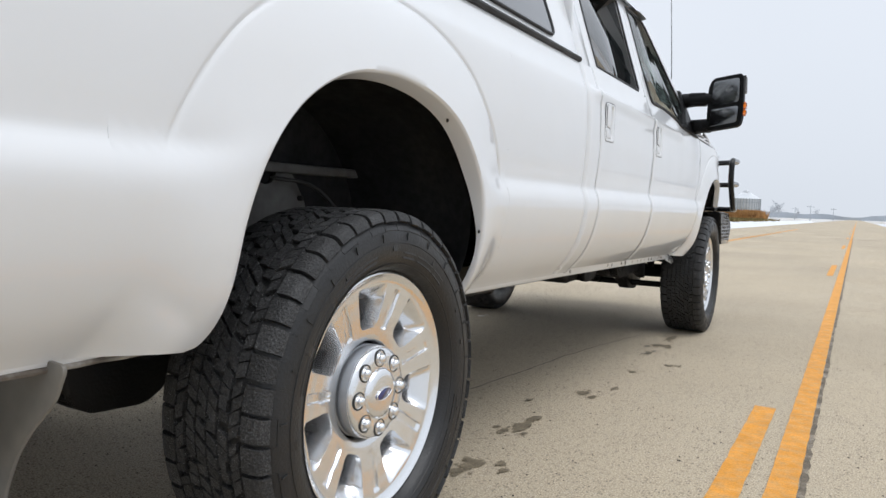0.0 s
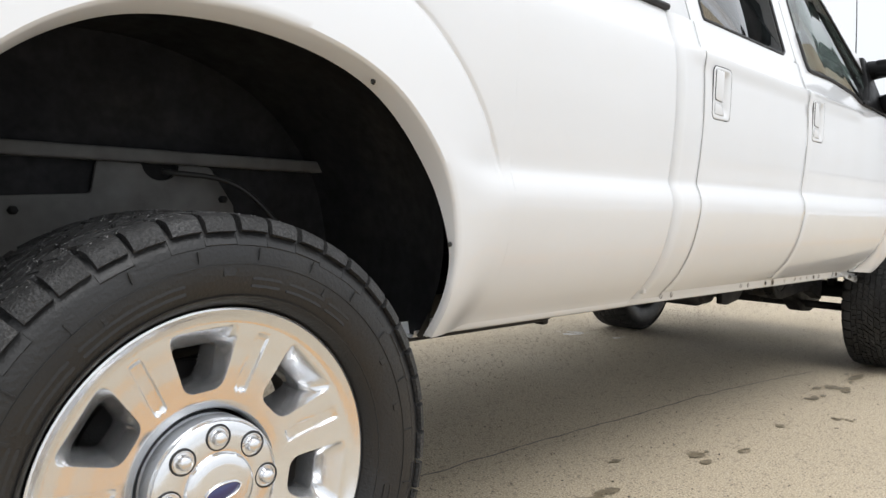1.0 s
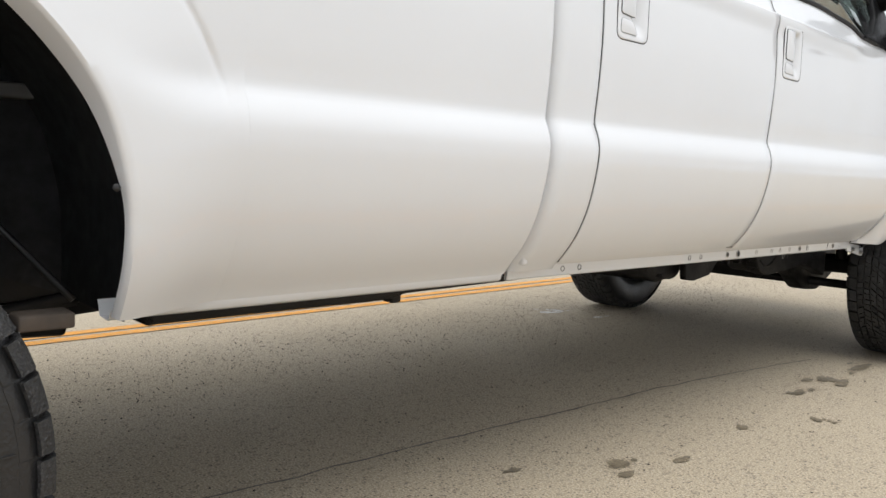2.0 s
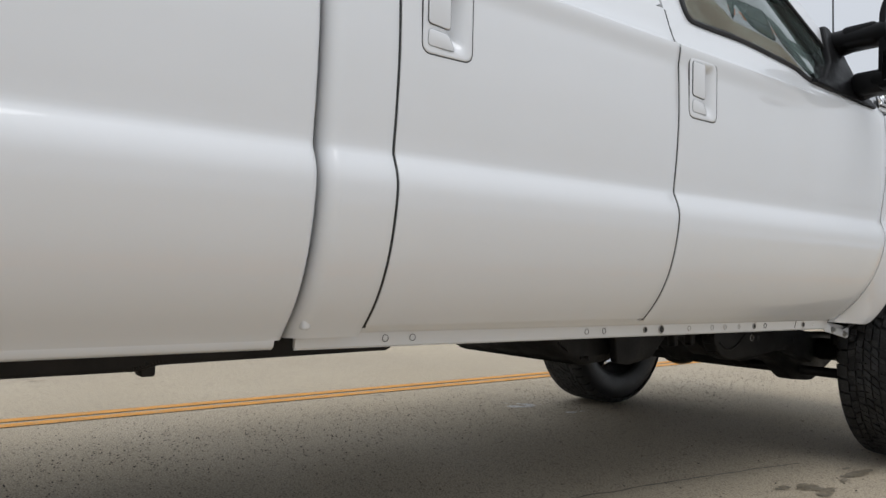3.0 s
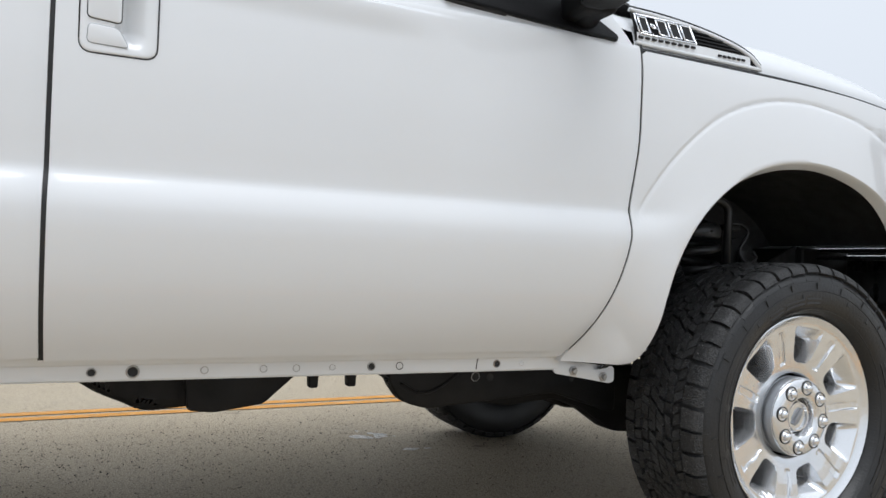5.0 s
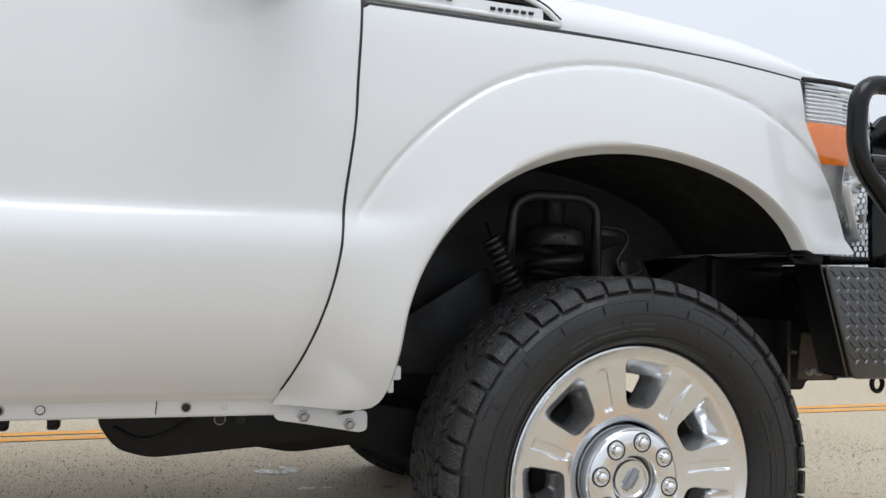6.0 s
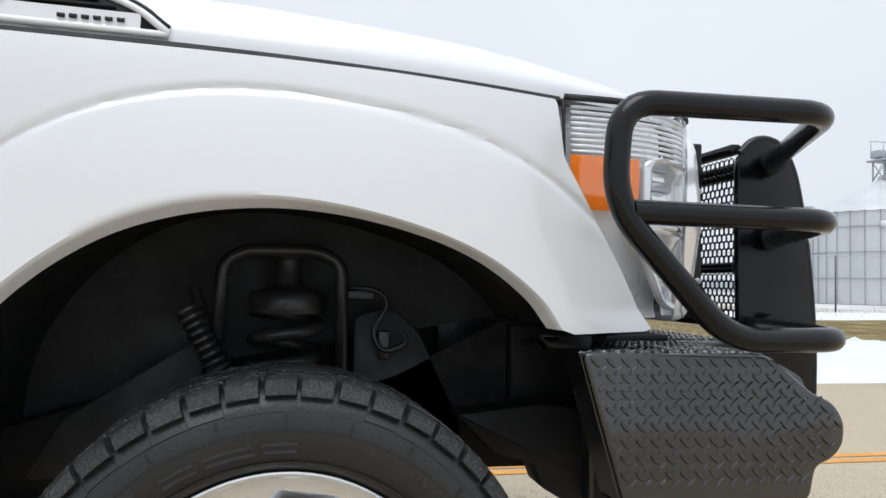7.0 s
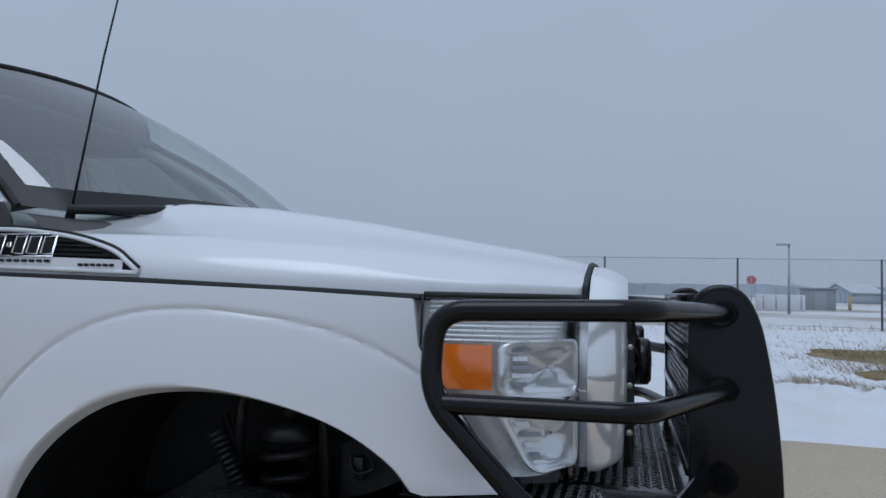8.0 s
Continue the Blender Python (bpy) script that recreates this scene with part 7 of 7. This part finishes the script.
big = grain_bin(-59.6, 60.2, 6.4, 8.5, 12.0, "large galvanised steel grain bin with conical roof")
# platform and truss on the roof
for x, y in ((-0.7, -0.7), (0.7, -0.7), (0.7, 0.7), (-0.7, 0.7)):
    part("platform_leg", tube([(x, y, 11.6), (x, y, 13.7)], 0.07, 6), FAR_GREY, big)
for s in (-0.7, 0.7):
    for z0, z1 in ((11.9, 13.6), (13.6, 11.9)):
        part("platform_brace", tube([(s, -0.7, z0), (s, 0.7, z1)], 0.04, 5), FAR_GREY, big)
        part("platform_brace", tube([(-0.7, s, z0), (0.7, s, z1)], 0.04, 5), FAR_GREY, big)
part("platform", box(-1.1, 1.1, -1.1, 1.1, 13.7, 13.85), FAR_GREY, big)
part("conveyor", box(-0.6, 0.6, -1.1, 16, 14.0, 14.7, 0.05), FAR_GREY, big)
for k in range(12):
    part("rail_post", tube([(-0.6, -1 + 1.4 * k, 14.7), (-0.6, -1 + 1.4 * k, 15.7)], 0.035, 5), FAR_GREY, big)
part("hand_rail", tube([(-0.6, -1.1, 15.7), (-0.6, 16, 15.7)], 0.035, 5), FAR_GREY, big)
part("bin_sign", box(-0.9, 0.9, -0.05, 0.05, -0.3, 0.3), WHITE, big, "white maker's sign").matrix_basis = Matrix.Translation((5.2, -3.95, 7.2)) @ Matrix.Rotation(radians(53), 4, "Z")
grain_bin(-73, 82, 6.4, 8.5, 12.0, "large galvanised steel grain bin behind another")

# far buildings
def gable_hall(x, y, w, d, eave, ridge, label, mat_wall, rot=0.0, name="barn"):
    root = thing(name, label, "farm building", Matrix.Translation((x, y, 0)) @ Matrix.Rotation(rot, 4, "Z"))
    for s in (-1, 1):
        part("side_wall", box(s * w / 2 - 0.1, s * w / 2 + 0.1, -d / 2, d / 2, 0, eave), mat_wall, root)
    for s in (-1, 1):
        part("gable_wall", slab([(-w / 2, 0), (w / 2, 0), (w / 2, eave), (0, ridge), (-w / 2, eave)], "y", s * d / 2 - 0.1, s * d / 2 + 0.1, 0), mat_wall, root, smooth=False)
    for s in (-1, 1):
        part("roof_slope", slab([(0, ridge + 0.25), (s * (w / 2 + 0.5), eave + 0.0), (s * (w / 2 + 0.5), eave - 0.2), (0, ridge + 0.03)], "y", -d / 2 - 0.5, d / 2 + 0.5, 0), STEEL_BIN, root, smooth=False)
    for k in range(5):
        part("wall_rib", box(-w / 2 + w * (k + 0.7) / 6 - 0.08, -w / 2 + w * (k + 0.7) / 6 + 0.08, -d / 2 - 0.2, -d / 2 - 0.1, 0, eave * 0.97), FAR_GREY, root)
    return root


grain_bin(-19.6, 158, 2.75, 4.2, 5.5, "small galvanised steel grain bin beyond the road")
HEDGE = material("orange_brush", (0.38, 0.20, 0.07), 0.95, var=0.3, scale=0.6, grain=0.3, grain_scale=8)


def brush(x0, x1, y0, y1, h, count, mat, seed, name, label, wide=0.04):
    rng = random.Random(seed)
    out = []
    for k in range(count):
        x, y = rng.uniform(x0, x1), rng.uniform(y0, y1)
        hh, a = h * rng.uniform(0.5, 1.15), rng.uniform(0, 3.14)
        lx, ly = rng.uniform(-0.3, 0.3) * hh, rng.uniform(-0.3, 0.3) * hh
        dx, dy = wide * math.cos(a), wide * math.sin(a)
        out.append(([(x - dx, y - dy, 0), (x + dx, y + dy, 0), (x + lx + dx * 0.5, y + ly, hh * 0.7), (x + lx * 1.3, y + ly * 1.3, hh)], [(0, 1, 2), (0, 2, 3)]))
    tagged(new(name, mesh_of(name, *join(*out), mat, smooth=False)), label, "brush", kind="stuff")


brush(-22, -13.6, 128, 140, 1.75, 5000, HEDGE, 21, "dry_brush", "orange dry brush in front of a grain bin", 0.12)
brush(-28, -10, 100, 124, 0.55, 5000, GRASS, 22, "dry_grass", "low dry grass by the road", 0.1)


# bare far trees along the horizon
def bare_tree(rng, h):
    out = [tube([(0, 0, 0), (0.1, 0, h * 0.45), (0, 0.1, h * 0.8)], [h * 0.022, h * 0.016, h * 0.005], 5)]
    for k in range(26):
        t = rng.uniform(0.22, 0.8)
        a = rng.uniform(0, 6.28)
        l = h * rng.uniform(0.15, 0.36) * (1.1 - t * 0.6)
        b = Vector((0, 0, h * t))
        e = b + Vector((math.cos(a) * l, math.sin(a) * l, l * rng.uniform(0.5, 1.1)))
        mid = (b + e) / 2 + Vector((0, 0, -0.05 * l))
        out.append(tube([b, mid, e], [h * 0.009, h * 0.006, h * 0.002], 4))
        for q in range(9):
            f = rng.uniform(0.35, 1.0)
            s = b + (e - b) * f
            d = Vector((rng.uniform(-1, 1), rng.uniform(-1, 1), rng.uniform(0.1, 1.2))).normalized() * l * rng.uniform(0.25, 0.55)
            out.append(tube([s, s + d], [h * 0.0035, h * 0.0012], 3, False))
    return join(*out)


rng = random.Random(8)
TREE_MES = [mesh_of("bare_tree", *bare_tree(rng, 9.0), FAR_HAZED, smooth=False) for _ in range(4)]
for k in range(90):
    if k < 60:
        x, y = -rng.uniform(330, 420), -60 + 9.0 * k + rng.uniform(-6, 6)
    elif k < 76:
        x, y = rng.uniform(14, 60), rng.uniform(190, 420)
    else:
        x, y = rng.uniform(-120, -20), rng.uniform(380, 480)
    ob = new("bare_tree", TREE_MES[k % 4])
    ob.matrix_basis = Matrix.Translation((x, y, 0)) @ Matrix.Rotation(rng.uniform(0, 6.28), 4, "Z") @ Matrix.Scale(rng.uniform(0.6, 1.1), 4)
    tagged(ob, "leafless tree far across the fields", "tree", group="far trees")
vs = []
for k in range(160):
    y = -400 + k * 9
    h = 8 + 4 * noise.noise(Vector((k * 0.23, 1, 0))) + 2 * noise.noise(Vector((k * 0.9, 4, 0)))
    vs += [(-520, y, -1), (-520, y, max(h, 1.0))]
# bluish grey for far woods and house, the haze of distance painted in
HAZE = material("hazy_distance", (0.42, 0.455, 0.50), 1.0, var=0.1, scale=0.02, spec=0.0)
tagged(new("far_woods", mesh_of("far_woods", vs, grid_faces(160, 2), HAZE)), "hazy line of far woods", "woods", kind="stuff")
vs = []
for k in range(120):
    x = -500 + k * 9
    h = 5 + 4 * noise.noise(Vector((k * 0.23, 7, 0))) + 2 * noise.noise(Vector((k * 0.9, 9, 0)))
    vs += [(x, 880, -1), (x, 880, max(h, 1.0))]
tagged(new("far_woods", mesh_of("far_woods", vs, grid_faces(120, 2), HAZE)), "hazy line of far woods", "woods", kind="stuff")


# street lamps, poles, stop sign, small buildings past the fence
def street_lamp(x, y, h, double=False):
    root = thing("street_lamp", "thin grey street lamp with a flat head", "street lamp", Matrix.Translation((x, y, 0)), group="street lamps")
    part("pole", tube([(0, 0, 0), (0, 0, h)], [0.11, 0.07], 8), FAR_GREY, root)
    part("lamp_head", box(-0.15, 0.15, -0.9, 0.1, h - 0.05, h + 0.12, 0.03), FAR_HAZED, root)
    if double:
        part("lamp_head", box(-0.15, 0.15, 0.15, 0.95, h - 0.05, h + 0.12, 0.03), FAR_HAZED, root)


street_lamp(-60, 17.4, 5.3)
street_lamp(-160, 62, 8.0)
street_lamp(-64, 54.9, 9.5, True)
for x, y, h in ((-13.0, 240, 4.6), (-10.5, 330, 5.0), (-21, 290, 4.4)):
    ob = new("utility_pole", mesh_of("utility_pole", *join(tube([(0, 0, 0), (0, 0, h)], [0.14, 0.09], 8), box(-1.0, 1.0, -0.06, 0.06, h - 0.6, h - 0.45)), FAR_HAZED))
    ob.location = (x, y, 0)
    tagged(ob, "wooden utility pole by the road", "utility pole", group="utility poles")
sign = thing("stop_sign", "red octagonal sign on a thin post, seen from far", "road sign", Matrix.Translation((-62, 15.0, 0)))
part("post", tube([(0, 0, 0), (0, 0, 2.9)], 0.04, 6), FAR_GREY, sign)
part("plate", slab([(0.38 * math.cos(math.pi / 8 + k * math.pi / 4), 2.6 + 0.38 * math.sin(math.pi / 8 + k * math.pi / 4)) for k in range(8)], "x", -0.02, 0.02, 0), HAZED_RED, sign, smooth=False)
gable_hall(-200, 59, 9, 9, 2.6, 4.6, "grey gabled house far off", HAZE, 0.5, "farmhouse")
container = thing("storage_box", "pale storage container beyond the fence", "container", Matrix.Translation((-75, 19.5, 0)))
part("shell", box(-1.2, 1.2, -2.0, 2.0, -0.03, 1.5, 0.03), SNOW, container)
for k in range(4):
    part("rib", box(1.2, 1.26, -1.7 + 1.1 * k, -1.6 + 1.1 * k, 0.15, 1.4), FAR_GREY, container)
# shed grey with the distant haze put into the colour
SHED = material("hazed_grey_shed", (0.30, 0.315, 0.34), 0.9, var=0.12)
shed = thing("storage_shed", "small grey storage shed far beyond the fence", "shed", Matrix.Translation((-86.0, 25.3, 0)))
part("shed_wall", box(-1.3, 1.3, -1.5, 1.5, -0.03, 2.2, 0.03), SHED, shed)
part("shed_roof", box(-1.45, 1.45, -1.65, 1.65, 2.2, 2.34, 0.03), FAR_GREY, shed)
part("shed_door", box(1.3, 1.36, -0.6, 0.6, 0.0, 1.9, 0.01), FAR_GREY, shed)
YELLOW_POST = material("yellow_post_paint", (0.50, 0.40, 0.16), 0.6)
bollard = thing("marker_post", "thin yellow marker post beyond the fence", "post", Matrix.Translation((-86.0, 28.46, 0)))
part("post", tube([(0, 0, 0), (0, 0, 1.5)], 0.16, 10), YELLOW_POST, bollard)
part("cap", tube([(0, 0, 1.5), (0, 0, 1.62)], [0.17, 0.09], 10), YELLOW_POST, bollard)

# pop-up canopy standing in the field past the fence
CANOPY = material("yellow_canopy_cloth", (0.55, 0.37, 0.13), 0.8, var=0.1)
tent = thing("canopy_tent", "yellow pop-up canopy standing in the snowy field", "canopy", Matrix.Translation((-85.0, 53.84, 0)))
eave = [(-1.3, -1.35, 1.55), (1.3, -1.35, 1.55), (1.3, 1.35, 1.55), (-1.3, 1.35, 1.55)]
skirt = [(x * 1.01, y * 1.01, 1.33) for x, y, z in eave]
part("canopy", (eave + skirt + [(0, 0, 2.45)], [(0, 1, 8), (1, 2, 8), (2, 3, 8), (3, 0, 8)] + [(k, 4 + k, 4 + (k + 1) % 4, (k + 1) % 4) for k in range(4)]), CANOPY, tent, smooth=False)
for x, y, z in eave:
    part("leg", tube([(x * 0.98, y * 0.98, -0.02), (x * 0.98, y * 0.98, 1.5)], 0.04, 6), FAR_GREY, tent)
